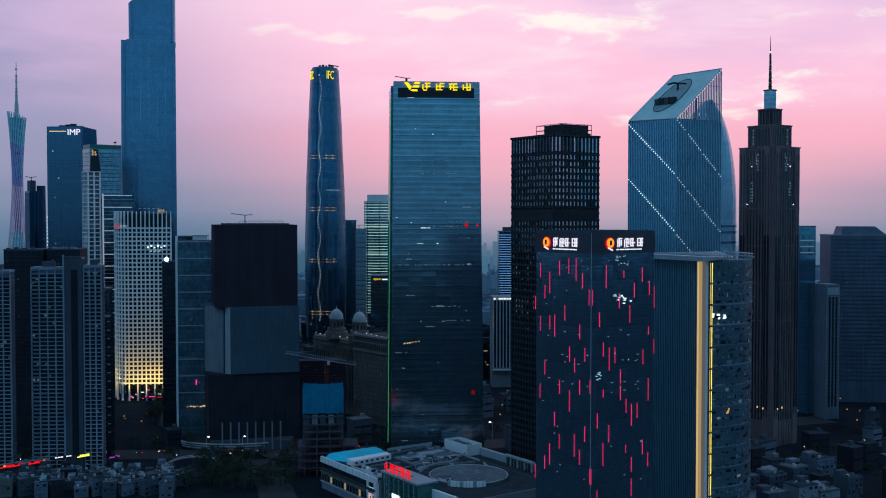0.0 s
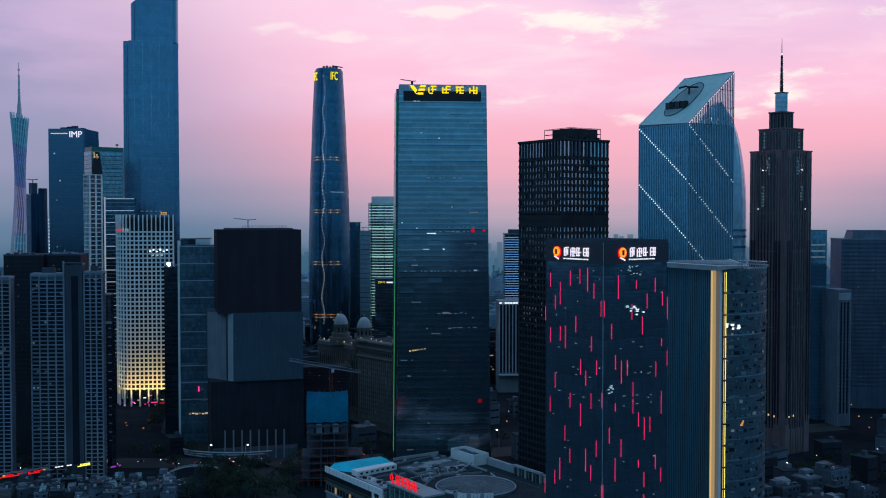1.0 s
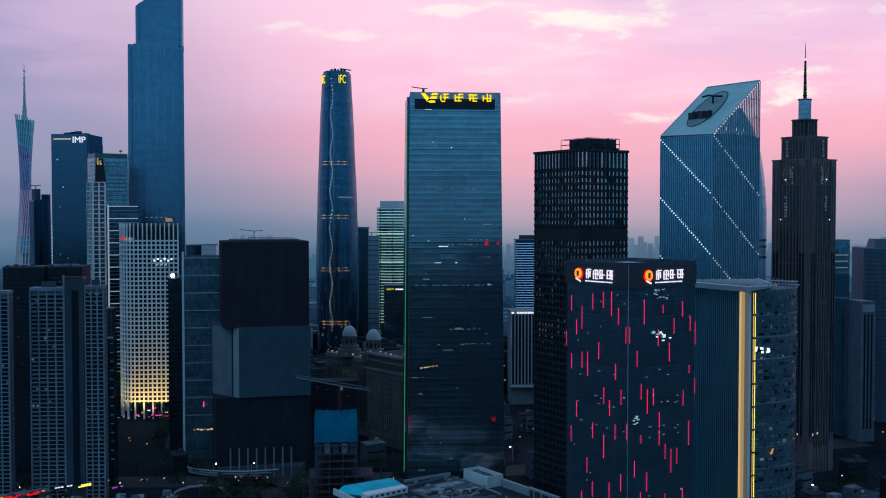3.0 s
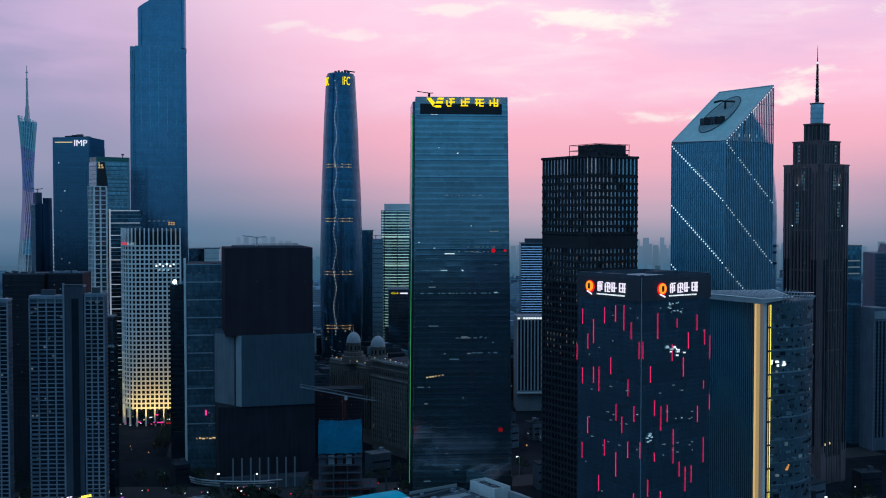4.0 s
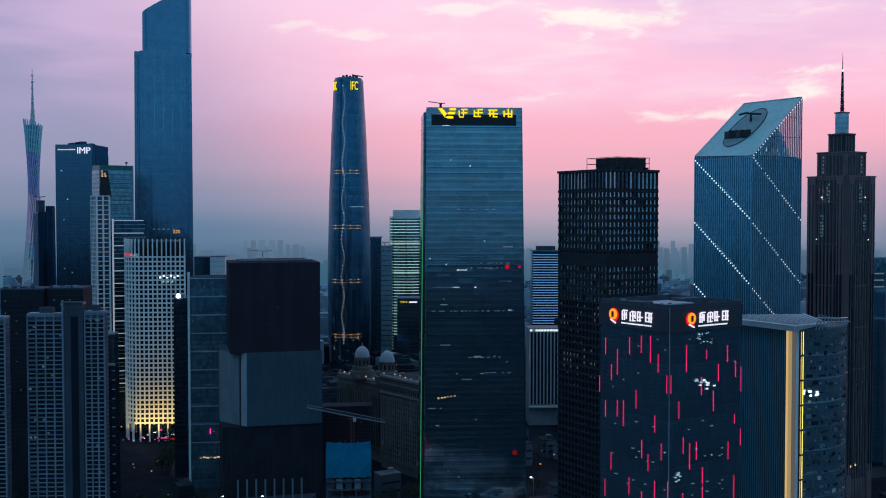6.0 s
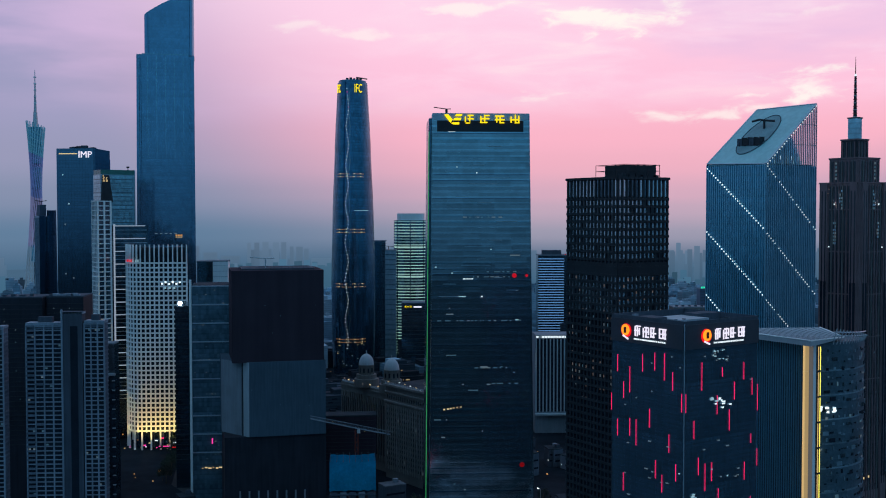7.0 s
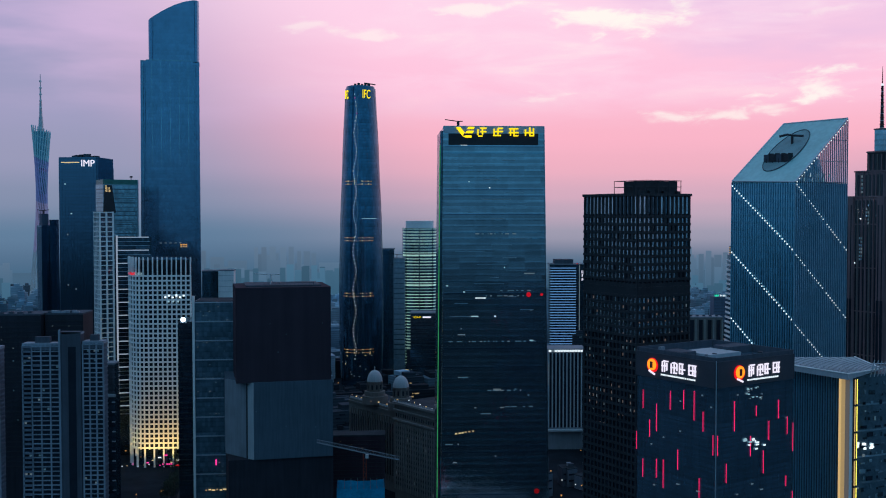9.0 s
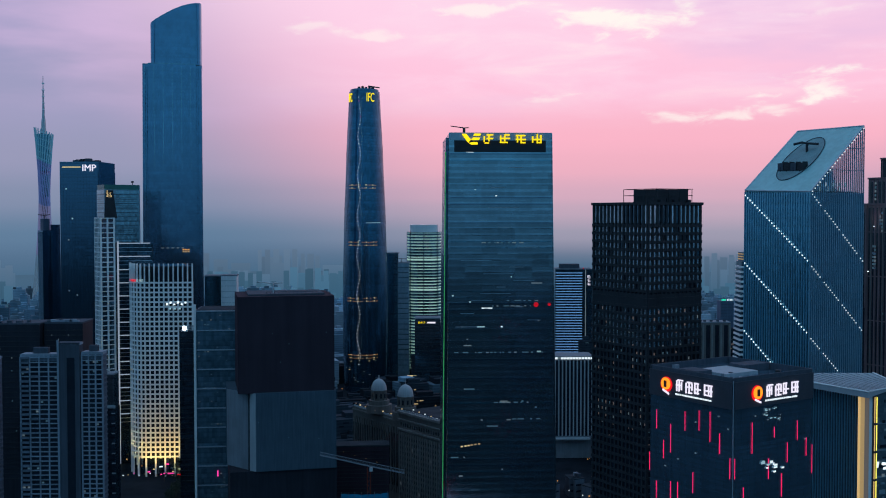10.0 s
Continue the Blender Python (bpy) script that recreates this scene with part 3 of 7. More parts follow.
        box("sign_badge_hole", (1.3, 0.3, 2.5), STEEL_RED, t, on_face(side, s0 - d * 2.5, 1.6, 191.6), spin(side))
        for k in range(4):
            glyph(t, side, s0 + d * (2.2 + 4.9 * k), 190.5, 4.7, SIGN_WHITE, 40 + k, 0.95, thick=0.11, board=board, wide=0.85)
        for k in range(16):
            box("sign_line", (rng.choice((0.6, 0.8, 0.9)), 0.3, 0.6), LIT_WHITE, t, on_face(side, s0 + d * (2.6 + 1.15 * k), 0.8, 189.1), spin(side))
    # white cluster: a reflection on the glass put in as glow; then a few lit rooms
    for k in range(11):
        u = rng.uniform(-1.6, 1.6)
        box("lit_window", (rng.uniform(0.6, 2.2), 0.15, rng.choice((0.4, 0.6, 0.9))), LIT_WHITE if k % 3 else LIT_COOL, t, on_face("R", 21 + 4.2 * u, 0.4, 163.4 - 0.9 * u + rng.uniform(-1, 1) * (2.6 - 0.9 * abs(u))), 0)
    for k in range(16):
        box("lit_window", (rng.uniform(0.3, 1.2), 0.15, 0.4), LIT_COOL if k % 3 else LIT_DIM, t, on_face("R", rng.uniform(16, 26), 0.4, rng.uniform(180, 186)), 0)
    for k in range(26):
        side = "LR"[k % 2]
        box("lit_window", (rng.uniform(0.6, 1.8), 0.15, 0.4), LIT_DIM, t, on_face(side, rng.uniform(8, 34), 0.4, rng.choice((120, 132, 146)) + rng.uniform(-3, 3)), spin(side))
    for k in range(8):
        box("lit_window", (rng.uniform(0.5, 1.6), 0.15, 0.5), LIT_COOL, t, on_face("R", 3 + rng.uniform(0, 4), 0.4, 126 + rng.uniform(-2, 2)))


strip_tower()

# ---------- corner tower with the golden column ----------
def column_tower():
    H = 181
    t = thing("office_tower", 162, 590, 0, 34, "glass office tower with a gold-lit corner column and white canopy roof")
    a = 46
    arc = []
    for k in range(13):
        q = k / 12
        arc.append((4 + 41 * q, 0.5 - 5.5 * math.sin(q * math.pi * 0.8) + 4 * q ** 3))
    plan = [(0, 0)] + arc + [(45, a), (0, a)]
    part("body", prism(plan, GZ, H), WALL_TEAL, t)
    fins(t, "L", 1.5, a, 34, GZ, H, 0.35, 0.7, FIN_BLUE)
    # curved face: uneven pale sills and dark windows, floor by floor
    n = 42
    rng = random.Random(8)
    def turn_at(j):
        return math.degrees(math.atan2(arc[j + 1][1] - arc[j - 1][1], arc[j + 1][0] - arc[j - 1][0]))
    for k in range(n):
        z = 14 + (H - 16) * k / n
        bm = loft([[(x + o * 0.3, y - o, zz) for x, y in arc] + [(x, y + 1.2, zz) for x, y in arc[::-1]] for zz, o in ((z, 0.15), (z + 0.8, 0.15))])
        part("floor_band", bm, (SILL_TEAL, WALL_TEAL, WALL_TEAL)[k * 7 % 3], t)
        runs = [j for j in range(1, 12) if rng.random() < 0.9]
        for j in runs:
            x, y = arc[j]
            w, h = rng.choice((0.5, 0.8, 1.4, 2.2, 3.2)), rng.choice((0.5, 0.8, 1.3, 1.9))
            mat = rng.choice((GLASS_TEAL, GLASS_PALE, SILL_TEAL, SILL_TEAL, WINDOW, WINDOW)) if rng.random() < 0.95 else rng.choice((LIT_ROW, LIT_DIM))
            box("window_panel", (w, 0.3, h), mat, t, (x + rng.uniform(-1.2, 1.2), y - 0.35, z + rng.uniform(0.2, 1.6)), turn_at(j))
    # white glint on the curved glass, put in as glowing pieces
    for k in range(9):
        j = 1 + k % 3
        box("lit_window", (rng.choice((0.9, 1.3, 1.8)), 0.3, rng.choice((0.7, 1.1))), LED_WHITE if k % 3 else LIT_WHITE, t, (arc[j][0] + rng.uniform(-1, 1), arc[j][1] - 0.9, 148.5 + rng.uniform(-1.2, 1.4)), -20)
    for k in range(3):
        box("lit_window", (1.6 - 0.4 * k, 0.3, 0.9), LED_ORANGE, t, (arc[4][0] - 0.6 + 0.7 * k, arc[4][1] - 0.7, 92.6 + 1.0 * k), turn_at(4), "orange lit window")
    # corner column between two lines of lamps
    column = box("corner_column", (5.2, 1.6, H - GZ), WHITE, t, (-1.2, -1.4, GZ), -20)
    for k in range(14):
        z = GZ + 2 + k * 12.2
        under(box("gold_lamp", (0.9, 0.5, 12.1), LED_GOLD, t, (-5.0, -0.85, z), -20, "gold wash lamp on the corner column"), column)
        # lamp wash on the column put in as two panels that glow
        under(box("gold_panel", (2.0, 0.4, 12.15), WASH_GOLD, t, (-3.6, -1.35, z), -20, "column panel glowing gold for the lamp wash"), column)
        under(box("pale_panel", (2.2, 0.4, 12.18), WASH_PALE, t, (-1.6, -2.1, z), -20, "column panel glowing faintly for the end of the wash"), column)
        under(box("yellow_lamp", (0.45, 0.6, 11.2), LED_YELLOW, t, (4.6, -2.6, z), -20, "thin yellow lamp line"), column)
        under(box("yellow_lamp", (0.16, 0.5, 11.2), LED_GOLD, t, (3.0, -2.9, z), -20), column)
    under(box("lamp_channel", (2.2, 0.3, H - GZ - 1), METAL_DARK, t, (3.8, -2.4, GZ), -20), column)
    # canopy roof
    rim = ((-7.5, -6.5, 183.6, 2.6), (26, -0.5, 182.5, 0.4), (32, 18, 185.3, 0.8), (0, a, 184.4, 2.4), (-7.5, a, 184.2, 2.6))
    bm = loft([[(x, y, z - h) for x, y, z, h in rim], [(x, y, z) for x, y, z, h in rim]])
    part("canopy", bm, CONC_PALE, t, label="flat white canopy over the roof")
    part("canopy_edge", tube([(-7.5, a, 184.3), (-7.5, -6.5, 183.7), (26, -0.5, 182.6), (32, 18, 185.4)], 0.35), WHITE, t)
    for k in range(12):
        f = k / 11
        part("canopy_seam", tube([(-7 + 32 * f, -6.2 + 5.6 * f, 183.7 - 1.1 * f), (-1 + 32 * f, 44 - 26 * f, 184.5 + 0.9 * f)], 0.12, 4), CONC_MID, t)
    for k in range(15):
        q = (k + 5) / 20
        x, y = 4 + 41 * q, 0.5 - 5.5 * math.sin(q * math.pi * 0.8) + 4 * q ** 3
        part("crown_fin", tube([(x, y, H - 1), (x + 0.4, y - 0.7, H + 3.0 - 0.15 * k), (x + 1.2, y - 1.3, H + 6.8 - 0.38 * k)], 0.26, 4), CONC_PALE, t)
    for up in (1.5, 3.2):
        part("roof_ring", tube([(4 + 41 * q, 0.5 - 5.5 * math.sin(q * math.pi * 0.8) + 4 * q ** 3 - 0.4, H + up + 2.4 - 2.4 * q) for q in [0.25 + 0.75 * k / 12 for k in range(13)]], 0.28, 4), METAL_PALE, t)


column_tower()

# ---------- black grid tower ----------
def grid_tower():
    a, b, H = 49.0, 42.0, 266.0
    t = thing("office_tower", 98, 753, 0, 32, "black office tower with a deep grid of windows and roof crown")
    part("body", prism(rect(0, 0, b, a), GZ, H - 1), WINDOW, t)
    fl = 46
    zs = lambda k: 30 + (252 - 30) * k / fl
    for side, ln, n in (("L", a, 15), ("R", b, 13)):
        fins(t, side, 0, ln, n, GZ, H, 1.3, 0.9, METAL_DARK, "column")
        for k in range(fl + 1):
            box("floor_band", (ln + 1.6, 1.1, 1.55), METAL_DARK, t, on_face(side, ln / 2, 0.62, zs(k) - 0.78), spin(side))
        box("cornice", (ln + 2.4, 1.9, 1.6), METAL_DARK, t, on_face(side, ln / 2, 0.7, H - 1.6), spin(side))
        box("plant_floor", (ln + 0.6, 1.0, 7), METAL_DARK, t, on_face(side, ln / 2, 0.3, 204.5), spin(side))
        bw = ln / (n - 1)
        rng = random.Random(21 + n)
        # tall top windows and the rows of blinds
        for i in range(n - 1):
            box("window", (bw - 1.2, 0.2, 10.5), BLIND if rng.random() < 0.75 else GLASS_DARK, t, on_face(side, (i + 0.5) * bw, 0.1, 253.5), spin(side))
        for j in range(fl - 30, fl):
            if zs(j) < 176 or 201 < zs(j) < 209:
                continue
            box("blind", (ln - 1.5, 0.2, 2.9), BLIND, t, on_face(side, ln / 2, 0.05, zs(j) + 0.9), spin(side))
            for i in range(n - 1):
                if rng.random() < 0.14:
                    box("window", (bw - 1.0, 0.2, 3.2), rng.choice((GLASS_DARK, WINDOW, WINDOW)), t, on_face(side, (i + 0.5) * bw, 0.14, zs(j) + 0.8), spin(side))
        lit(t, side, 0, ln, 120, 203, n - 1, 20, 0.3, [LIT_DUSK, LIT_DIM, LIT_DUSK, LIT_DUSK, LIT_ROW], 70 + n, 0.28, 0.4, 0.12, most=75)
    box("roof_deck", (b - 2, a - 2, 0.5), TERRACE, t, (b / 2, a / 2, H - 0.9))
    crown = prism(rect(0, 0, 25, 21), 0, 8.2)
    crown = part("roof_crown", crown, METAL_DARK, t, (11, 4, H - 0.4), label="black plant room screen")
    for q in (8, 17, 26, 36):
        under(box("crown_post", (0.3, 0.3, 8.0), METAL_DARK, t, (q + 1.5, 2.4, H)), crown)
        under(box("crown_post", (0.3, 0.3, 8.0), METAL_DARK, t, (9.2, q - 4, H)), crown)
    for z in (H + 4.2, H + 8.0):
        part("crown_rail", tube([(9.2, 32, z), (9.2, 2.4, z), (38, 2.4, z), (38, 32, z), (9.2, 32, z)], 0.2), METAL_DARK, t)
    for k in range(7):
        box("roof_unit", (2.2 + k % 3, 2.4, 1.6 + 0.7 * (k % 2)), METAL_DARK, t, (3 + 5.4 * k, 3.2 + 1.5 * (k % 2), H))


grid_tower()

# ---------- broad tower with the yellow roof sign ----------
def broad_tower():
    H, b, a = 312.0, 69.5, 48.0
    t = thing("office_tower", -20.4, 822, 0, 3.5, "broad blue glass tower with fine floor lines and yellow roof sign")
    fl = 3.0
    part("body", prism(rect(1.6 - fl, -fl, b + fl, a + fl), GZ, H, rect(1.6, 0, b - 0.8, a)), GLASS_BROAD, t)
    part("side_wing", prism(rect(-fl - 0.6, 4 - fl, 1.4 - fl, a), GZ, H - 3.0, rect(-0.6, 4, 1.4, a - 4)), GLASS_DARK, t, label="dark glass side wing set back from the front")
    n = 68
    lean = lambda z: fl * (H - z) / (H - GZ)
    for k in range(n):
        z = 24 + (298 - 24) * k / (n - 1)
        o = lean(z)
        wide = b + 2 * o - 4.0
        box("floor_band", (round(wide, 1), 0.5, (0.5, 0.9, 0.6, 1.2)[k * k % 7 % 4]), (GLASS_BROAD, GLASS_TEAL, GLASS_NAVY, GLASS_BROAD, GLASS_BLUE)[(k * k + k // 5) % 5], t, (b / 2 + 0.5, -o + 0.16, z))
    for x0, x1 in ((1.6 - fl, 1.6), (b + fl, b - 0.8)):
        part("corner_fin", tube([(x0, -fl - 0.1, GZ), (x1, -0.1, H)], 0.4), GLASS_BROAD, t)
    for k in range(20):
        z0, z1 = GZ + 20 + k * 13.6, GZ + 33.2 + k * 13.6
        part("edge_lamp", tube([(-0.6 - lean(z0), 3.6 - lean(z0), z0), (-0.6 - lean(z1), 3.6 - lean(z1), z1)], 0.3), LED_EDGE, t, label="line of coloured lamps up the corner")
    board = box("sign_board", (60, 0.8, 7.6), METAL_DARK, t, (b / 2, -0.35, 299.5), label="black sign band under the roof")
    box("parapet", (b - 2.4, 1.0, 4.8), METAL_PALE, t, (b / 2 + 0.4, 0.3, 307.4))
    # sign: a winged badge and four marks
    bm = bmesh.new()
    for pts in ([(0, 7), (3, 7), (6, 3.4), (4.4, 1)], [(4.4, 1), (6.5, 0), (10.5, 0), (10.5, 1.6), (7, 1.6)], [(6.2, 3), (11.5, 3), (12, 4.6), (7.4, 4.6)], [(7.4, 5.8), (12.2, 5.8), (12.6, 7.2), (8.6, 7.2)]):
        v = [bm.verts.new((x, 0, z)) for x, z in pts]
        bm.faces.new(v)
    bmesh.ops.solidify(bm, geom=bm.faces[:], thickness=0.5)
    part("sign_badge", bm, SIGN_YELLOW, t, (9.5, -1.2, 304.3), label="yellow winged sign badge")
    for k in range(4):
        glyph(t, "R", 23.8 + k * 10.6, 304.5, 6.6, SIGN_YELLOW, 90 + k, 1.4, thick=0.13, board=board)
    part("roof_crane", tube([(12, 12, H), (12, 12, H + 4)], 0.9), METAL_DARK, t)
    part("roof_crane_jib", tube([(3, 10, H + 5.2), (12, 12, H + 4.2), (15, 13, H + 4.4)], 0.35), METAL_DARK, t)
    rng = random.Random(31)
    for k in range(34):
        z = 24 + (298 - 24) * rng.randrange(n) / (n - 1) + 1.3
        ln = rng.choice((0.8, 1.2, 2.5, 5, 7))
        x = rng.uniform(3, b - 8)
        box("lit_window", (ln, 0.2, 0.7), rng.choice((LIT_DIM, LIT_COOL, LIT_WHITE) if z > 150 else (LIT_DIM, LIT_ROW)), t, (x, -lean(z) - 0.2, z))
    # warm reflection put on the glass as a cluster of glowing pieces
    for x, z in ((9.5, 106), (12, 106.3), (14, 106.6), (16, 107), (18.5, 107.3), (21, 107.6)):
        box("lit_window", (1.3, 0.2, 0.9), LIT_AMBER if x > 15 else LIT_WARM, t, (x, -lean(z) - 0.3, z))
    # red sign reflections put on the glass as glowing discs
    for x, z, c, r in ((58.5, 199.6, RED_MID, 1.7), (67.2, 199.6, RED_MID, 1.1), (64, 67, RED_DIM, 1.8)):
        bm = bmesh.new()
        bmesh.ops.create_cone(bm, segments=14, radius1=r, radius2=r * 0.8, depth=0.4, cap_ends=True)
        ob = part("red_lamp", bm, c, t, label="round red glow on the glass, put in as a reflection")
        ob.matrix_basis = pose(x, -lean(z) - 0.2, z, 90, 0, 0)
    # reflected city lights put on the glass as rows of glow, and pale blinds
    for z, x0, x1 in ((198.5, 30, 55), (202, 40, 64), (168, 6, 66), (124, 44, 66), (135, 32, 56), (240, 24, 52)):
        x = x0
        while x < x1:
            w = rng.choice((0.8, 1.2, 1.6, 2.6))
            box("lit_window", (w, 0.2, 0.6), LIT_ROW if rng.random() < 0.75 else LIT_DIM, t, (x, -lean(z) - 0.25, z))
            x += w + rng.choice((0.5, 1.0, 2.2, 3.5))
    for k in range(26):
        z = 185 + 113 * k / 26
        w = rng.choice((6, 9, 14, 20))
        box("blind", (w, 0.2, 0.35), GLASS_PALE if k % 3 else CONC_PALE, t, (rng.uniform(w / 2 + 2, b - w / 2 - 2), -lean(z) - 0.42, z))


broad_tower()

# ---------- stepped tower with a spire ----------
def spire_tower():
    s = 36.0
    t = thing("spire_tower", 302.6, 886, 0, 33, "dark stone stepped tower with a tall needle spire")
    c = s / 2
    tiers = ((s, GZ, 266), (26, 266, 285), (14.2, 285, 299.5), (7.2, 299.5, 316.5))
    for w, z0, z1 in tiers:
        part("tier", prism(rect(c - w / 2, c - w / 2, c + w / 2, c + w / 2), z0, z1), GLASS_TEAL if w < 8 else METAL_DARK if w < 15 else STONE_BROWN, t)
        box("cornice", (w + 1, w + 1, 1.1), STONE_BROWN, t, (c, c, z1 - 0.4))
        o = c - w / 2
        n = max(3, int(w / 3.2))
        for side in "LR" if w > 8 else "":
            for k in range(n):
                q = o + w * (k + 0.5) / n
                x, y, z = on_face(side, q, -o + 0.25, z0)
                box("pilaster", (0.9, 0.7, z1 - z0 - 1.5), STONE_WARM if k % 3 == 1 else STONE_BROWN, t, (x, y, z), spin(side))
                if k < n - 1:
                    x, y, z = on_face(side, o + w * (k + 1) / n, -o + 0.02, max(z0, 30))
                    box("window_strip", (1.3, 0.2, z1 - max(z0, 30) - 2.5), WINDOW, t, (x, y, z), spin(side))
    for side in "LR":
        bands(t, side, 0, s, 100, 262, 5, 0.7, 0.5, STONE_BROWN)
        for q in (5, 31):
            box("corner_pier", (6, 1.6, 258), STONE_BROWN, t, on_face(side, q, 0.5, GZ), spin(side))
            for u in (-1.5, 1.5):
                box("window_strip", (0.9, 0.2, 226), WINDOW, t, on_face(side, q + u, 1.32, 34), spin(side))
        for q, z in ((21.5, 249.5), (26, 216.5)):
            box("facade_lamp", (0.7, 0.6, 0.8), LED_WHITE, t, on_face(side, q, 1.3, z), spin(side))
        lit(t, side, 2, s - 2, 30, 262, 12, 60, 0.02, [LIT_DIM, LIT_ROW, LIT_ROW], 15, 0.25, 0.3, 0.5)
        for q, z in ((7, 40), (13, 40.5)):
            box("facade_lamp", (0.8, 0.6, 1.6), LIT_WARM, t, on_face(side, q, 1.5, z), spin(side))
    # pale window bays above the floodlights
    rng = random.Random(61)
    for side in "LR":
        for q, z0, n in ((16, 246, 6), (21.5, 219, 7)):
                for j in range(n):
                    for i in (-1, 1):
                        if rng.random() < 0.8:
                            box("lit_window", (1.1, 0.2, 1.5), rng.choice((LIT_ROW, LIT_DIM, LIT_ROW, BLIND)), t, on_face(side, q + 0.8 * i, 0.75, z0 + 2.6 * j), spin(side))
        for j in range(5):
            box("lit_window", (1.6, 0.2, 1.6), LIT_ROW if j % 2 else LIT_DIM, t, on_face(side, 25, -4.8, 269 + 2.9 * j), spin(side))
        for q in (2.8, 4.3, 5.8, 7.3, 28.8, 30.3, 31.8, 33.3):
            box("window_strip", (0.7, 0.3, 150), WINDOW, t, on_face(side, q, 1.22, 40), spin(side))
    for k, (x, y) in enumerate(((20.5, -3.0), (-3.0, 20.5))):
        d = bpy.data.lights.new("floodlight", "SPOT")
        d.energy, d.spot_size, d.spot_blend, d.color, d.shadow_soft_size = 3200, math.radians(74), 1.0, (1.0, 0.92, 0.84), 0.5
        ob = bpy.data.objects.new("floodlight", d)
        scene.collection.objects.link(ob)
        ob.parent = t
        ob.matrix_basis = pose(x, y, 245, 180 + (-9 if y < 0 else 0), (9 if x < 0 else 0), 0)
    box("lantern", (4, 4, 8), CONC_MID, t, (c, c, 303))
    ring = lambda r, z: [(c + r * math.cos(q), c + r * math.sin(q), z) for q in [2 * math.pi * k / 8 for k in range(8)]]
    spire = part("spire", loft([ring(1.5, 316), ring(1.1, 332), ring(0.8, 349)]), METAL_DARK, t, label="dark lattice spire")
    under(part("needle", loft([ring(0.42, 349), ring(0.3, 356), ring(0.12, 364)]), STEEL_RED, t, label="thin red needle"), spire)
    for k in range(12):
        under(part("spire_ring", tube(ring(1.75 - 0.07 * k, 317.5 + 2.7 * k) + ring(1.75 - 0.07 * k, 317.5 + 2.7 * k)[:1], 0.2, 4), STEEL_RED if k % 2 else WHITE, t), spire)
    under(part("spire_lamp", loft([ring(0.5, 348.6), ring(1.0, 349.6), ring(0.5, 350.8)]), LIT_WHITE, t), spire)


spire_tower()

# ---------- domed tower behind ----------
def sail_tower():
    t = thing("office_tower", 285, 1030, 0, 0, "pale rounded glass tower with a curved sail-shaped top")
    rings = []
    for k in range(24):
        z = GZ + (320 - GZ) * k / 23
        q = max(0, (z - 215) / 105)
        w = 30 * math.sqrt(max(0.01, 1 - q * q))
        rings.append([(w * math.cos(2 * math.pi * j / 28), 18 * math.sin(2 * math.pi * j / 28), z) for j in range(28)])
    part("body", loft(rings), GLASS_PALE, t)
    for z in (150, 180, 190, 196):
        part("floor_band", loft([[(30.5 * math.cos(2 * math.pi * j / 28), 18.5 * math.sin(2 * math.pi * j / 28), zz) for j in range(28)] for zz in (z, z + 2.2)]), GLASS_NAVY, t)


sail_tower()

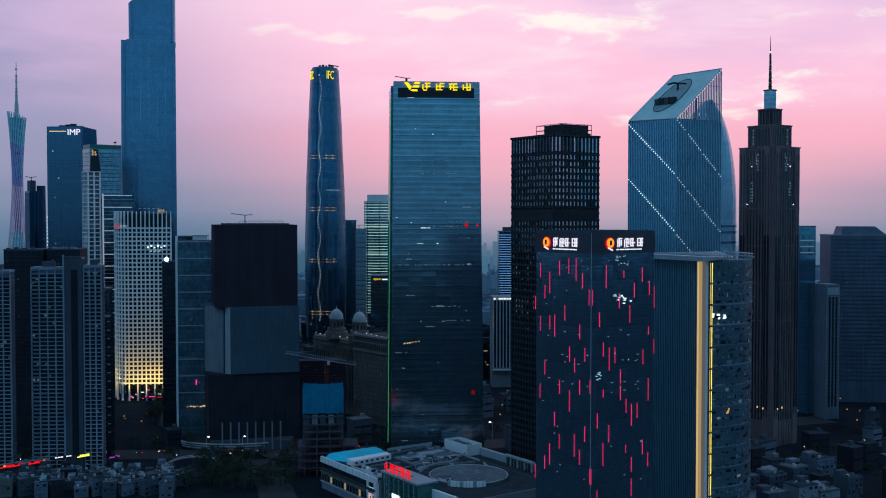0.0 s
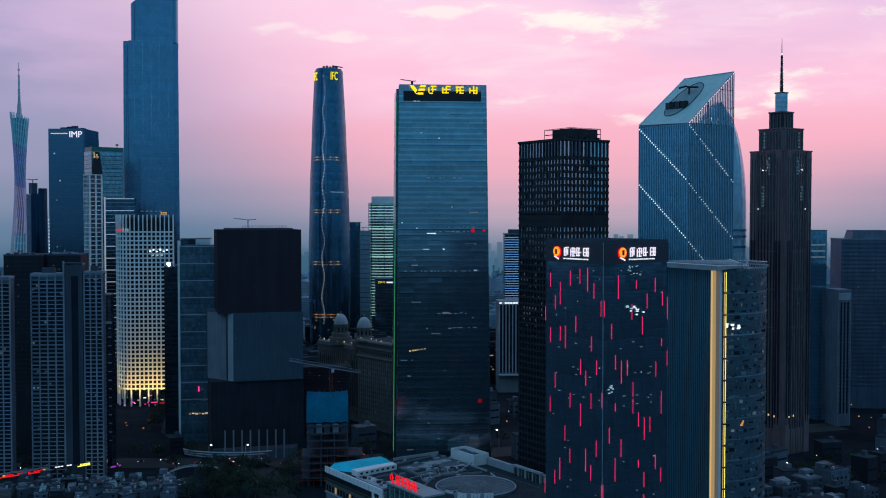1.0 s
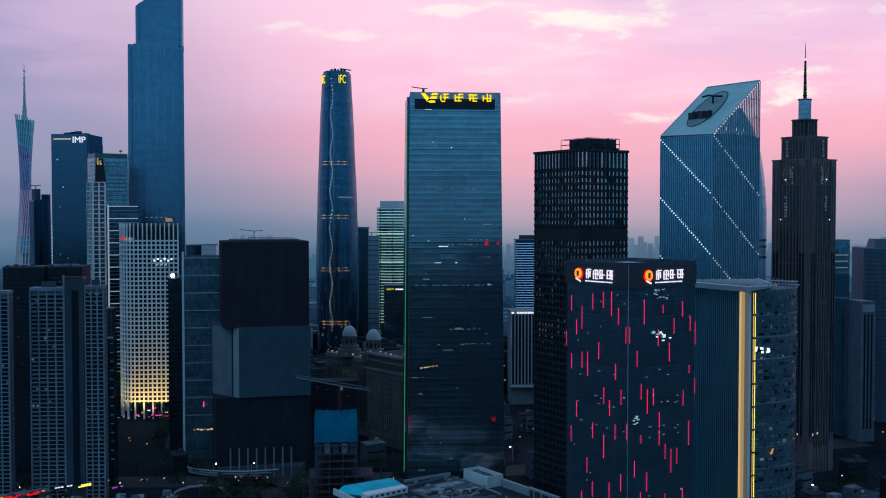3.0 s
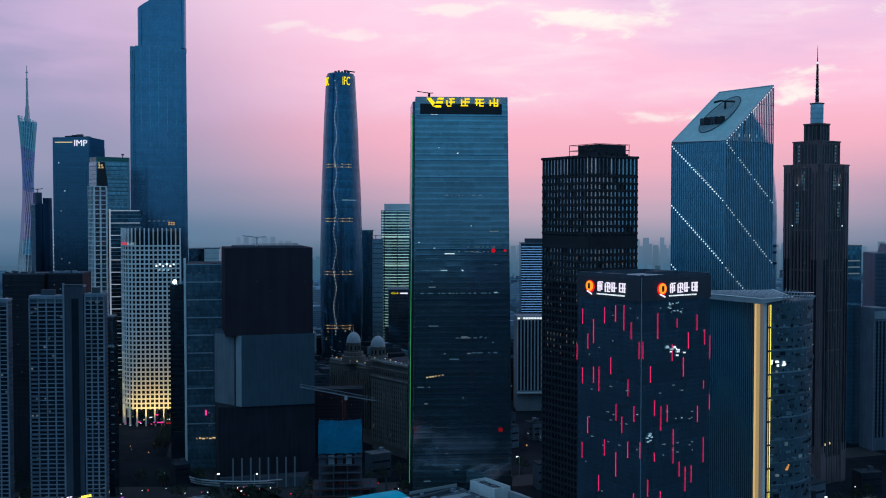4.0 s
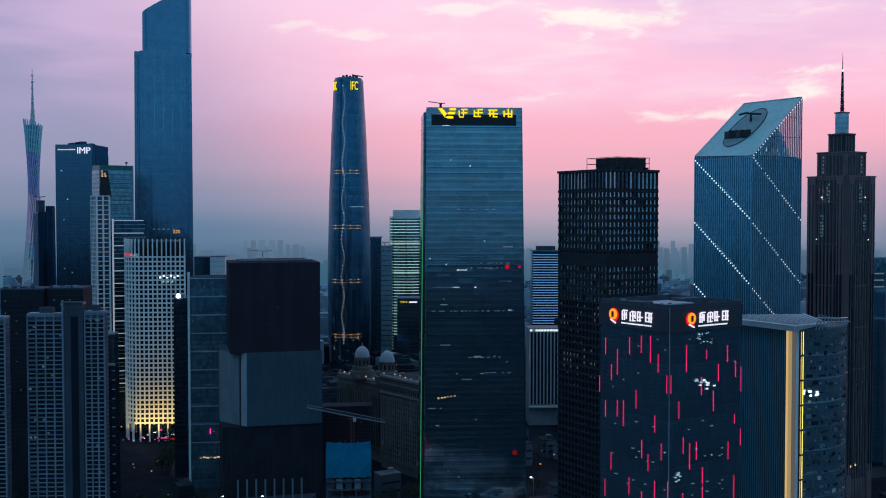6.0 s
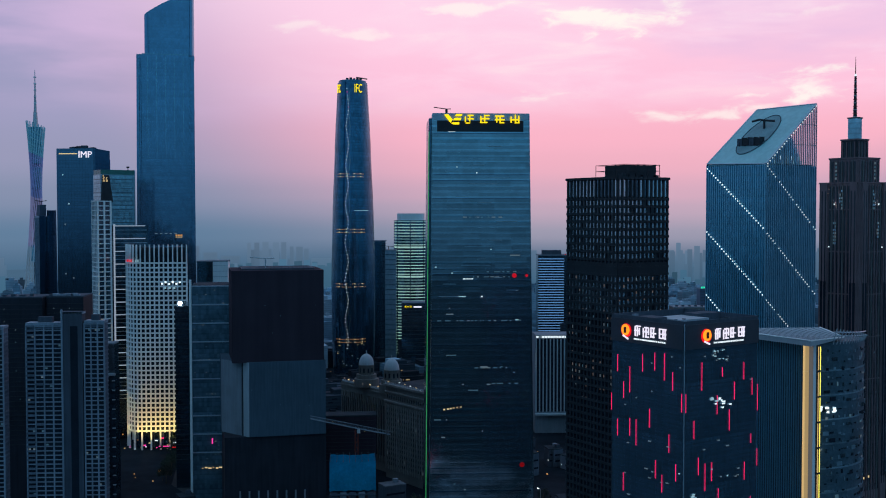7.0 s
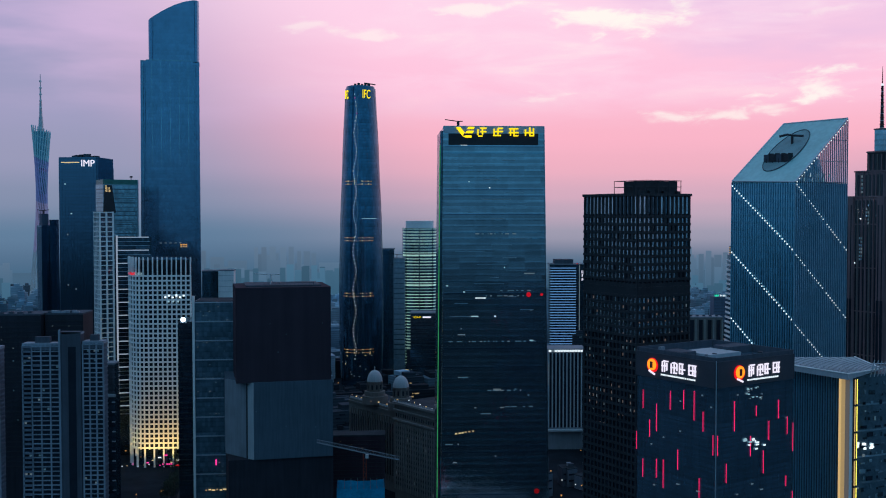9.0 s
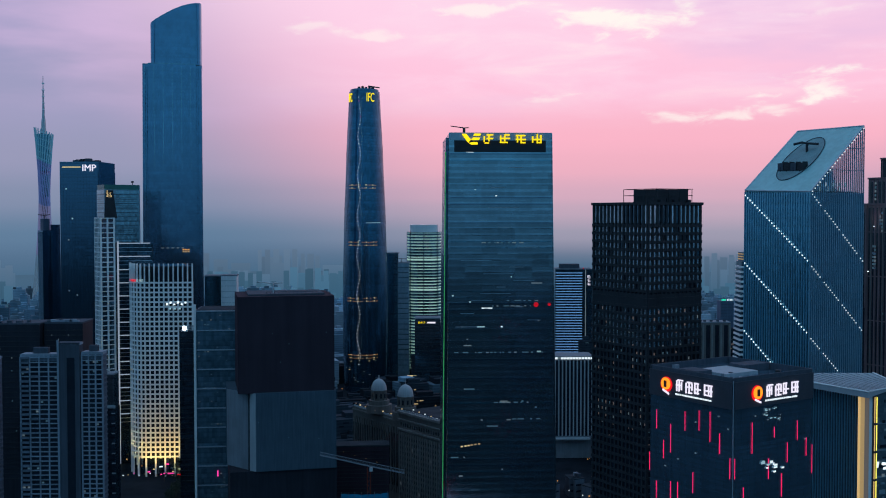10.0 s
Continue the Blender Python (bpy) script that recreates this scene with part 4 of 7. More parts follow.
# ---------- black building under nets ----------
def netted_block():
    t = thing("unfinished_building", -171, 888.5, 0, 14, "unfinished block wrapped in black nets above grey panels")
    part("upper_net", prism(rect(-1.0, 0, 69.0, 55), 129, 199.3, bevel=0.5), NET_BLACK, t, label="black net wrapping")
    low = [(-8, 26), (11.5, -1.2), (70, -1.2), (70, 60), (-8, 60)]
    part("panel_block", prism(low, 72, 129.4), NET_GREY, t, label="grey panelled storeys")
    part("base_block", prism(rect(-7, 1, 70.4, 60), GZ, 72), BLACK_WALL, t)
    def on_cut(f0, f1, o):
        pa, pb = (-8 + 19.5 * f0, 26 - 27.2 * f0), (-8 + 19.5 * f1, 26 - 27.2 * f1)
        return [(pa[0] - 0.79 * o, pa[1] - 0.61 * o), (pb[0] - 0.79 * o, pb[1] - 0.61 * o), (pb[0] + 0.4, pb[1] + 0.3), (pa[0] + 0.4, pa[1] + 0.3)]
    # this face's stronger light is put in as a paler grey
    part("side_panel", prism(on_cut(0.0, 0.74, 0.5), 72.2, 129), CONC_MID, t, label="grey side panel, coloured paler as the brighter-lit face")
    part("corner_slot", prism(on_cut(0.75, 0.8, 0.15), 72.2, 129), METAL_DARK, t)
    part("corner_strip", prism(on_cut(0.81, 1.0, 0.6), 72.2, 129.2), CONC_PALE, t)
    for k in range(19):
        box("net_fold", (0.5 + 0.3 * (k % 3), 0.25, 56.4), NET_GREY, t, (14 + 2.95 * k + 0.5 * (k % 2), -1.3, 72.4))
    for k in range(4):
        box("floor_line", (56, 0.16, 0.2), NET_GREY, t, (41, -1.28, 84 + 13 * k))
    for k in range(12):
        box("net_fold", (0.8 + 0.9 * (k * k % 4), 0.16, 69.5), NET_BLACK, t, (2.5 + 5.3 * k + 1.4 * (k * 5 % 3), -0.04, 129.6))
    box("roof_deck", (56, 40, 1.2), CONC_DARK, t, (35, 28, 199.3))
    for k in range(14):
        box("roof_post", (0.25, 0.25, 2.4), CONC_DARK, t, (20 + 2.8 * k, 3, 200.1))
    part("roof_rail", tube([(20, 3, 202.5), (57, 3, 202.5)], 0.18), CONC_DARK, t)
    part("roof_crane_mast", tube([(26, 20, 199), (26, 20, 208)], 0.5), STEEL_PALE, t)
    part("roof_crane_jib", tube([(14, 18, 209), (26, 20, 207.6), (33, 21, 208)], 0.45), STEEL_PALE, t)
    for k in range(8):
        box("entrance_column", (1.2, 1.2, 24), CONC_MID, t, (4 + 6.9 * k, -6 - 0.9 * k, GZ))
    part("podium", prism([(-6, -4), (60, -14), (66, 3), (-6, 3)], GZ, 16), CONC_DARK, t)
    rng = random.Random(61)
    for k in range(7):
        box("work_lamp", (0.5, 0.2, 0.5), LIT_ROW, t, (rng.uniform(2, 70), -1.5 if k % 2 else -0.4, rng.uniform(80, 124) if k % 2 else rng.uniform(132, 190)))


netted_block()

# ---------- tall tapering tower with rows of lamps ----------
def taper_tower():
    t = thing("supertall_tower", -145, 1630, 0, 20, "tapering round-cornered blue glass tower with dotted lamps", )
    prof = ((GZ, 29.0), (60, 31.5), (130, 32), (200, 31), (270, 28.8), (340, 26), (400, 23.2), (433, 21.5))

    def radius(z):
        for (z0, r0), (z1, r1) in zip(prof, prof[1:]):
            if z <= z1:
                return r0 + (r1 - r0) * (z - z0) / (z1 - z0)
        return prof[-1][1]

    def ring(z, o=0.0):
        pts = []
        for j in range(60):
            q = 2 * math.pi * j / 60
            r = (radius(z) + o) * (1 + 0.055 * math.cos(3 * q + math.pi / 2 * 0))
            pts.append((r * math.cos(q), r * math.sin(q), z))
        return pts

    part("body", loft([ring(z) for z in np.linspace(GZ, 433, 40)]), GLASS_IFC, t)
    part("crown", loft([ring(433, -1.2), ring(436, -1.6)]), GLASS_IFC, t)
    # crossing ribs
    for k in range(10):
        for d in (1, -1):
            pts = []
            for i in range(29):
                z = GZ + (431 - GZ) * i / 28
                q = 2 * math.pi * (k / 10 + d * 0.21 * i / 28 * 2)
                r = (radius(z) + 0.05) * (1 + 0.055 * math.cos(3 * q))
                pts.append((r * math.cos(q), r * math.sin(q), z))
            part("diagonal_rib", tube(pts, 0.10, 4), GLASS_IFC, t)
    face = -math.pi / 2 - math.radians(20)

    def lamp(q, z, size, mat, name="facade_lamp"):
        r = (radius(z) + 0.5) * (1 + 0.055 * math.cos(3 * q))
        box(name, size, mat, t, (r * math.cos(q), r * math.sin(q), z), math.degrees(q) + 90)

    for k in range(70):
        z = 48 + 380 * k / 70
        saw = abs(((z - 61) / 56) % 1 - 0.5) * 4 - 1
        lamp(face - 0.17 + 0.085 * saw, z, (0.85, 0.3, 0.85), LED_DOT if z < 380 or k % 4 else SIGN_PINK)
    rng = random.Random(77)
    for k in range(90):
        z = 60 + 365 * k / 90
        saw = abs(((z - 61) / 56) % 1 - 0.5) * 4 - 1
        lamp(face - 0.07 - 0.06 * saw + rng.gauss(0, 0.012), z, (0.5, 0.3, 0.6), LIT_DIM if z < 200 or k % 3 == 0 else LIT_COOL)
    for z0 in (57, 137, 215.5, 295.5):
        for dz in (0, 4.2):
            for k in range(17):
                if k % 4 == 2:
                    lamp(face - 0.72 + 1.44 * k / 16, z0 + dz, (1.5, 0.4, 1.2), LIT_WARM)
                elif rng.random() < 0.85:
                    lamp(face - 0.72 + 1.44 * k / 16, z0 + dz, (1.5, 0.4, 0.6), WASH_ORANGE)
    for k in range(14):
        lamp(face + rng.uniform(-1.1, 1.1), rng.uniform(20, 60), (1.6, 0.3, 0.8), rng.choice((LIT_WARM, LIT_DIM)), "lit_window")
    for k in range(14):
        lamp(face + 0.2 + 0.06 * k, 247, (1.6, 0.3, 0.6), LIT_COOL, "lit_window")
    for q, tx, wide in ((face + 0.46, "IFC", 0.50), (face - 0.98, "IFC", 0.40)):
        r = radius(425) * (1 + 0.055 * math.cos(3 * q)) + 0.9
        ob = letters(t, tx, "R", 0, 0, 12.5, SIGN_YELLOW, 0)
        ob.matrix_basis = pose(r * math.cos(q) + 10.5 * wide * math.sin(q), r * math.sin(q) - 10.5 * wide * math.cos(q), 417.5, 90, 0, math.degrees(q) + 90) @ Matrix.Diagonal((wide, 1, 1, 1))
    part("roof_crane_mast", tube([(10, -8, 436), (10, -8, 440)], 1.6), METAL_DARK, t)
    part("roof_crane_jib", tube([(4, -9, 440.5), (10, -8, 440), (21, -7, 439)], 0.9), METAL_DARK, t)
    for k in range(5):
        part("roof_unit", prism(rect(-12 + 5 * k, -15, -9 + 5 * k, -12), 436, 438.5 + k % 2), METAL_DARK, t)


taper_tower()

# ---------- tallest tower ----------
def tallest_tower():
    t = thing("supertall_tower", -402, 1424, 0, 13, "very tall smooth blue tower with set-backs and curved top")
    part("body", prism(rect(0, 0, 74, 64), GZ, 445, rect(2.2, 1, 73.6, 63), bevel=7), GLASS_CTF, t)

    def top(x, y):
        return 495 + 27 * math.sin(min(1, max(0, (x - 11) / 62)) * math.pi / 2)
    plan = []
    for cx, cy, q0 in ((20, 12, 180), (66, 12, 270), (66, 52, 0), (20, 52, 90)):
        r = 8
        for k in range(7):
            q = math.radians(q0 + 15 * k)
            plan.append((cx + r * math.cos(q), cy + r * math.sin(q)))
    full = []
    for (x0, y0), (x1, y1) in zip(plan, plan[1:] + plan[:1]):
        n = 6 if math.hypot(x1 - x0, y1 - y0) > 10 else 1
        for k in range(n):
            full.append((x0 + (x1 - x0) * k / n, y0 + (y1 - y0) * k / n))
    part("upper_body", prism(full, 445, 500, top), GLASS_CTF, t)
    part("setback_rim", prism(rect(2.4, 1.2, 73.4, 62.8), 444.8, 445.8, bevel=7), GLASS_TEAL, t)
    for k in range(30):
        s = 4 + 66 * (k + 0.5) / 30
        box("fin", (0.5, 0.5, 432), GLASS_CTF if k % 5 else GLASS_TEAL, t, (s, 0.95, GZ + 2))
        if s > 13 and s < 70:
            box("fin", (0.5, 0.5, top(s, 0) - 447), GLASS_CTF, t, (s, 3.9, 446))
    for k in range(6):
        box("lit_window", (2.4, 0.4, 1.7), LED_ORANGE if k % 2 else LIT_AMBER, t, (50 + 3.0 * (k // 2), 0.3, 212 + (k % 2) * 2.4))
    for k in range(5):
        box("lit_window", (3, 0.4, 1), LIT_DIM, t, (25 + 6 * k, 0.3, 217))
    box("slot", (3, 0.5, 66), GLASS_SLOT, t, (22, 0.65, 222), label="darker vertical slot")


tallest_tower()

# ---------- lattice television tower ----------
def lattice_tower():
    t = thing("television_tower", -966, 2550, 0, 0, "slim twisted lattice television tower with lilac lights and mast", "tower")
    def at(k, f, n=24):
        q0 = 2 * math.pi * k / n
        b = Vector((36 * math.cos(q0), 28 * math.sin(q0), GZ))
        q1 = q0 + math.radians(128)
        u = Vector((21 * math.cos(q1), 19 * math.sin(q1), 452 + 8 * math.cos(q1 + 2.6)))
        return b.lerp(u, f)
    lilac = material("led_lilac", (0.32, 0.33, 0.46), 0.5, 0.2, emit=(0.46, 0.38, 0.66), power=0.15)
    violet = material("led_violet_blue", (0.20, 0.26, 0.42), 0.5, 0.2, emit=(0.17, 0.22, 0.62), power=0.15)
    teal = material("led_teal", (0.20, 0.34, 0.42), 0.5, 0.2, emit=(0.10, 0.40, 0.60), power=0.16)
    pale = material("led_pale_teal", (0.30, 0.38, 0.44), 0.5, 0.2, emit=(0.28, 0.42, 0.54), power=0.13)
    zones = ((0, 0.36, pale), (0.36, 0.62, lilac), (0.62, 0.84, violet), (0.84, 1.0, teal))
    for k in range(20):
        for f0, f1, mat in zones:
            part("lattice_column", tube([at(k, f0, 20), at(k, f1, 20)], 1.25, 5), mat, t)
    for j in range(30):
        f = (j + 0.5) / 30
        part("lattice_ring", tube([at(k, f) for k in range(24)] + [at(0, f)], 0.6, 4), [m for f0, f1, m in zones if f0 <= f < f1][0], t)
    part("core", loft([[(8 * math.cos(2 * math.pi * k / 16), 8 * math.sin(2 * math.pi * k / 16), z) for k in range(16)] for z in (GZ, 446)]), CONC_MID, t)
    for z0, z1 in ((20, 60), (130, 170), (300, 352), (360, 445)):
        r0, r1 = 11 + 11 * abs(z0 - 260) / 250, 11 + 11 * abs(z1 - 260) / 250
        part("deck", loft([[(r * 0.9 * math.cos(2 * math.pi * k / 24), r * 0.75 * math.sin(2 * math.pi * k / 24), z) for k in range(24)] for z, r in ((z0, r0), (z1, r1))]), GLASS_BLUE, t)
    for z0, z1, r0, r1 in ((446, 480, 6.5, 4.5), (480, 512, 3.6, 2.8), (512, 545, 2.2, 1.8), (545, 578, 1.2, 0.7)):
        part("mast", loft([[(r * math.cos(2 * math.pi * k / 8), r * math.sin(2 * math.pi * k / 8), z) for k in range(8)] for z, r in ((z0, r0), (z1, r1))]), STEEL_PALE, t)
    for z in (485, 500, 515, 530, 545, 560):
        part("mast_ring", loft([[(3.2 * math.cos(2 * math.pi * k / 8), 3.2 * math.sin(2 * math.pi * k / 8), zz) for k in range(8)] for zz in (z, z + 3)]), WHITE, t)


lattice_tower()

# ---------- towers on the left bank of the view ----------
def imp_tower():
    t = thing("office_tower", -417, 1314, 0, 88, "dark blue glass tower with a white roof sign and lit line")
    a, b, H = 45, 52, 318.6
    part("body", prism(rect(0, 0, b, a), GZ, H, bevel=1), GLASS_NAVY, t)
    bands(t, "L", 1, a - 1, 40, 306, 34, 0.9, 0.3, GLASS_NAVY)
    bands(t, "R", 1, b - 1, 40, 306, 34, 0.9, 0.3, GLASS_NAVY)
    fins(t, "L", 1, a - 1, 14, GZ, 308, 0.3, 0.4, GLASS_NAVY, "mullion")
    fins(t, "R", 1, b - 1, 8, GZ, 308, 0.3, 0.4, GLASS_NAVY, "mullion")
    letters(t, "IMP", "L", 19, 308, 7.6, SIGN_WHITE, 0.8)
    box("light_line", (21, 0.5, 1.1), LIT_WARM, t, on_face("L", 31, 0.5, 312), 90, "thin lit line under the roof")
    for k in range(12):
        box("plant_unit", (5 + k % 3 * 2, 4 + k % 2 * 3, 1.4 + 0.9 * (k * 5 % 4)), (METAL_DARK, CONC_DARK)[k % 2], t, (12 + (k % 3) * 11, 9 + k * 2.3, H))
    lit(t, "L", 2, a - 2, 60, 300, 18, 50, 0.008, [LIT_DIM, LIT_COOL], 4, 0.7, 0.3, 0.4)


imp_tower()


def slim_dark_tower():
    t = thing("office_tower", -509, 1384, 0, 40, "slim dark tower with a small roof crane")
    part("body", prism(rect(0, 0, 17, 17), GZ, 240), GLASS_NAVY, t)
    part("upper_body", prism(rect(1.5, 1.5, 9, 12), 240, 254), NAVY_WALL, t)
    part("side_wing", prism(rect(8, -9, 19, -1), GZ, 247, rect(9, -8, 18, -1)), GLASS_NAVY, t)
    part("roof_crane_mast", tube([(4, 4, 254), (4, 4, 259)], 0.5), METAL_DARK, t)
    part("roof_crane_jib", tube([(-3, 6, 259), (4, 4, 258), (10, 2, 259)], 0.5), METAL_DARK, t)
    fins(t, "L", 1, 16, 7, 40, 238, 0.3, 0.4, METAL_PALE)
    for k in range(13):
        box("facade_lamp", (1.0, 0.6, 1.3), LIT_WHITE, t, (19.5, -9.4, 150 + 4.6 * k))


slim_dark_tower()


def teal_tower():
    t = thing("office_tower", -378, 1216, 0, 35, "teal glass tower with a gold roof emblem")
    a, b, H = 26, 37, 290
    part("body", prism(rect(0, 0, b, a), GZ, H - 5), GLASS_TEAL, t)
    part("roof_screen", prism(rect(0.4, 0.4, b - 0.4, a - 0.4), H - 5, H), GREEN_GLASS, t, label="green glass roof screen")
    bands(t, "R", 0.5, b - 0.5, 180, 282, 22, 0.7, 0.3, GLASS_DARK)
    bands(t, "L", 0.5, a - 0.5, 180, 282, 22, 0.7, 0.3, GLASS_DARK)
    part("dark_wedge", prism([(0.2, -1.2), (13, -1.2), (13, -0.2), (0.2, -0.2)], 255, 284, [(2, -1.2), (9, -1.2), (9, -0.2), (2, -0.2)]), METAL_DARK, t, label="dark wedge-shaped bay")
    for k in range(5):
        glyph(t, "R", 2.0 + (k % 2) * 3.2, 277 + 2.4 * (k // 2), 2.2, LIT_WARM, 200 + k, 1.6)
    part("corner_post", tube([(b, -0.2, GZ), (b, -0.2, H)], 0.6), METAL_PALE, t)
    part("roof_mast", tube([(b - 6, 4, H), (b - 6, 4, H + 3)], 0.4), METAL_DARK, t)
    box("roof_unit", (2.4, 2.4, 1.6), METAL_DARK, t, (b - 6, 4, H + 2.4))


teal_tower()


def white_grid_tower():
    t = thing("office_tower", -359.8, 1150, 0, 35, "white-framed tower with a bold window grid")
    a, b, H = 18.5, 13.5, 256
    part("body", prism(rect(0, 0, b, a), GZ, H - 0.5), GLASS_DARK, t)
    fins(t, "L", 0.3, a - 0.3, 5, GZ, H, 0.6, 0.7, WHITE, "column")
    fins(t, "R", 0.3, b - 0.3, 3, GZ, H, 1.7, 0.7, WHITE, "column")
    bands(t, "L", 0, a, 60, H - 0.6, 42, 0.9, 0.6, WHITE, ends=True)
    bands(t, "R", 0, b, 60, H - 0.6, 42, 0.9, 0.6, WHITE, ends=True)
    t2 = thing("office_tower", -353, 1180, 0, 16, "dark tower edged by a white angular frame")
    part("body", prism(rect(0, 0, 34, 30), GZ, 230), GLASS_DARK, t2)
    box("frame_post", (1.7, 1.7, 224), FRAME_LIT, t2, (0.4, -0.4, GZ))
    for k in range(14):
        z = 231 - 13.2 * k
        box("frame_beam", (31 if k < 2 else 13, 1.2, 0.9), FRAME_LIT, t2, (16 if k < 2 else 7, -0.5, z - 1.3))
        for j in range(2):
            box("floor_line", (32, 0.3, 0.5), METAL_PALE, t2, (17, -0.1, z - 5.5 - 4 * j))
    t3 = thing("apartment_block", -263, 861, 0, 3, "low teal glazed block between towers")
    part("body", prism(rect(0, 0, 10, 12), GZ, 147), GLASS_TEAL, t3)
    box("parapet", (10.4, 12.4, 1.0), CONC_MID, t3, (5, 6, 147))
    box("roof_unit", (3, 3, 2), CONC_PALE, t3, (3, 4, 148))
    part("podium", prism(rect(-0.6, -1.5, 10.6, 12), GZ, 124), GLASS_DARK, t3)
    box("ledge", (11.4, 2, 1.6), CONC_PALE, t3, (5, -1, 124))
    for k in range(14):
        box("balcony_edge", (2.2, 0.8, 0.7), CONC_PALE, t3, (9.6, -1.7, 120 - 7 * k))


white_grid_tower()

# ---------- floodlit tower with a white grid ----------
def floodlit_tower():
    t = thing("office_tower", -296, 1130, 0, 4, "white gridded tower with rounded corner, gold floodlit from below")
    r, x0, x1, d = 20, -35, 31, 42
    e = 34
    plan = [(x0 + r - r * math.sin(math.radians(90 - 15 * k)), e - e * math.cos(math.radians(90 - 15 * k))) for k in range(7)]
    plan = plan + [(x1 - 3, 0), (x1, 3), (x1 - 15, d + 14), (x0, d + 14)]
    part("body", prism(plan, 26, 194.5), WINDOW, t)
    # stations along the visible edge
    st = []
    for k in range(9):
        q = math.radians(90 - 90 * k / 8)
        st.append((x0 + r - r * math.sin(q), e - e * math.cos(q), math.degrees(-math.atan2(e * math.sin(q), r * math.cos(q)))))
    n = 10
    st += [(x0 + r + (x1 - x0 - r - 1) * (k + 1) / n, 0, 0) for k in range(n)]
    st = [(x0, d + 8, -90), (x0, e + 8, -90)] + st
    for k, (x, y, an) in enumerate(st):
        low = 25.5 if k % 2 else GZ
        box("column", (1.45, 1.6, 194 - low), WHITE, t, (x, y, low), an)
        if y < e:
            box("crown_louvre", (1.0, 1.8, 18.2), WHITE, t, (x, y, 194), an)
    edge = [(x, y) for x, y, _ in st]
    rows = 36
    for k in range(rows + 1):
        z = 27 + (194 - 27) * k / rows
        out, ins = [], []
        for (x, y), (_, _, an) in zip(edge, st):
            nx, ny = math.sin(math.radians(an)), -math.cos(math.radians(an))
            out.append((x + nx * 0.75, y + ny * 0.75))
            ins.append((x - nx * 0.6, y - ny * 0.6))
        ring = out + ins[::-1]
        part("floor_band", loft([[(x, y, zz) for x, y in ring] for zz in (z - 0.75, z + 0.75)]), WHITE, t)
    part("crown_core", prism([(x * 0.9, y * 0.9 + 3) for x, y in plan], 194.5, 209.5), WINDOW, t)
    part("lobby", prism([(x * 0.82, y * 0.8 + 6) for x, y in plan], GZ, 26), GLASS_DARK, t)
    for k in range(8):
        box("lobby_light", (3, 0.3, 1.0), (SIGN_PINK, LIT_WARM, LIT_WHITE)[k % 3], t, (-14 + 6 * k, 4.2, 11 + (k % 4) * 2.4))
    for k in range(6):
        glyph(t, "R", -31 + 2.6 * k, 194.8, 2.6, LIT_COOL if k > 2 else SIGN_RED, 300 + k, 1.0 - 14 * (1 - min(1, (k + 1) / 5)) ** 2)
    for k, x in enumerate((6, 9.5, 13, 16.5, 20, 23.5)):
        box("lit_window", (1.7, 0.4, 2.0 - 0.3 * (k % 3)), LED_WHITE, t, (x, -1.0, 172.5 + (k % 2) * 1.6))
    for x in (9, 13.5, 18):
        box("lit_window", (2.0, 0.4, 1.6), LIT_COOL, t, (x, -1.0, 168.4))
    for k in range(14):
        box("street_light", (1.2, 0.5, 0.7), (LIT_WHITE, LIT_AMBER, SIGN_PINK)[k % 5 % 3], t, (-36 + 5.2 * k, -4 - 2 * (k % 2), GZ + 2 + (k % 3)))
    # floodlights at the foot of the grid
    for (x, y, an) in st[2::3]:
        nx, ny = math.sin(math.radians(an)), -math.cos(math.radians(an))
        lamp = bpy.data.lights.new("floodlight", "SPOT")
        lamp.energy, lamp.color, lamp.spot_size, lamp.spot_blend, lamp.shadow_soft_size = 27500, (1.0, 0.68, 0.17), radians(112), 0.8, 0.8
        ob = new("floodlight", lamp)
        p = t.matrix_basis @ Vector((x + nx * 16, y + ny * 16, 10))
        g = t.matrix_basis @ Vector((x + nx * 0.5, y + ny * 0.5, 62))
        ob.matrix_basis = look(p, g)


floodlit_tower()


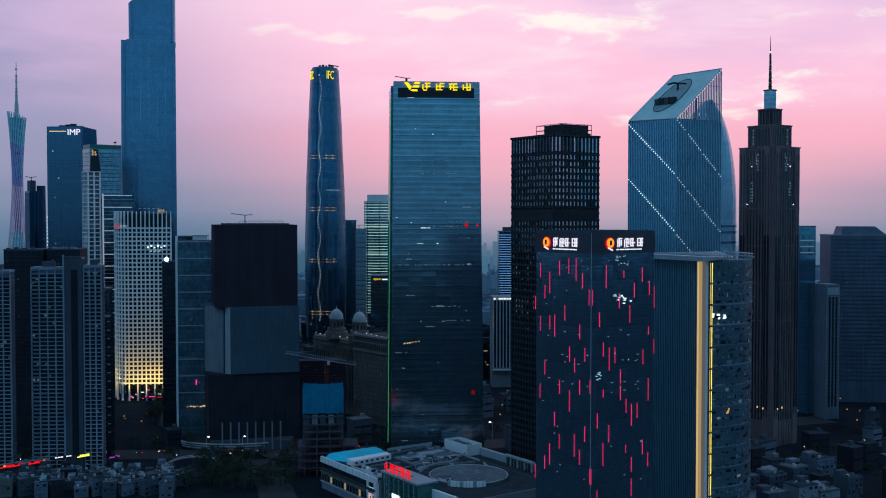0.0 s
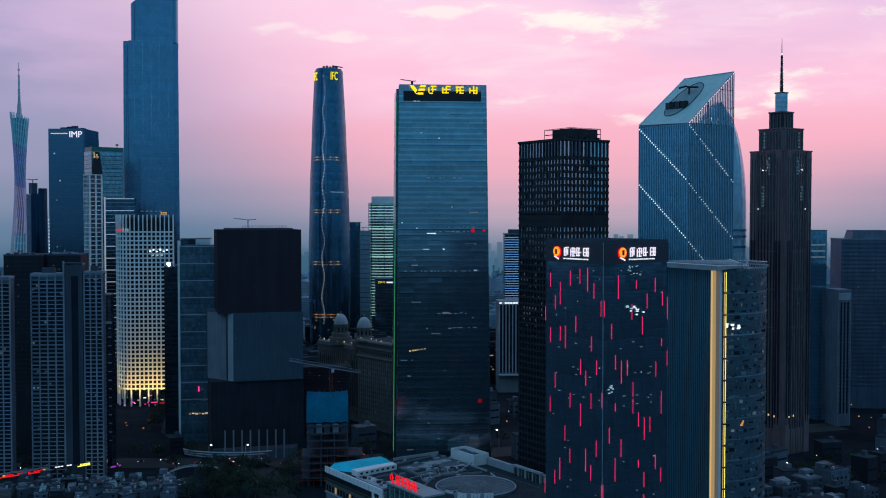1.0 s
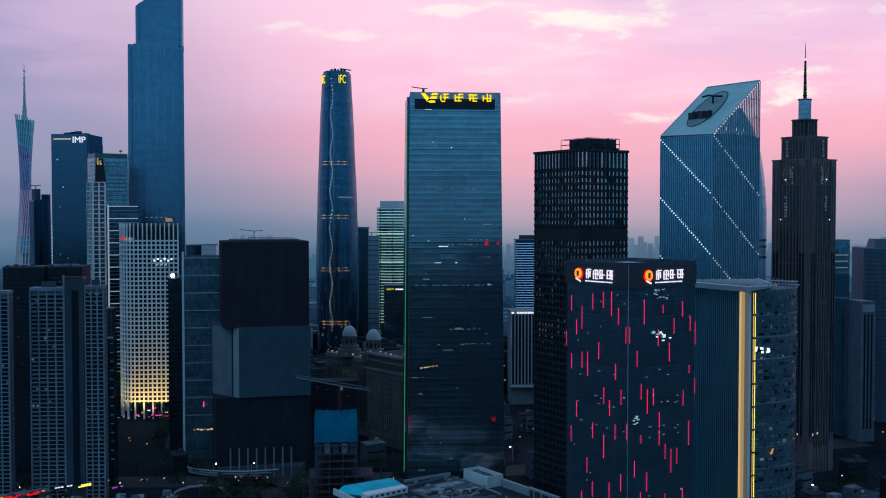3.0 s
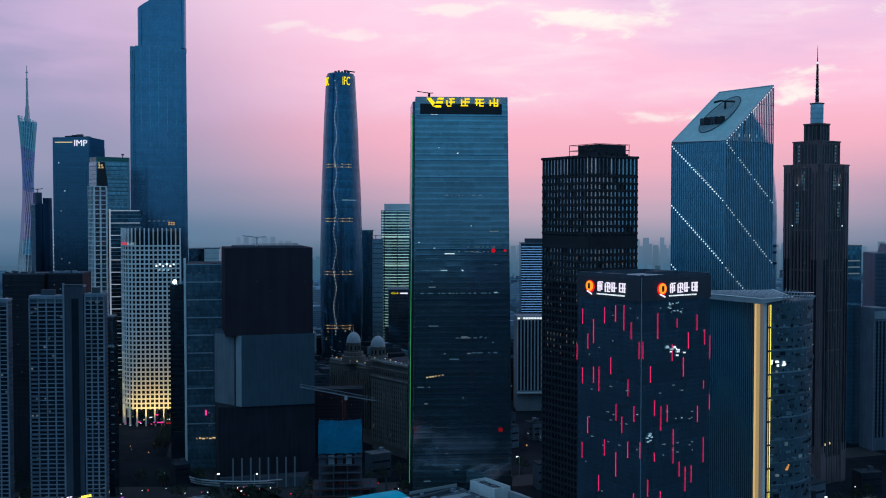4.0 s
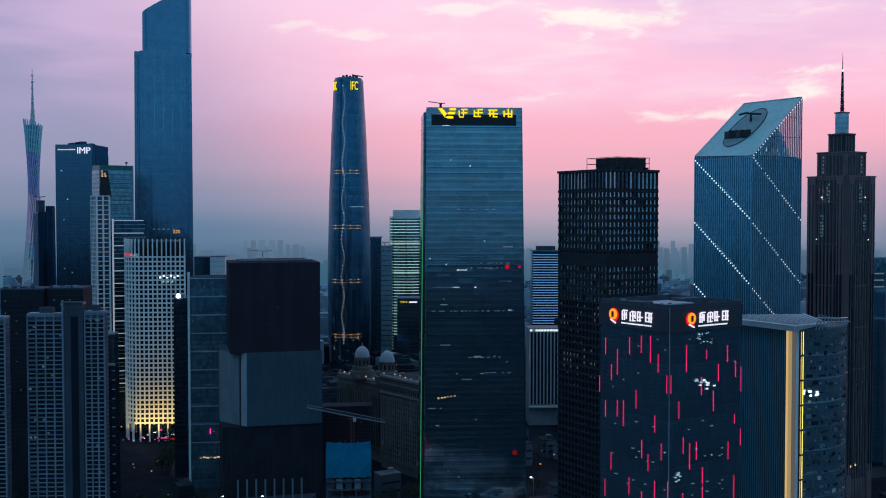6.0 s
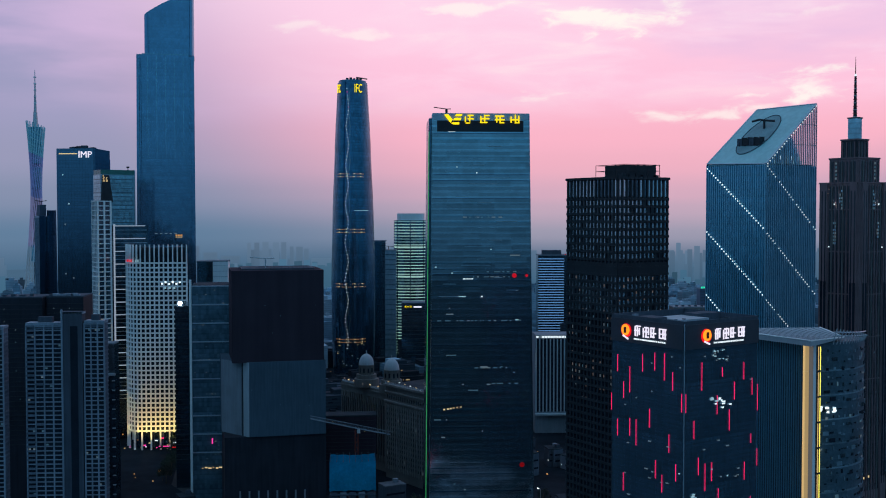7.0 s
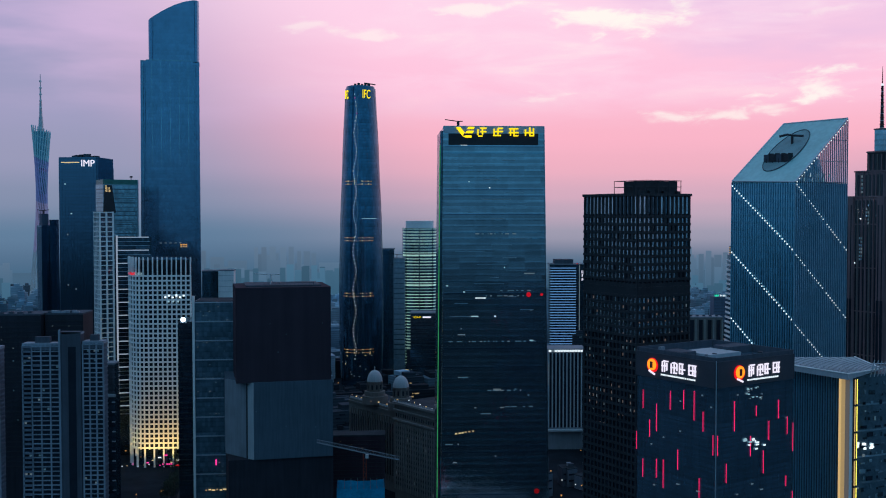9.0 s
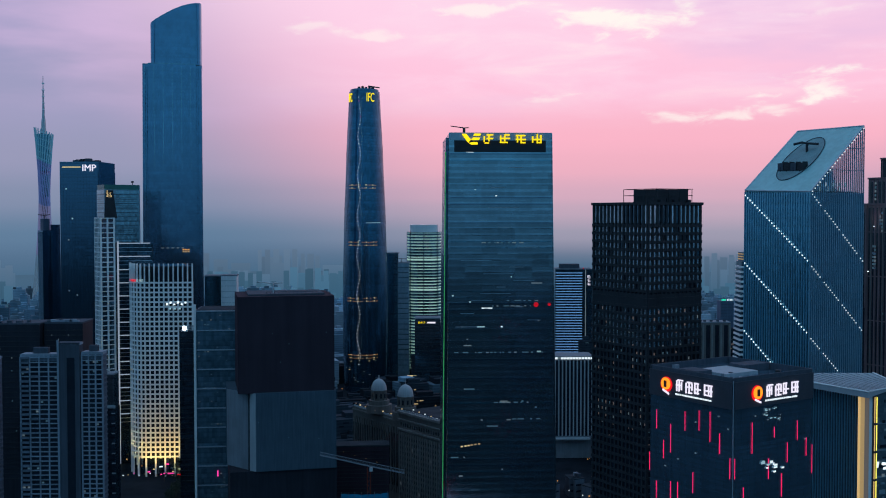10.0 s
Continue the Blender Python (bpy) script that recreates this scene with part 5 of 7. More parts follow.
def lamp_slab():
    t = thing("office_tower", -240, 985, 0, 4, "narrow dark slab tower carrying a white globe lamp")
    part("body", prism(rect(0, 0, 20, 44), GZ, 164.4), GLASS_DARK, t)
    bands(t, "R", 0.5, 19.5, 30, 160, 30, 0.6, 0.3, METAL_DARK)
    bm = bmesh.new()
    bmesh.ops.create_icosphere(bm, subdivisions=3, radius=1.9)
    part("globe_lamp", bm, LAMP, t, (4.5, -1.5, 166.4), label="round white globe lamp")
    box("lamp_bracket", (5, 3, 0.6), METAL_PALE, t, (4.5, 0.5, 163.6))
    t = thing("office_tower", -218, 948, 0, 6, "dark glass block edged with pale frame lines")
    part("body", prism(rect(0, 0, 70, 40), GZ, 184, bevel=0.4), TEAL_WALL, t)
    box("roof_deck", (68, 38, 0.4), TERRACE, t, (35, 20, 184))
    box("edge_post", (1.8, 1.6, 181), WHITE, t, (0.2, -0.6, GZ))
    for k in range(10):
        box("floor_line", (68, 0.8, 0.9), METAL_PALE, t, (35, -0.4, 183.2 - 15.2 * k))
    lit(t, "R", 2, 30, 40, 182, 12, 40, 0.08, [LIT_ROW, LIT_ROW, LIT_DIM], 6, 0.5, 0.2, 0.1)
    box("street_sign", (0.9, 0.4, 4.5), SIGN_PINK, t, (17, -1.2, 54), label="upright pink shop sign")
    for k in range(8):
        box("shop_light", (1.2 + 0.7 * (k % 3), 0.4, 0.9), LIT_WARM if k % 3 else LIT_AMBER, t, (9 + 2.9 * k, -1.0, 33.5 + 0.5 * (k % 2)))


lamp_slab()

# ---------- apartment towers ----------
def apartment(x, y, w, d, H, turn, label, floors=50, bays=4, core=False):
    t = thing("apartment_tower", x, y, 0, turn, label, "apartment tower", "apartment towers in a row")
    part("body", prism(rect(0, 0, w, d), GZ, H), CONC_DARK if core else APT_MID, t)
    if core:
        box("core_edge", (1.2, 1.0, H - GZ + 1.5), APT_PALE, t, (0.6, -0.4, GZ))
        box("roof_cap", (w + 0.6, d, 1.4), APT_PALE, t, (w / 2, d / 2, H - 1.6))
        box("stair_slot", (w * 0.35, 0.3, H - 30), WINDOW, t, (w * 0.6, -0.05, 20))
        return t
    bw = w / bays
    for k in range(bays):
        box("window_bay", (bw - 1.0, 0.5, H - GZ - 3), WINDOW, t, ((k + 0.5) * bw, -0.1, GZ))
    for k in range(bays + 1):
        box("pier", (0.9, 1.3, H - GZ), APT_PALE, t, (k * bw, -0.3, GZ))
    for j in range(floors):
        z = GZ + 4 + (H - GZ - 5) * j / (floors - 1)
        box("balcony_edge", (w - 0.2, 1.1, 0.7), APT_PALE, t, (w / 2, -0.45, z))
        if bays > 3:
            box("balcony", (bw * 0.9, 2.2, 1.3), APT_MID, t, (bw * (0.5 if j % 9 else 1.5), -1.0, z - 0.3))
        box("balcony_edge", (1.2, d * 0.8, 0.95), APT_MID, t, (w + 0.2, d * 0.45, z))
    box("parapet", (w + 0.6, d + 0.6, 1.6), APT_PALE, t, (w / 2, d / 2, H))
    box("lift_house", (w * 0.4, d * 0.4, 4), CONC_DARK, t, (w / 2, d / 2, H + 1.6))
    lit(t, "R", 0, w, GZ, H, bays * 2, floors, 0.04, [LIT_DIM, LIT_DIM, LIT_ROW, LIT_ROW, LIT_ROW], int(x), 0.5, 0.4, 0.45, most=14)
    return t


apartment(-346, 820, 28.5, 9, 163, 2, "pale concrete apartment tower with rows of balconies", bays=5)
apartment(-301, 820, 24.5, 9, 165.5, 2, "pale concrete apartment tower with rows of balconies")
apartment(-276, 818, 14.5, 7, 175, 2, "dark apartment tower core with a pale edge", core=True)
apartment(-260.5, 820, 13.5, 9, 167, 2, "narrow pale apartment tower with rows of balconies", bays=3)
for x, y, w, roof in ((-357, 909, 32.5, 4), (-323.5, 917, 28.5, 9)):
    t = thing("apartment_tower", x, y, 0, 3, "dark apartment block with flat roof behind the balconies", "apartment tower")
    part("body", prism(rect(0, 0, w, 26), GZ, 177), BLACK_WALL, t)
    bands(t, "R", 0, w, 60, 174, 30, 0.5, 0.3, METAL_DARK)
    box("parapet", (w + 0.4, 26.4, 1.2), CONC_DARK, t, (w / 2, 13, 177))
    for k in range(roof):
        box("roof_unit", (2.4 + k % 3, 2.6, 1.2 + 0.5 * (k % 2)), APT_PALE if roof > 5 and k % 3 else CONC_DARK, t, (3 + (w - 6) * k / roof, 2.5 + k % 4, 178.2))
    lit(t, "R", 2, w - 2, 80, 170, 10, 28, 0.04, [LIT_DIM, LIT_ROW], 5 + int(w), 0.2, 0.3, 0.4)

# ---------- towers further back ----------
def far_slab(x, y, w, d, H, mat, label, turn=0, lines=0, line_mat=None, h=0.8, crane=False):
    t = thing("office_tower", x, y, 0, turn, label)
    part("body", prism(rect(0, 0, w, d), GZ, H), mat, t)
    box("parapet", (w + 0.4, d + 0.4, 1.2), TERRACE if mat == NET_BLACK else CONC_MID, t, (w / 2, d / 2, H))
    if lines:
        bands(t, "R", 0.5, w - 0.5, 30, H - 2, lines, h, 0.4, line_mat)
    if crane:
        part("roof_mast", tube([(w * 0.3, 4, H), (w * 0.3, 4, H + 7)], 0.5), METAL_DARK, t)
        part("roof_jib", tube([(w * 0.3 - 4, 4, H + 7), (w * 0.3 + 8, 4, H + 6.6)], 0.4), METAL_DARK, t)
    return t


far_slab(-122, 1710, 21, 30, 200, GLASS_BLUE, "blue glass slab tower with plain walls", 0, 20, GLASS_DARK)
far_slab(-101, 1695, 17, 30, 186, GLASS_PALE, "pale blue glass slab tower with a roof crane", 0, 20, GLASS_BLUE, crane=True)


def striped_tower():
    t = thing("office_tower", -63, 1745, 0, 0, "rounded pale tower ringed by bright green-white light lines")
    def ring(z, r=1.0):
        return [(25.5 * r * (abs(math.cos(q)) ** 0.7) * (1 if math.cos(q) > 0 else -1), 20 * r * (abs(math.sin(q)) ** 0.7) * (1 if math.sin(q) > 0 else -1), z) for q in [2 * math.pi * k / 32 for k in range(32)]]
    part("body", loft([ring(GZ), ring(232.5)]), GLASS_TEAL, t)
    part("crown", loft([ring(232.5, 0.85), ring(243, 0.85)]), WHITE, t)
    line = material("facade_light_line", (0.5, 0.6, 0.55), 0.5, emit=(0.60, 0.95, 0.76), power=0.42)
    dim = material("facade_light_line_dim", (0.5, 0.6, 0.55), 0.5, emit=(0.50, 0.90, 0.72), power=0.18)
    for k in range(46):
        z = 24 + 4.58 * k
        part("light_line", loft([ring(z, 1.015), ring(z + (2.6 if k in (26, 36) else 1.15), 1.015)]), line if k * k % 7 not in (2,) else dim, t)
    for k in range(8):
        q = 2 * math.pi * k / 8
        part("mullion", tube([(26.1 * abs(math.cos(q)) ** 0.7 * (1 if math.cos(q) > 0 else -1), 20.6 * abs(math.sin(q)) ** 0.7 * (1 if math.sin(q) > 0 else -1), zz) for zz in (GZ, 232.5)], 0.5, 4), GLASS_DARK, t)


striped_tower()
t = far_slab(-69, 1526, 34, 30, 120, GLASS_DARK, "dark hotel block with a lit roof sign", 0, 16, METAL_DARK)
for k in range(3):
    glyph(t, "R", 4 + 3.4 * k, 113.5, 3.0, SIGN_YELLOW, 400 + k, 0.6)
box("sign_line", (11, 0.4, 2.0), SIGN_WHITE, t, (22, -0.6, 114))
t = thing("shop_building", -80, 1525, 0, 0, "dark low shop building under a bright rooftop billboard")
part("wall", prism(rect(0, 0, 24, 22), GZ, 38), CONC_DARK, t)
box("parapet", (24.4, 22.4, 0.9), CONC_MID, t, (12, 11, 38))
for x in (2, 11.5):
    box("billboard_post", (0.5, 0.5, 2.6), METAL_DARK, t, (x, 1.2, 38.8))
box("lit_billboard", (12.6, 0.6, 4.4), LIT_WARM, t, (6.8, 0.8, 40), label="bright warm rooftop billboard")
for k in range(4):
    box("red_sign", (4.6 - 0.6 * (k % 2), 0.4, 1.2), RED_DIM, t, (10.5 + 0.5 * k, -0.2, 34 - 3.4 * k), label="dim red upright sign")
t = far_slab(121, 1560, 50, 30, 184, GLASS_DARK, "tower lined with pale blue light bands", 0)
blue_line = material("facade_light_blue", (0.4, 0.5, 0.6), 0.5, emit=(0.20, 0.46, 1.0), power=0.34)
for k in range(34):
    box("light_line", (36, 0.5, 1.1), blue_line, t, (18.5, -0.3, 60 + 3.6 * k))
part("corner_post", tube([(41, -0.5, GZ), (41, -0.5, 184)], 0.6), LIT_DIM, t)
for k in range(3):
    glyph(t, "R", 43.5, 172 - 5 * k, 4.2, SIGN_WHITE, 620 + k, 0.6)
box("roof_block", (26, 20, 6), CONC_DARK, t, (20, 14, 185))
box("roof_light", (1.6, 0.5, 1.2), RED_MID, t, (38, -0.4, 185))
t = far_slab(86.5, 1209, 40, 30, 112.2, CONC_MID, "pale office block with upright ribs and lit roof line", 2)
fins(t, "R", 1, 39, 11, 31, 109, 1.3, 0.8, CONC_PALE)
for k in range(10):
    box("window_strip", (2.2, 0.3, 78), WINDOW, t, (2.9 + 3.8 * k, -0.1, 31))
for k in range(13):
    box("roof_light", (2.6, 0.6, 2.0), LIT_WHITE if k != 1 else LIT_DIM, t, (2.2 + 3.05 * k, -0.7, 110.2), label="")
box("canopy", (36, 8, 1.5), CONC_PALE, t, (18, -3, 28))
for k in range(7):
    box("upright_sign_mark", (1.0, 0.4, 1.6), LIT_DIM, t, (0.6, -0.9, 96 - 3.2 * k))
t = far_slab(-121, 984, 52, 18, 69, NET_BLACK, "black netted building site block below the domes", 4, 12, METAL_DARK, 0.3)
for k in range(5):
    box("work_lamp", (0.5, 0.3, 0.5), LIT_AMBER, t, (6 + 9 * k, -0.3, 48 + (k * 17) % 20))
# towers on the right
t = far_slab(378, 1030, 20, 30, 196, GLASS_BLUE, "blue glass office block with lit floors", 15)
for k in range(3):
    box("lit_window", (16, 0.3, 1.2), LIT_DIM, t, (10, -0.3, 170 + 6 * k))
t = far_slab(399, 1010, 14, 20, 139, APT_MID, "pale narrow residential tower with recessed bays", 12, 30, APT_PALE, 0.5)
box("roof_sign", (12.5, 0.5, 7), CONC_PALE, t, (7, -0.3, 130))
for x in (3.4, 7, 10.6):
    box("window_strip", (1.6, 0.3, 108), WINDOW, t, (x, -0.3, 20))
for x in (0.3, 13.7):
    box("corner_pier", (0.7, 0.7, 131), APT_PALE, t, (x, -0.2, GZ))
t = far_slab(440, 1105, 80, 40, 186, NAVY_WALL, "large dark block with a sloping penthouse roof", -6, 36, CONC_DARK)
part("penthouse", prism([(12, 2), (60, 2), (60, 34), (12, 34)], 186, 196, [(14, 6), (48, 6), (48, 30), (14, 30)]), NAVY_WALL, t)
lit(t, "R", 2, 78, 40, 180, 26, 40, 0.03, [LIT_DIM, LIT_ROW, LIT_ROW], 19, 0.3, 0.3, 0.1)
t = far_slab(455, 960, 60, 40, 160, NAVY_WALL, "dark residential block with flat roof", -6, 36, CONC_DARK)
lit(t, "R", 2, 58, 40, 156, 20, 40, 0.03, [LIT_DIM, LIT_ROW, LIT_ROW], 29, 0.3, 0.3, 0.1)


def banded_tower():
    """Slightly tapering tower ringed by white floor bands, with a lit crown."""
    t = thing("office_tower", 272.5, 1200, 0, 0, "tall tapering tower ringed by white floor bands, lit crown")
    def plan(z, o=0.0):
        f = 3.4 * (z - GZ) / 200 - o
        return [(f, f), (27 - f, f), (27 - f, 27 - f), (f, 27 - f)]
    part("body", prism(plan(GZ), GZ, 211, plan(211)), GLASS_DARK, t)
    for k in range(37):
        z = 26 + 4.95 * k
        part("floor_band", prism(plan(z, 0.7), z, z + 2.1, plan(z, 0.7)), WHITE, t)
    part("crown", prism(plan(211, -1.5), 211, 220), CONC_MID, t)
    for k in range(3):
        part("crown_lamp", prism(plan(211, -1.2), 212.6 + 2.6 * k, 213.6 + 2.6 * k), LIT_AMBER, t, label="warm lamp line of the crown")


banded_tower()
t = far_slab(320, 1600, 50, 30, 107, STONE_WARM, "warm grey apartment blocks with tall pale piers", 0)
for k in range(4):
    box("window_strip", (5.5, 0.3, 92), WINDOW, t, (6 + 12.4 * k, -0.05, 12))
    box("pier", (2.2, 1.6, 97), STONE_PALE, t, (11.5 + 12.4 * k, -0.6, GZ))
for k in range(5):
    box("roof_unit", (3.5, 3, 2.2), CONC_DARK, t, (6 + 9.2 * k, 8, 108.2))
t = far_slab(432, 1900, 22, 20, 112, NAVY_WALL, "dark far block with a green roof sign", 4, 16, CONC_DARK)
for k in range(3):
    box("roof_sign", (1.8, 0.5, 3.0), SIGN_GREEN, t, (2 + 2.6 * k, -0.4, 113.5))
for k in range(4):
    box("roof_sign", (2.2, 0.5, 2.6), LIT_COOL if k % 2 else LIT_WHITE, t, (11.5 + 2.8 * k, -0.4, 113.6))
t = far_slab(-343, 1500, 21, 26, 178, GLASS_BLUE, "dark teal block with flat roof", 6)
t = far_slab(-321.5, 1500, 20, 26, 178.5, WHITE, "plain pale block with flat roof", 6, 20, CONC_PALE, 0.4)

# ---------- building with two white domes ----------
def domed_hall():
    t = thing("domed_building", -27, 978, 0, 38, "warm stone classical building with two white domes", "building")
    part("body", prism(rect(0, 0, 44, 58), GZ, 91), STONE_WARM, t)
    part("roof_deck", prism(rect(1.2, 1.2, 43, 57), 91, 91.3), TERRACE, t)
    part("roof_deck", prism(rect(11, 58.5, 43, 145), 82, 82.3), TERRACE, t)
    wing = part("wing", prism(rect(9, 58, 44, 146), GZ, 82), STONE_WARM, t)
    n = 18
    fins(t, "L", 1, 57, n, GZ + 8, 74, 1.0, 1.0, STONE_PALE, "pilaster")
    for k in range(n - 1):
        s = 1 + 56 * (k + 0.5) / (n - 1)
        for j in range(12):
            box("window", (1.5, 0.3, 2.4), LIT_DIM if (k * 7 + j * 5) % 61 == 0 else WINDOW, t, on_face("L", s, 0.05, 20 + 4.4 * j), 90)
        box("attic_window", (1.2, 0.3, 3.2), WINDOW, t, on_face("L", s, 0.05, 79), 90)
    for z, h, d in ((76, 1.3, 1.9), (84.5, 1.0, 1.5), (90.2, 1.8, 2.6)):
        box("cornice", (60, d, h), STONE_PALE, t, on_face("L", 29, d / 2 - 0.2, z), 90)
    for k in range(20):
        box("merlon", (1.4, 0.5, 1.3), CONC_PALE, t, on_face("L", 1 + 3 * k, 0.3, 92), 90)
    for k in range(22):
        under(box("pilaster", (1.0, 1.0, 58), STONE_WARM, t, (8.6, 60 + 3.9 * k, GZ + 8), 90), wing)
        under(box("window_strip", (1.5, 0.3, 46), WINDOW, t, (8.9, 62 + 3.9 * k, GZ + 14), 90), wing)
        under(box("balustrade", (3.6, 0.5, 1.6), CONC_PALE, t, (9.3, 60.5 + 3.9 * k, 82), 90), wing)
    under(box("cornice", (88, 1.8, 1.4), STONE_WARM, t, (8.8, 102, 78.5), 90), wing)
    for (x, y, z) in ((12, 66, 90), (12, 107, 90)):
        drum = part("drum", loft([[(r * math.cos(2 * math.pi * k / 20) + x, r * math.sin(2 * math.pi * k / 20) + y, zz) for k in range(20)] for zz, r in ((z - 8, 11.5), (z - 1, 11.5), (z - 0.9, 9.4), (z + 3, 9.4), (z + 3.1, 6.6), (z + 11, 6.6), (z + 11.1, 7.3), (z + 12, 7.3))]), STONE_WARM, t)
        rings = [[(7 * math.cos(q) * math.cos(2 * math.pi * k / 24) + x, 7 * math.cos(q) * math.sin(2 * math.pi * k / 24) + y, z + 12 + 10 * math.sin(q)) for k in range(24)] for q in [math.radians(a) for a in (0, 12, 25, 38, 50, 62, 74, 85)]]
        dome = part("dome", loft(rings), CONC_PALE, t, label="white plastered dome")
        under(part("finial", tube([(x, y, z + 21), (x, y, z + 25)], 0.3), STEEL_PALE, t), dome)
        for k in range(10):
            q = 2 * math.pi * k / 10
            under(box("drum_window", (1.4, 0.4, 4), WINDOW, t, (x + 6.6 * math.cos(q), y + 6.6 * math.sin(q), z + 5), math.degrees(q) + 90), drum)
            under(box("drum_column", (0.8, 0.8, 7.5), STONE_WARM, t, (x + 7.1 * math.cos(q + 0.31), y + 7.1 * math.sin(q + 0.31), z + 3), math.degrees(q) + 90), drum)
    for k, (x, y, z) in enumerate(((2.5, 74, 86), (6, 92, 85), (3, 100, 85), (9.5, 125, 84), (9.5, 134, 84), (10, 142, 84.5), (4, 60, 92))):
        box("roof_lamp", (1.3 - 0.2 * (k % 3), 1.0, 0.9), (LIT_AMBER, LIT_WARM, LIT_DUSK)[k % 3], t, (x, y, z))
    for k in range(5):
        box("roof_lamp", (0.8, 0.8, 0.8), LIT_WARM if k % 2 else LIT_WHITE, t, (4 + 2 * k, 10 + 11 * k, 91.2))


domed_hall()

# ---------- building site with the blue net ----------
def site():
    t = thing("construction_block", -88, 795, 0, 5, "half-built concrete frame topped by bright blue safety net", "building")
    # a sagging net round an open top, on a scaffold frame
    def net_wall(p, q, seed):
        rng = random.Random(seed)
        bm = bmesh.new()
        lo, hi = [], []
        for k in range(13):
            f = k / 12
            x, y = p[0] + (q[0] - p[0]) * f, p[1] + (q[1] - p[1]) * f
            out = 0.35 * math.sin(k * 2.1 + seed)
            lo.append(bm.verts.new((x + out * (q[1] - p[1]) / 40, y - out * (q[0] - p[0]) / 40, 56 + rng.uniform(-0.6, 0.4))))
            hi.append(bm.verts.new((x, y, 76 - 0.9 * math.sin(math.pi * f) + rng.uniform(-0.3, 0.3))))
        for k in range(12):
            bm.faces.new((lo[k], lo[k + 1], hi[k + 1], hi[k]))
        bmesh.ops.solidify(bm, geom=bm.faces[:], thickness=0.2)
        return bm
    part("blue_net", net_wall((0, 0), (31, 0), 1), NET_BLUE, t, label="bright blue safety net")
    for n, (p, q) in enumerate((((31, 0), (31, 22)), ((31, 22), (0, 22)), ((0, 22), (0, 0)))):
        part("blue_net", net_wall(p, q, n + 2), NET_BLUE, t, label="bright blue safety net")
    box("top_slab", (30, 21, 0.6), TERRACE, t, (15.5, 11, 66))
    for k in range(8):
        box("net_pole", (0.25, 0.25, 20.6), CONC_MID, t, (0.4 + 4.3 * k, 0.6, 56))
        box("net_pole", (0.25, 0.25, 21), CONC_MID, t, (0.4 + 4.3 * k, 21.4, 56))
    for j in range(8):
        box("floor_slab", (46 if j < 4 else 31, 26, 0.6), CONC_DARK, t, (19 if j < 4 else 15.5, 11, 14 + 5.6 * j))
    for k in range(6):
        for y in (0.5, 21):
            box("frame_column", (0.9, 0.9, 46 if k < 4 else 24), CONC_DARK, t, (1 + 9.6 * k if k > 3 else 1 + 9.8 * k, y, GZ))
    for k in range(5):
        box("wall_panel", (4.2, 0.4, 8), CONC_MID if k % 2 else CONC_DARK, t, (3 + 6.2 * k, -0.2, 47))
    for k in range(12):
        box("scaffold_pole", (0.25, 0.25, 30), STEEL_RED if k % 2 else CONC_DARK, t, (-8 + 4.4 * k + 0.7 * (k % 3), -4, GZ))
    for j in range(6):
        box("scaffold_rail", (50, 0.25, 0.25), STEEL_RED, t, (16, -4, 13 + 4.4 * j))
    c = thing("tower_crane", -72, 822, 0, 0, "tower crane with a red lattice mast and pale jib", "crane")
    for dx in (-1, 1):
        for dy in (-1, 1):
            part("mast_leg", tube([(dx, dy, GZ), (dx, dy, 92)], 0.25, 4), STEEL_RED, c)
    for k in range(26):
        z = GZ + 3.2 * k
        s = 1 if k % 2 else -1
        part("mast_brace", tube([(-s, -1, z), (s, -1, z + 3.2)], 0.16, 4), STEEL_RED, c)
    for dy in (-0.9, 0.9):
        part("jib_chord", tube([(-34, 14 + dy, 97), (0, dy, 93), (24, -9 + dy, 90.5)], 0.22, 4), CONC_MID, c)
    part("jib_chord", tube([(-34, 14, 99), (0, 0, 95.5), (24, -9, 92.5)], 0.22, 4), CONC_MID, c)
    for k in range(24):
        f = -34 + 2.4 * k
        y, z = (-0.41 * f, 93 - 0.118 * f) if f < 0 else (-0.375 * f, 93 - 0.104 * f)
        part("jib_brace", tube([(f, y - 0.9, z), (f + 1.2, y, z + 2.1), (f + 2.4, y - 1.8, z - 0.2)], 0.12, 4), CONC_MID, c)
    box("crane_cab", (2, 2, 2.4), STEEL_PALE, c, (1.6, -1.8, 90))


site()

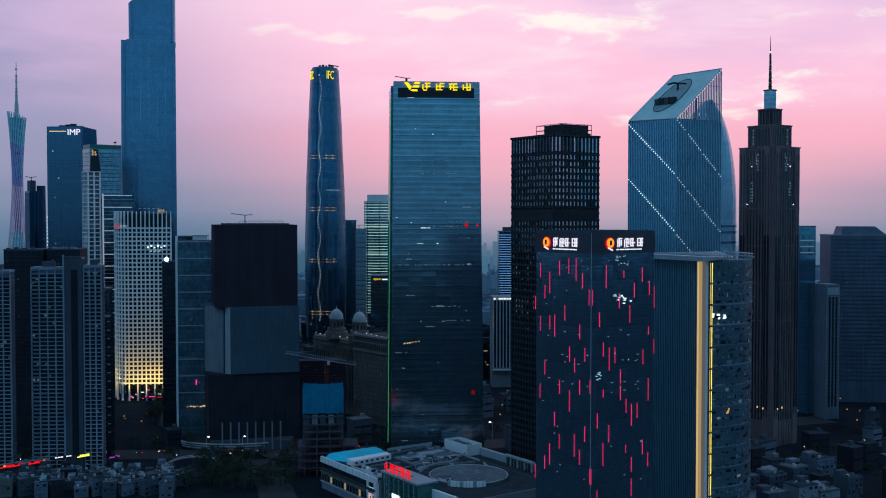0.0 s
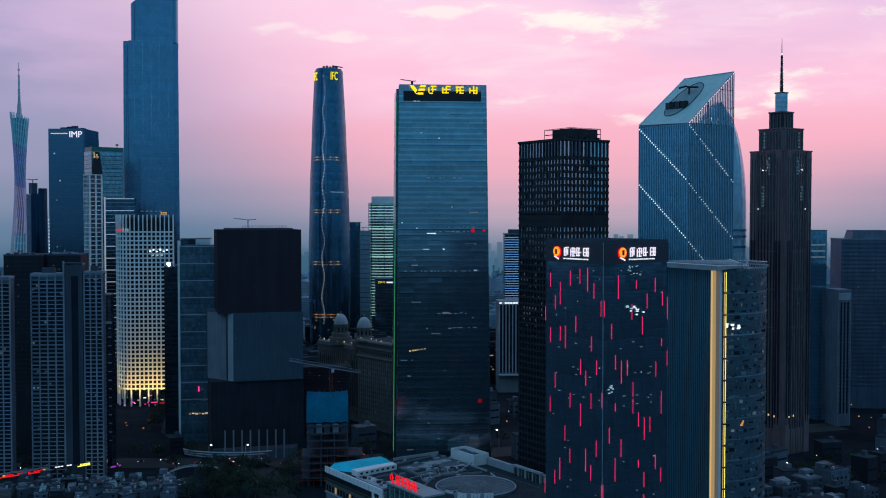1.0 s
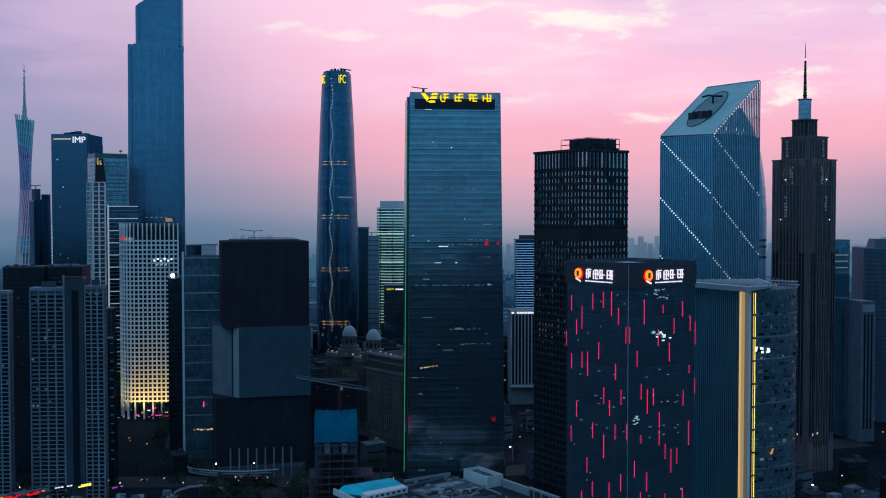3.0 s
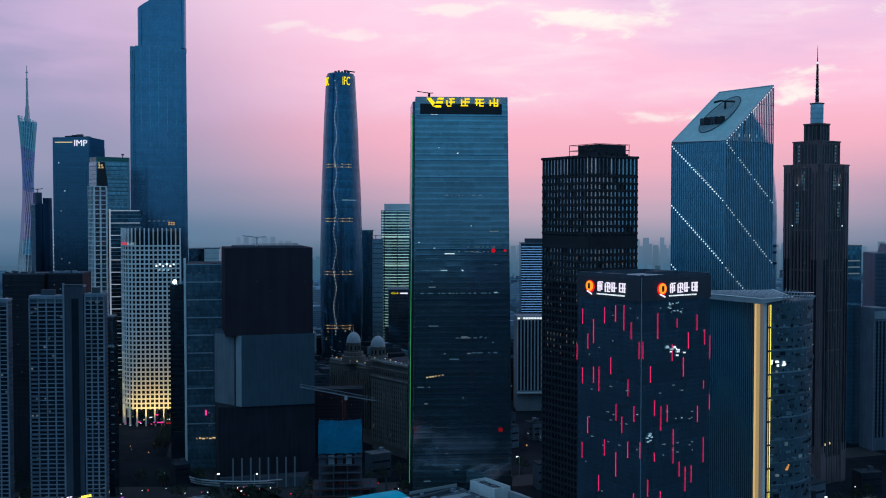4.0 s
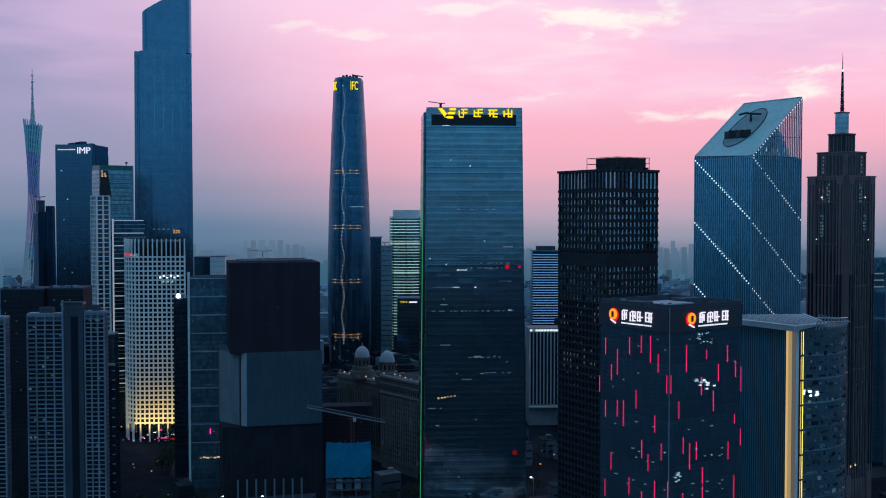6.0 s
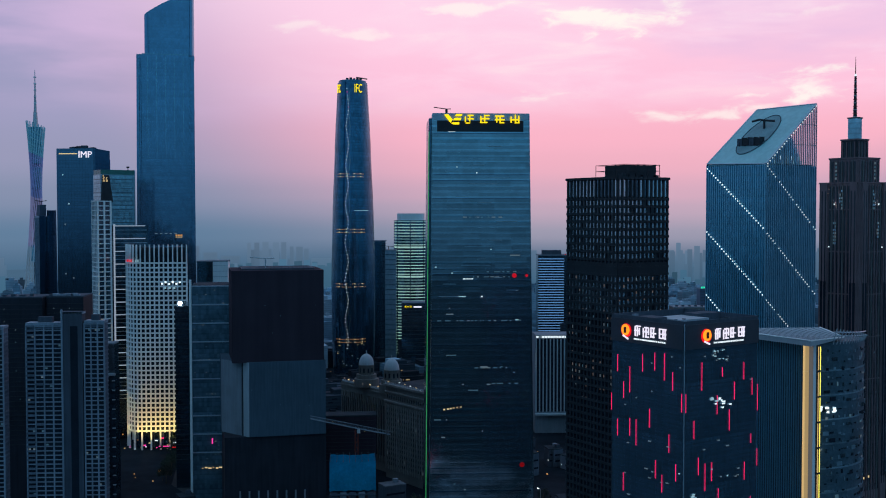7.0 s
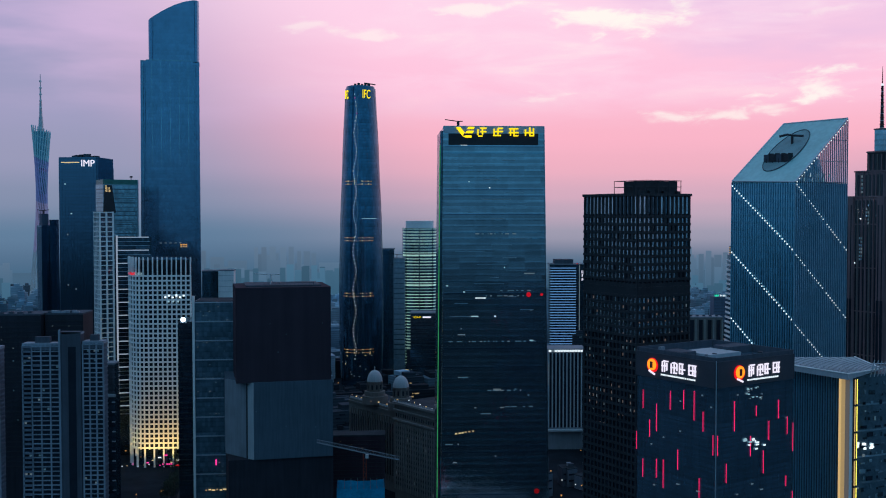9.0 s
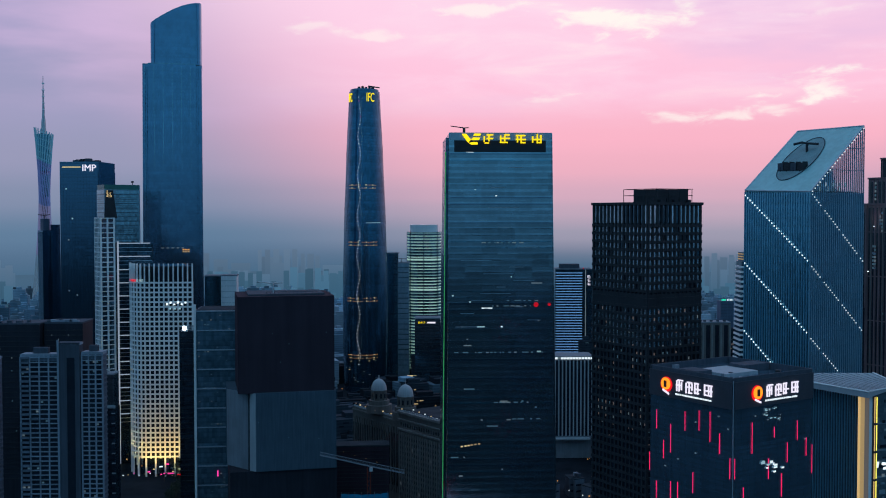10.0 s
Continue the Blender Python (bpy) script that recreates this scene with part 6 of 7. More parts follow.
# ---------- shopping centre ----------
def mall():
    t = thing("shopping_centre", -5.2, 660.4, 0, 33, "low shopping centre with flat grey roofs and blue sheet roof", "shopping centre")
    R = 29.5
    rng = random.Random(12)
    part("body", prism([(0, 41), (18, 41), (18, -34), (93, -34), (93, 113), (52, 113), (50, 120), (0, 120)], GZ, R), CONC_MID, t)
    part("roof_deck", prism([(1, 42), (19, 42), (19, -33), (92, -33), (92, 112), (51, 112), (49, 119), (1, 119)], R, R + 0.3), TERRACE, t)
    part("east_wing", prism(rect(93, -34, 117, 113), GZ, 25), CONC_DARK, t)
    part("terrace", prism(rect(93.4, -33, 114, 112), 25, 25.3), TERRACE, t, label="sunken dark roof terrace")
    # street front: white parapet, dark glazing, pale sill bands
    front = box("white_parapet", (1.0, 80, 4.2), WHITE, t, (-0.2, 80.5, R - 2.2), label="wide white parapet band")
    for k in range(16):
        under(box("panel_joint", (0.06, 0.12, 4.0), CONC_MID, t, (-0.74, 43 + 5 * k, R - 2.1)), front)
    box("window_strip", (0.4, 78, 4.6), WINDOW, t, (-0.2, 80.5, R - 7.4))
    box("planter_band", (1.6, 78, 1.6), LEAF, t, (-0.7, 80.5, R - 7.6), label="dark hedge along the window ledge")
    box("sill_band", (1.2, 79, 1.6), STONE_WARM, t, (-0.4, 80.5, R - 9.4), label="beige ledge below the windows")
    for k in range(19):
        box("window", (0.4, 2.9, 4.2), WINDOW if k % 5 else LIT_AMBER, t, (-0.15, 43 + 4.1 * k, R - 15))
        box("front_pier", (0.7, 0.7, 6.0), STONE_WARM, t, (-0.35, 45 + 4.1 * k, R - 15.6))
    box("sill_band", (1.2, 79, 1.0), CONC_PALE, t, (-0.4, 80.5, R - 16.4))
    box("corner_pier", (2.2, 3.4, 20), WHITE, t, (0, 42.2, GZ))
    box("corner_pier", (2.2, 2.2, 20), WHITE, t, (0, 52, GZ))
    box("poster", (0.3, 7.4, 9), LIT_COOL, t, (-0.6, 47.2, GZ + 7), label="lit blue and white poster")
    for k in range(5):
        box("poster_figure", (0.2, 1.1, rng.uniform(2, 5)), (WINDOW, LIT_AMBER, SIGN_PINK, WINDOW, LIT_WARM)[k], t, (-0.8, 44.6 + 1.3 * k, GZ + 7.4 + k % 3))
    box("shop_light", (0.3, 7.4, 3), LIT_WARM, t, (-0.6, 47.2, GZ + 2.6))
    # blue sheet roof with standing seams, white roof houses
    bm = prism([(1.5, 112), (10, 97.5), (47, 101.5), (49, 119), (1.5, 119)], R + 0.3, R + 3.6, [(6, 116), (13, 107), (44, 110), (44, 118), (6, 118)])
    blue = part("blue_roof", bm, ROOF_BLUE, t, label="bright blue sheet metal roof")
    for k in range(13):
        x = 12 + 2.6 * k
        under(part("roof_seam", tube([(x, 98 + 0.1 * (x - 10), R + 0.5), (x * 0.9 + 3, 108.4 + 0.1 * (x - 13), R + 3.65)], 0.09, 4), ROOF_BLUE, t), blue)
    house = part("roof_house", prism([(6, 84), (40, 88), (41, 96), (6, 93)], R + 0.3, R + 4.2), WHITE, t, label="long white rooftop house")
    for k in range(7):
        under(box("window", (2.0, 0.2, 1.3), WINDOW, t, (9 + 4.6 * k, 84.25 + 0.54 * k, R + 1.8), 6.7), house)
    part("white_terrace", prism([(3, 46), (13, 46), (13, 82), (3, 82)], R + 0.3, R + 1.3), CONC_PALE, t, label="pale flat roof strip")
    for k in range(9):
        box("roof_unit", (rng.uniform(1.2, 3), rng.uniform(1.2, 3), rng.uniform(0.8, 1.8)), rng.choice((WHITE, CONC_MID, METAL_DARK)), t, (rng.uniform(4, 12), 48 + 3.8 * k, R + 1.3), rng.uniform(0, 20))
    # open white roof box at the back
    for x, y, w, d in ((102.4, 95, 0.8, 30), (115.6, 95, 0.8, 30), (109, 80.4, 12.4, 0.8), (109, 109.6, 12.4, 0.8)):
        box("box_wall", (w, d, 8.6), WHITE, t, (x, y, 25), label="white rooftop enclosure wall")
    box("box_floor", (12.2, 28.2, 5.6), CONC_DARK, t, (109, 95, 25.2))
    for k in range(4):
        box("roof_unit", (4, 4, 1.8), CONC_MID, t, (107 + 3 * (k % 2), 85 + 6.5 * k, 30.8))
    # pale rear wall and pergola columns
    part("rear_wall", prism([(113.6, -20), (116.4, -20), (116.4, 79.5), (113.6, 79.5)], 25, 30.6), CONC_PALE, t, label="pale rear roof wall")
    box("pergola_beam", (2.6, 32, 1.4), CONC_PALE, t, (111.2, 28, 31.6))
    for k in range(8):
        box("pergola_column", (1.3, 1.3, 6.4), STONE_WARM if k % 2 else CONC_PALE, t, (111.2, 14 + 4 * k, 25.2))
        box("pergola_glass", (0.2, 2.6, 5.4), GREEN_GLASS, t, (112.4, 16 + 4 * k, 25.4))
    box("rear_parapet", (40, 0.9, 2.2), CONC_PALE, t, (72, 112.6, R))
    # rotunda with a pale panelled rim towards the street
    cx, cy, rr_ = 56, 14, 26.5
    ring = lambda r, z: [(cx + r * math.cos(2 * math.pi * k / 48), cy + r * math.sin(2 * math.pi * k / 48), z) for k in range(48)]
    rot = part("rotunda", loft([ring(rr_, R), ring(rr_, R + 2.2), ring(rr_ - 1.2, R + 2.25), ring(12, R + 3.6), ring(2, R + 4.2)]), ROOF_GREY, t, label="round grey roof of the atrium")
    under(part("rotunda_rim", tube(ring(rr_, R + 2.4) + ring(rr_, R + 2.4)[:1], 0.45, 4), CONC_PALE, t), rot)
    for k in range(28):
        q = 2 * math.pi * k / 28
        under(part("roof_seam", tube([(cx + 25 * math.cos(q), cy + 25 * math.sin(q), R + 2.35), (cx + 5 * math.cos(q), cy + 5 * math.sin(q), R + 4.05)], 0.13, 4), CONC_MID if k % 3 else CONC_PALE, t), rot)
    for k in range(12):
        q = math.radians(206 + 4.6 * k)
        under(box("rim_panel", (1.9, 0.4, 4.6), WHITE if k % 4 else CONC_PALE, t, (cx + 27.2 * math.cos(q), cy + 27.2 * math.sin(q), R - 0.4), math.degrees(q) + 90), rot)
    hut = box("roof_hut", (6.2, 5.4, 4.2), WHITE, t, (33.5, 9.5, R + 0.3), 8, "small white rooftop hut")
    under(box("hut_window", (2.4, 0.3, 2.0), WINDOW, t, (33.9, 6.7, R + 1.6), 8), hut)
    under(box("hut_roof", (7.0, 6.2, 0.4), CONC_DARK, t, (33.5, 9.5, R + 4.5), 8), hut)
    # patched felt, kerbs and machines on the deck
    part("roof_slab", prism([(42, 60), (68, 58), (90, 73), (90, 100), (43, 91)], R + 0.3, R + 0.8), ROOF_GREY, t, label="patched grey roof slab")
    for k in range(26):
        x, y = rng.uniform(46, 86), rng.uniform(62, 92)
        box("roof_patch", (rng.uniform(3, 13), rng.uniform(2, 8), 0.1 + 0.01 * k), rng.choice((ROOF_GREY, CONC_MID, TERRACE, CONC_PALE)), t, (x, y, R + 0.78), rng.uniform(-14, 14))
    for x, y, ln, q in ((30, 64, 34, 86), (60, 56, 40, 8), (80, 62, 34, 34), (24, 76, 16, 2), (66, 104, 46, 10), (90, 62, 30, 88), (44, 76, 30, 84), (70, 50, 30, -20), (38, 44, 26, 40), (20.3, 7, 13, 91), (84, 30, 20, 70)):
        box("roof_kerb", (ln, 0.7, 1.2), rng.choice((CONC_PALE, CONC_MID)), t, (x, y, R + 0.3), q)
    part("white_wall", prism([(14.6, -3), (16.4, -3), (17.6, -28), (15.8, -28)], GZ, R + 1.8), WHITE, t)
    for k in range(40):
        x, y = rng.uniform(16, 90), rng.uniform(42, 106)
        if x < 42 and y > 80:
            continue
        box("roof_unit", (rng.uniform(1, 4.5), rng.uniform(1, 4), rng.uniform(0.6, 2.4)), rng.choice((ROOF_GREY, CONC_MID, METAL_PALE, METAL_DARK, CONC_PALE)), t, (x, y, R + 0.3), rng.choice((0, 0, 12, 30)))
    for k in range(6):
        part("roof_pipe", tube([(28 + 9 * k, 46 + 3 * k, R + 0.9), (34 + 9 * k, 60 + 2 * k, R + 0.9), (44 + 8 * k, 62 + 2 * k, R + 0.9)], 0.25, 5), METAL_PALE, t)
    # sign tower
    st = box("sign_tower", (15, 44, 27), GREEN_GLASS, t, (11.3, 19.3, GZ), label="green glass entrance tower")
    under(box("tower_cap", (16, 45.4, 1.2), CONC_PALE, t, (11.3, 19.3, GZ + 27)), st)
    for k in range(15):
        under(box("tower_rib", (0.5, 0.5, 26), METAL_PALE if k % 2 else GLASS_TEAL, t, (3.7, -1.5 + 3.0 * k, GZ)), st)
    for k in range(6):
        under(box("tower_band", (0.3, 44, 0.5), GLASS_TEAL, t, (3.75, 19.3, GZ + 4 + 4 * k)), st)
    for k in range(5):
        glyph(t, "L", 38 - 6.7 * k, GZ + 28.6, 6.2, SIGN_RED, 500 + k, -4.0, thick=0.15, board=st, wide=0.88)
    under(box("sign_frame", (0.3, 34, 0.4), METAL_DARK, t, (5.2, 21.5, GZ + 31)), st)
    box("bright_sign", (0.4, 9, 2.8), LED_WHITE, t, (3.4, 23, GZ + 13), label="white glowing shop sign")


mall()

# ---------- roads, trees, low houses ----------
def road(name, pts, w, label):
    bm = bmesh.new()
    L_, R_ = [], []
    for k, p in enumerate(pts):
        q0, q1 = Vector(pts[max(k - 1, 0)]), Vector(pts[min(k + 1, len(pts) - 1)])
        d = (q1 - q0).normalized()
        n = Vector((-d.y, d.x))
        L_.append(bm.verts.new((p[0] + n.x * w / 2, p[1] + n.y * w / 2, 0)))
        R_.append(bm.verts.new((p[0] - n.x * w / 2, p[1] - n.y * w / 2, 0)))
    for k in range(len(pts) - 1):
        bm.faces.new((R_[k], R_[k + 1], L_[k + 1], L_[k]))
    ob = part(name, bm, ASPHALT, None, (0, 0, GZ + 0.06))
    tagged(ob, label, "road", kind="structure")
    return ob


avenue = [(-700, 800), (-420, 842), (-250, 872), (-120, 872), (-60, 880), (60, 905), (400, 1010)]
cross = [(-270, 1400), (-262, 1150), (-235, 1000), (-170, 900), (-120, 830), (-100, 740), (-60, 600), (-20, 480)]
road("road", avenue, 34, "dark asphalt avenue crossing the city")
road("road", cross, 26, "dark asphalt street running between the towers")
rr = random.Random(44)


def along(pts, f):
    seg = [math.dist(a, b) for a, b in zip(pts, pts[1:])]
    d = f * sum(seg)
    for a, b, s in zip(pts, pts[1:], seg):
        if d <= s:
            u = d / s
            return a[0] + (b[0] - a[0]) * u, a[1] + (b[1] - a[1]) * u, math.atan2(b[1] - a[1], b[0] - a[0])
        d -= s
    return (*pts[-1], 0)


def car_model():
    t = thing("car", 0, 0, 0, 0, "parked dark car on the avenue", "car", "cars on the roads")
    bm = prism(rect(-2.2, -0.9, 2.2, 0.9), 0.35, 0.95, rect(-2.1, -0.85, 2.1, 0.85))
    part("body", bm, METAL_DARK, t)
    part("cabin", prism(rect(-1.4, -0.8, 1.1, 0.8), 0.95, 1.5, rect(-1.0, -0.65, 0.6, 0.65)), GLASS_DARK, t)
    for x in (-1.35, 1.35):
        for y in (-0.85, 0.85):
            bm = bmesh.new()
            bmesh.ops.create_cone(bm, segments=10, radius1=0.34, radius2=0.34, depth=0.25, cap_ends=True)
            w = part("wheel", bm, METAL_DARK, t)
            w.matrix_basis = pose(x, y, 0.34, 90, 0, 0)
    for y in (-0.6, 0.6):
        box("headlight", (0.5, 0.5, 0.35), HEADLIGHT, t, (2.2, y, 0.55))
        box("taillight", (0.4, 0.5, 0.35), TAILLIGHT, t, (-2.2, y, 0.6))
    return t


first = car_model()
spots = []
for pts, w, lo, hi, n in ((avenue, 34, 0.30, 0.62, 22), (cross, 26, 0.05, 0.62, 13)):
    for k in range(n):
        x, y, q = along(pts, lo + (hi - lo) * (k + rr.uniform(0, 0.8)) / n)
        lane = rr.choice((-1, 1)) * rr.uniform(3, w / 2 - 3)
        spots.append((x - lane * math.sin(q), y + lane * math.cos(q), math.degrees(q) + (180 if lane > 0 else 0)))
first.matrix_basis = pose(spots[0][0], spots[0][1], GZ + 0.08, 0, 0, spots[0][2])
for x, y, q in spots[1:]:
    copy_thing(first, pose(x, y, GZ + 0.08, 0, 0, q))


def street_lamp():
    t = thing("street_lamp", 0, 0, 0, 0, "tall street lamp with a bright white head", "street lamp", "street lamps")
    part("pole", tube([(0, 0, 0), (0, 0, 15)], 0.18), STEEL_PALE, t)
    part("arm", tube([(0, 0, 15), (1.6, 0, 15.6)], 0.12), STEEL_PALE, t)
    box("lamp_head", (1.2, 0.9, 0.5), LAMP, t, (1.9, 0, 15.2))
    return t


lamp0 = street_lamp()
lamp0.matrix_basis = pose(-176, 868, GZ)
for x, y in ((-146, 868), (-60, 838), (-53, 838), (88, 905), (96, 915), (-300, 868), (260, 800), (276, 795), (66, 925)):
    copy_thing(lamp0, pose(x, y, GZ, 0, 0, rr.uniform(0, 360)))

# footbridge: a pale curved ribbon over the street
t = thing("footbridge", 0, 0, 0, 0, "pale curved footbridge over the avenue", "footbridge")
arc = [(-175.5 + 19 * math.cos(q), 811 + 21 * math.sin(q), GZ + 6.2 + 0.8 * math.sin(q)) for q in [math.radians(178 - 9.6 * k) for k in range(17)]]
deck = part("deck", tube(arc, 0.6, 6), CONC_PALE, t)
under(part("railing", tube([(x, y - 0.9, z + 1.4) for x, y, z in arc], 0.14, 4), STEEL_PALE, t), deck)
for k in (3, 8, 13):
    x, y, z = arc[k]
    part("pier", tube([(x, y, GZ), (x, y, z)], 0.35), CONC_DARK, t)
# low ring wall and pavilion before the netted block
t = thing("plaza_wall", -168, 905, 0, 0, "low curved pale plaza wall with lit edge", "wall")
for j in range(3):
    ring = [(46 * math.cos(math.radians(q)) + 8, 24 * math.sin(math.radians(q)) - 2 * j + 4, GZ + 1.2 + 2.4 * j) for q in range(200, 345, 8)]
    part("wall_ring", tube(ring, 0.7, 4), CONC_PALE, t)
for k in range(12):
    q = math.radians(205 + 11 * k)
    box("wall_lamp", (1.6, 0.4, 0.6), LIT_DIM, t, (46 * math.cos(q) + 8, 24 * math.sin(q) + 3, GZ + 3))


def tree_model(seed, h, spread):
    rng = random.Random(seed)
    t = thing("tree", 0, 0, 0, 0, "dark leafy street tree beside the avenue", "tree", "street trees")
    bm = loft([[(r * math.cos(2 * math.pi * k / 7), r * math.sin(2 * math.pi * k / 7), z) for k in range(7)] for z, r in ((0, 0.35), (h * 0.3, 0.25), (h * 0.75, 0.08))])
    for k in range(5):
        q = rng.uniform(0, 6.3)
        tip = Vector((spread * 0.5 * math.cos(q), spread * 0.5 * math.sin(q), h * rng.uniform(0.55, 0.8)))
        foot = Vector((0, 0, h * 0.35))
        ends = []
        for p, r in ((foot, 0.12), (tip, 0.05)):
            ends.append([bm.verts.new(p + Vector((r * math.cos(2.1 * j), r * math.sin(2.1 * j), 0))) for j in range(3)])
        for j in range(3):
            bm.faces.new((ends[0][j], ends[0][(j + 1) % 3], ends[1][(j + 1) % 3], ends[1][j]))
    part("trunk", bm, BARK, t)
    verts, faces = [], []
    for k in range(420):
        q, e, r = rng.uniform(0, 6.283), math.asin(rng.uniform(-0.7, 1)), rng.uniform(0.45, 1) ** 0.6
        lump = 1 + 0.3 * math.sin(3 * q + seed) * math.cos(2.3 * e)
        c = Vector((spread * lump * r * math.cos(q) * math.cos(e), spread * lump * r * math.sin(q) * math.cos(e), h * 0.62 + h * 0.36 * r * lump * math.sin(e)))
        u = Vector((rng.gauss(0, 1), rng.gauss(0, 1), rng.gauss(0, 1))).normalized() * rng.uniform(0.35, 0.75)
        v = Vector((rng.gauss(0, 1), rng.gauss(0, 1), rng.gauss(0, 1))).cross(u).normalized() * rng.uniform(0.3, 0.6)
        n = len(verts)
        verts += [c - u, c + v * 0.6, c + u, c - v * 0.6]
        faces.append((n, n + 1, n + 2, n + 3))
    me = bpy.data.meshes.new("crown")
    me.from_pydata([tuple(v) for v in verts], [], faces)
    me.materials.append(LEAF)
    ob = new("crown", me)
    ob.parent = t
    return t


models = [tree_model(1, 11, 4.6), tree_model(2, 9, 4.2), tree_model(3, 13, 5.2)]
places = []
for k in range(215):
    z = rr.random()
    if k >= 170:
        x, y = rr.uniform(205, 360), rr.uniform(760, 900)
        if math.hypot(x - 300, y - 905) < 44 or math.hypot(x - 185, y - 725) < 66:
            continue
    elif z < 0.4:
        x, y = rr.uniform(-170, -70), rr.uniform(752, 842)
    elif z < 0.7:
        x, y, q = along(avenue, rr.uniform(0.3, 0.7))
        s = rr.choice((-1, 1)) * rr.uniform(19, 24)
        x, y = x - s * math.sin(q), y + s * math.cos(q)
    else:
        x, y, q = along(cross, rr.uniform(0.1, 0.55))
        s = rr.choice((-1, 1)) * rr.uniform(15, 22)
        x, y = x - s * math.sin(q), y + s * math.cos(q)
    if -100 < x < -40 and 788 < y < 830 or -86 < x < 120 and y < 830 or -190 < x < -95 and 872 < y < 965 or -240 < x < -140 and y > 925:
        continue
    places.append((x, y))
for k, (x, y) in enumerate(places):
    m = pose(x, y, GZ, 0, 0, rr.uniform(0, 360)) @ Matrix.Scale(rr.uniform(0.8, 1.35), 4)
    src = models[k % 3]
    if k < 3:
        src.matrix_basis = m
    else:
        made = copy_thing(src, Matrix())
        made.matrix_basis = m


def low_house(x, y, w, d, h, turn, mat):
    t = thing("low_house", x, y, GZ, turn, "old low-rise apartment house with cluttered flat roof", "house", "low-rise houses")
    # walls with storey ledges, box balconies and a rain pipe
    V, F = [], []
    def block(x0, y0, z0, x1, y1, z1):
        n = len(V)
        V.extend((px, py, pz) for pz in (z0, z1) for px, py in ((x0, y0), (x1, y0), (x1, y1), (x0, y1)))
        F.extend(tuple(n + i for i in f) for f in ((3, 2, 1, 0), (4, 5, 6, 7), (0, 1, 5, 4), (1, 2, 6, 5), (2, 3, 7, 6), (3, 0, 4, 7)))
    block(0, 0, 0, w, d, h)
    for j in range(1, max(2, int(h / 3.2))):
        z = j * h / max(2, int(h / 3.2))
        block(-0.25, -0.3, z - 0.12, w + 0.25, d * 0.98, z + 0.12)
        for k in range(rr.randint(1, 3)):
            u = rr.uniform(0.3, w - 3.2)
            block(u, -rr.uniform(0.7, 1.3), z + 0.13, u + rr.uniform(1.6, 2.9), 0.1, z + rr.uniform(0.9, 1.6))
    block(w * 0.48, -0.2, 0, w * 0.5, 0.1, h)
    me = bpy.data.meshes.new("wall")
    me.from_pydata(V, [], F)
    part("wall", me, mat, t)
    box("parapet", (w + 0.3, d + 0.3, 1.0), rr.choice((APT_MID, CONC_DARK, CONC_DARK)), t, (w / 2, d / 2, h - 0.2))
    box("roof", (w - 0.6, d - 0.6, 0.15), rr.choice((ROOF_GREY, TERRACE, TERRACE)), t, (w / 2, d / 2, h + 0.82))
    fl = max(2, int(h / 3.2))
    n = max(2, int(w / 3.6))
    for j in range(fl):
        for k in range(n):
            if rr.random() < 0.5:
                box("window", (rr.choice((1.1, 1.5, 2.2)), 0.2, rr.choice((1.2, 1.6))), LIT_DIM if rr.random() < 0.06 else WINDOW, t, ((k + 0.5) * w / n + rr.uniform(-0.4, 0.4), -0.05, 1.2 + j * h / fl))
    sx, sy = rr.uniform(0.3, 0.55) * w, rr.uniform(0.35, 0.6) * d
    box("upper_storey", (sx, sy, rr.uniform(2.4, 3.4)), rr.choice((mat, APT_MID, CONC_DARK)), t, (rr.choice((sx / 2 + 0.4, w - sx / 2 - 0.4)), d - sy / 2 - 0.4, h + 0.9))
    box("water_tank", (1.6, 1.6, 1.7), STEEL_PALE, t, (w * rr.uniform(0.2, 0.8), d * 0.25, h + 0.9))
    for k in range(7):
        box("roof_clutter", (rr.choice((0.7, 1.1, 1.8, 2.6)), rr.choice((0.6, 1.0, 1.7)), rr.choice((0.5, 0.9, 1.5))), rr.choice((CONC_MID, CONC_DARK, METAL_DARK, ROOF_GREY, STEEL_PALE, APT_MID)), t, (rr.uniform(1, w - 1), rr.uniform(0.8, d - 0.8), h + 0.9), rr.choice((0, 8, 45)))
    if rr.random() < 0.7:
        sw = w * rr.uniform(0.35, 0.6)
        x0, y0 = rr.uniform(0.3, w - sw - 0.3), d * rr.uniform(0.35, 0.5)
        bm = prism(rect(x0, y0, x0 + sw, d - 0.4), h + 0.9, 0, lambda px, py: h + 2.6 + 0.25 * (py - y0))
        part("roof_shed", bm, rr.choice((ROOF_GREY, CONC_MID, METAL_DARK, WELL)), t, label="sheet-roofed rooftop shed")


for i in range(17):
    for j in range(4):
        x = -345 + 12.5 * i + rr.uniform(-3, 3)
        y = 738 + 15.5 * j + rr.uniform(-3, 3)
        if x > -172 or y > 748 + 0.78 * (x + 334) and x < -222:
            continue
        low_house(x, y, rr.uniform(8, 12), rr.uniform(8, 11), rr.uniform(6, 14) - 1.2 * j, rr.choice((6, 10, 14, 40)) + rr.uniform(-5, 5), rr.choice((CONC_DARK, CONC_DARK, APT_MID, BLACK_WALL, APT_MID, STONE_WARM)))
for i in range(5):
    for j in range(2):
        low_house(200 + 21 * i + rr.uniform(-2, 2), 640 + 52 * j + 9 * i, rr.uniform(14, 18), rr.uniform(11, 15), rr.uniform(18, 26), 28 + rr.uniform(-5, 5), rr.choice((CONC_MID, APT_MID, CONC_DARK, CONC_DARK)))
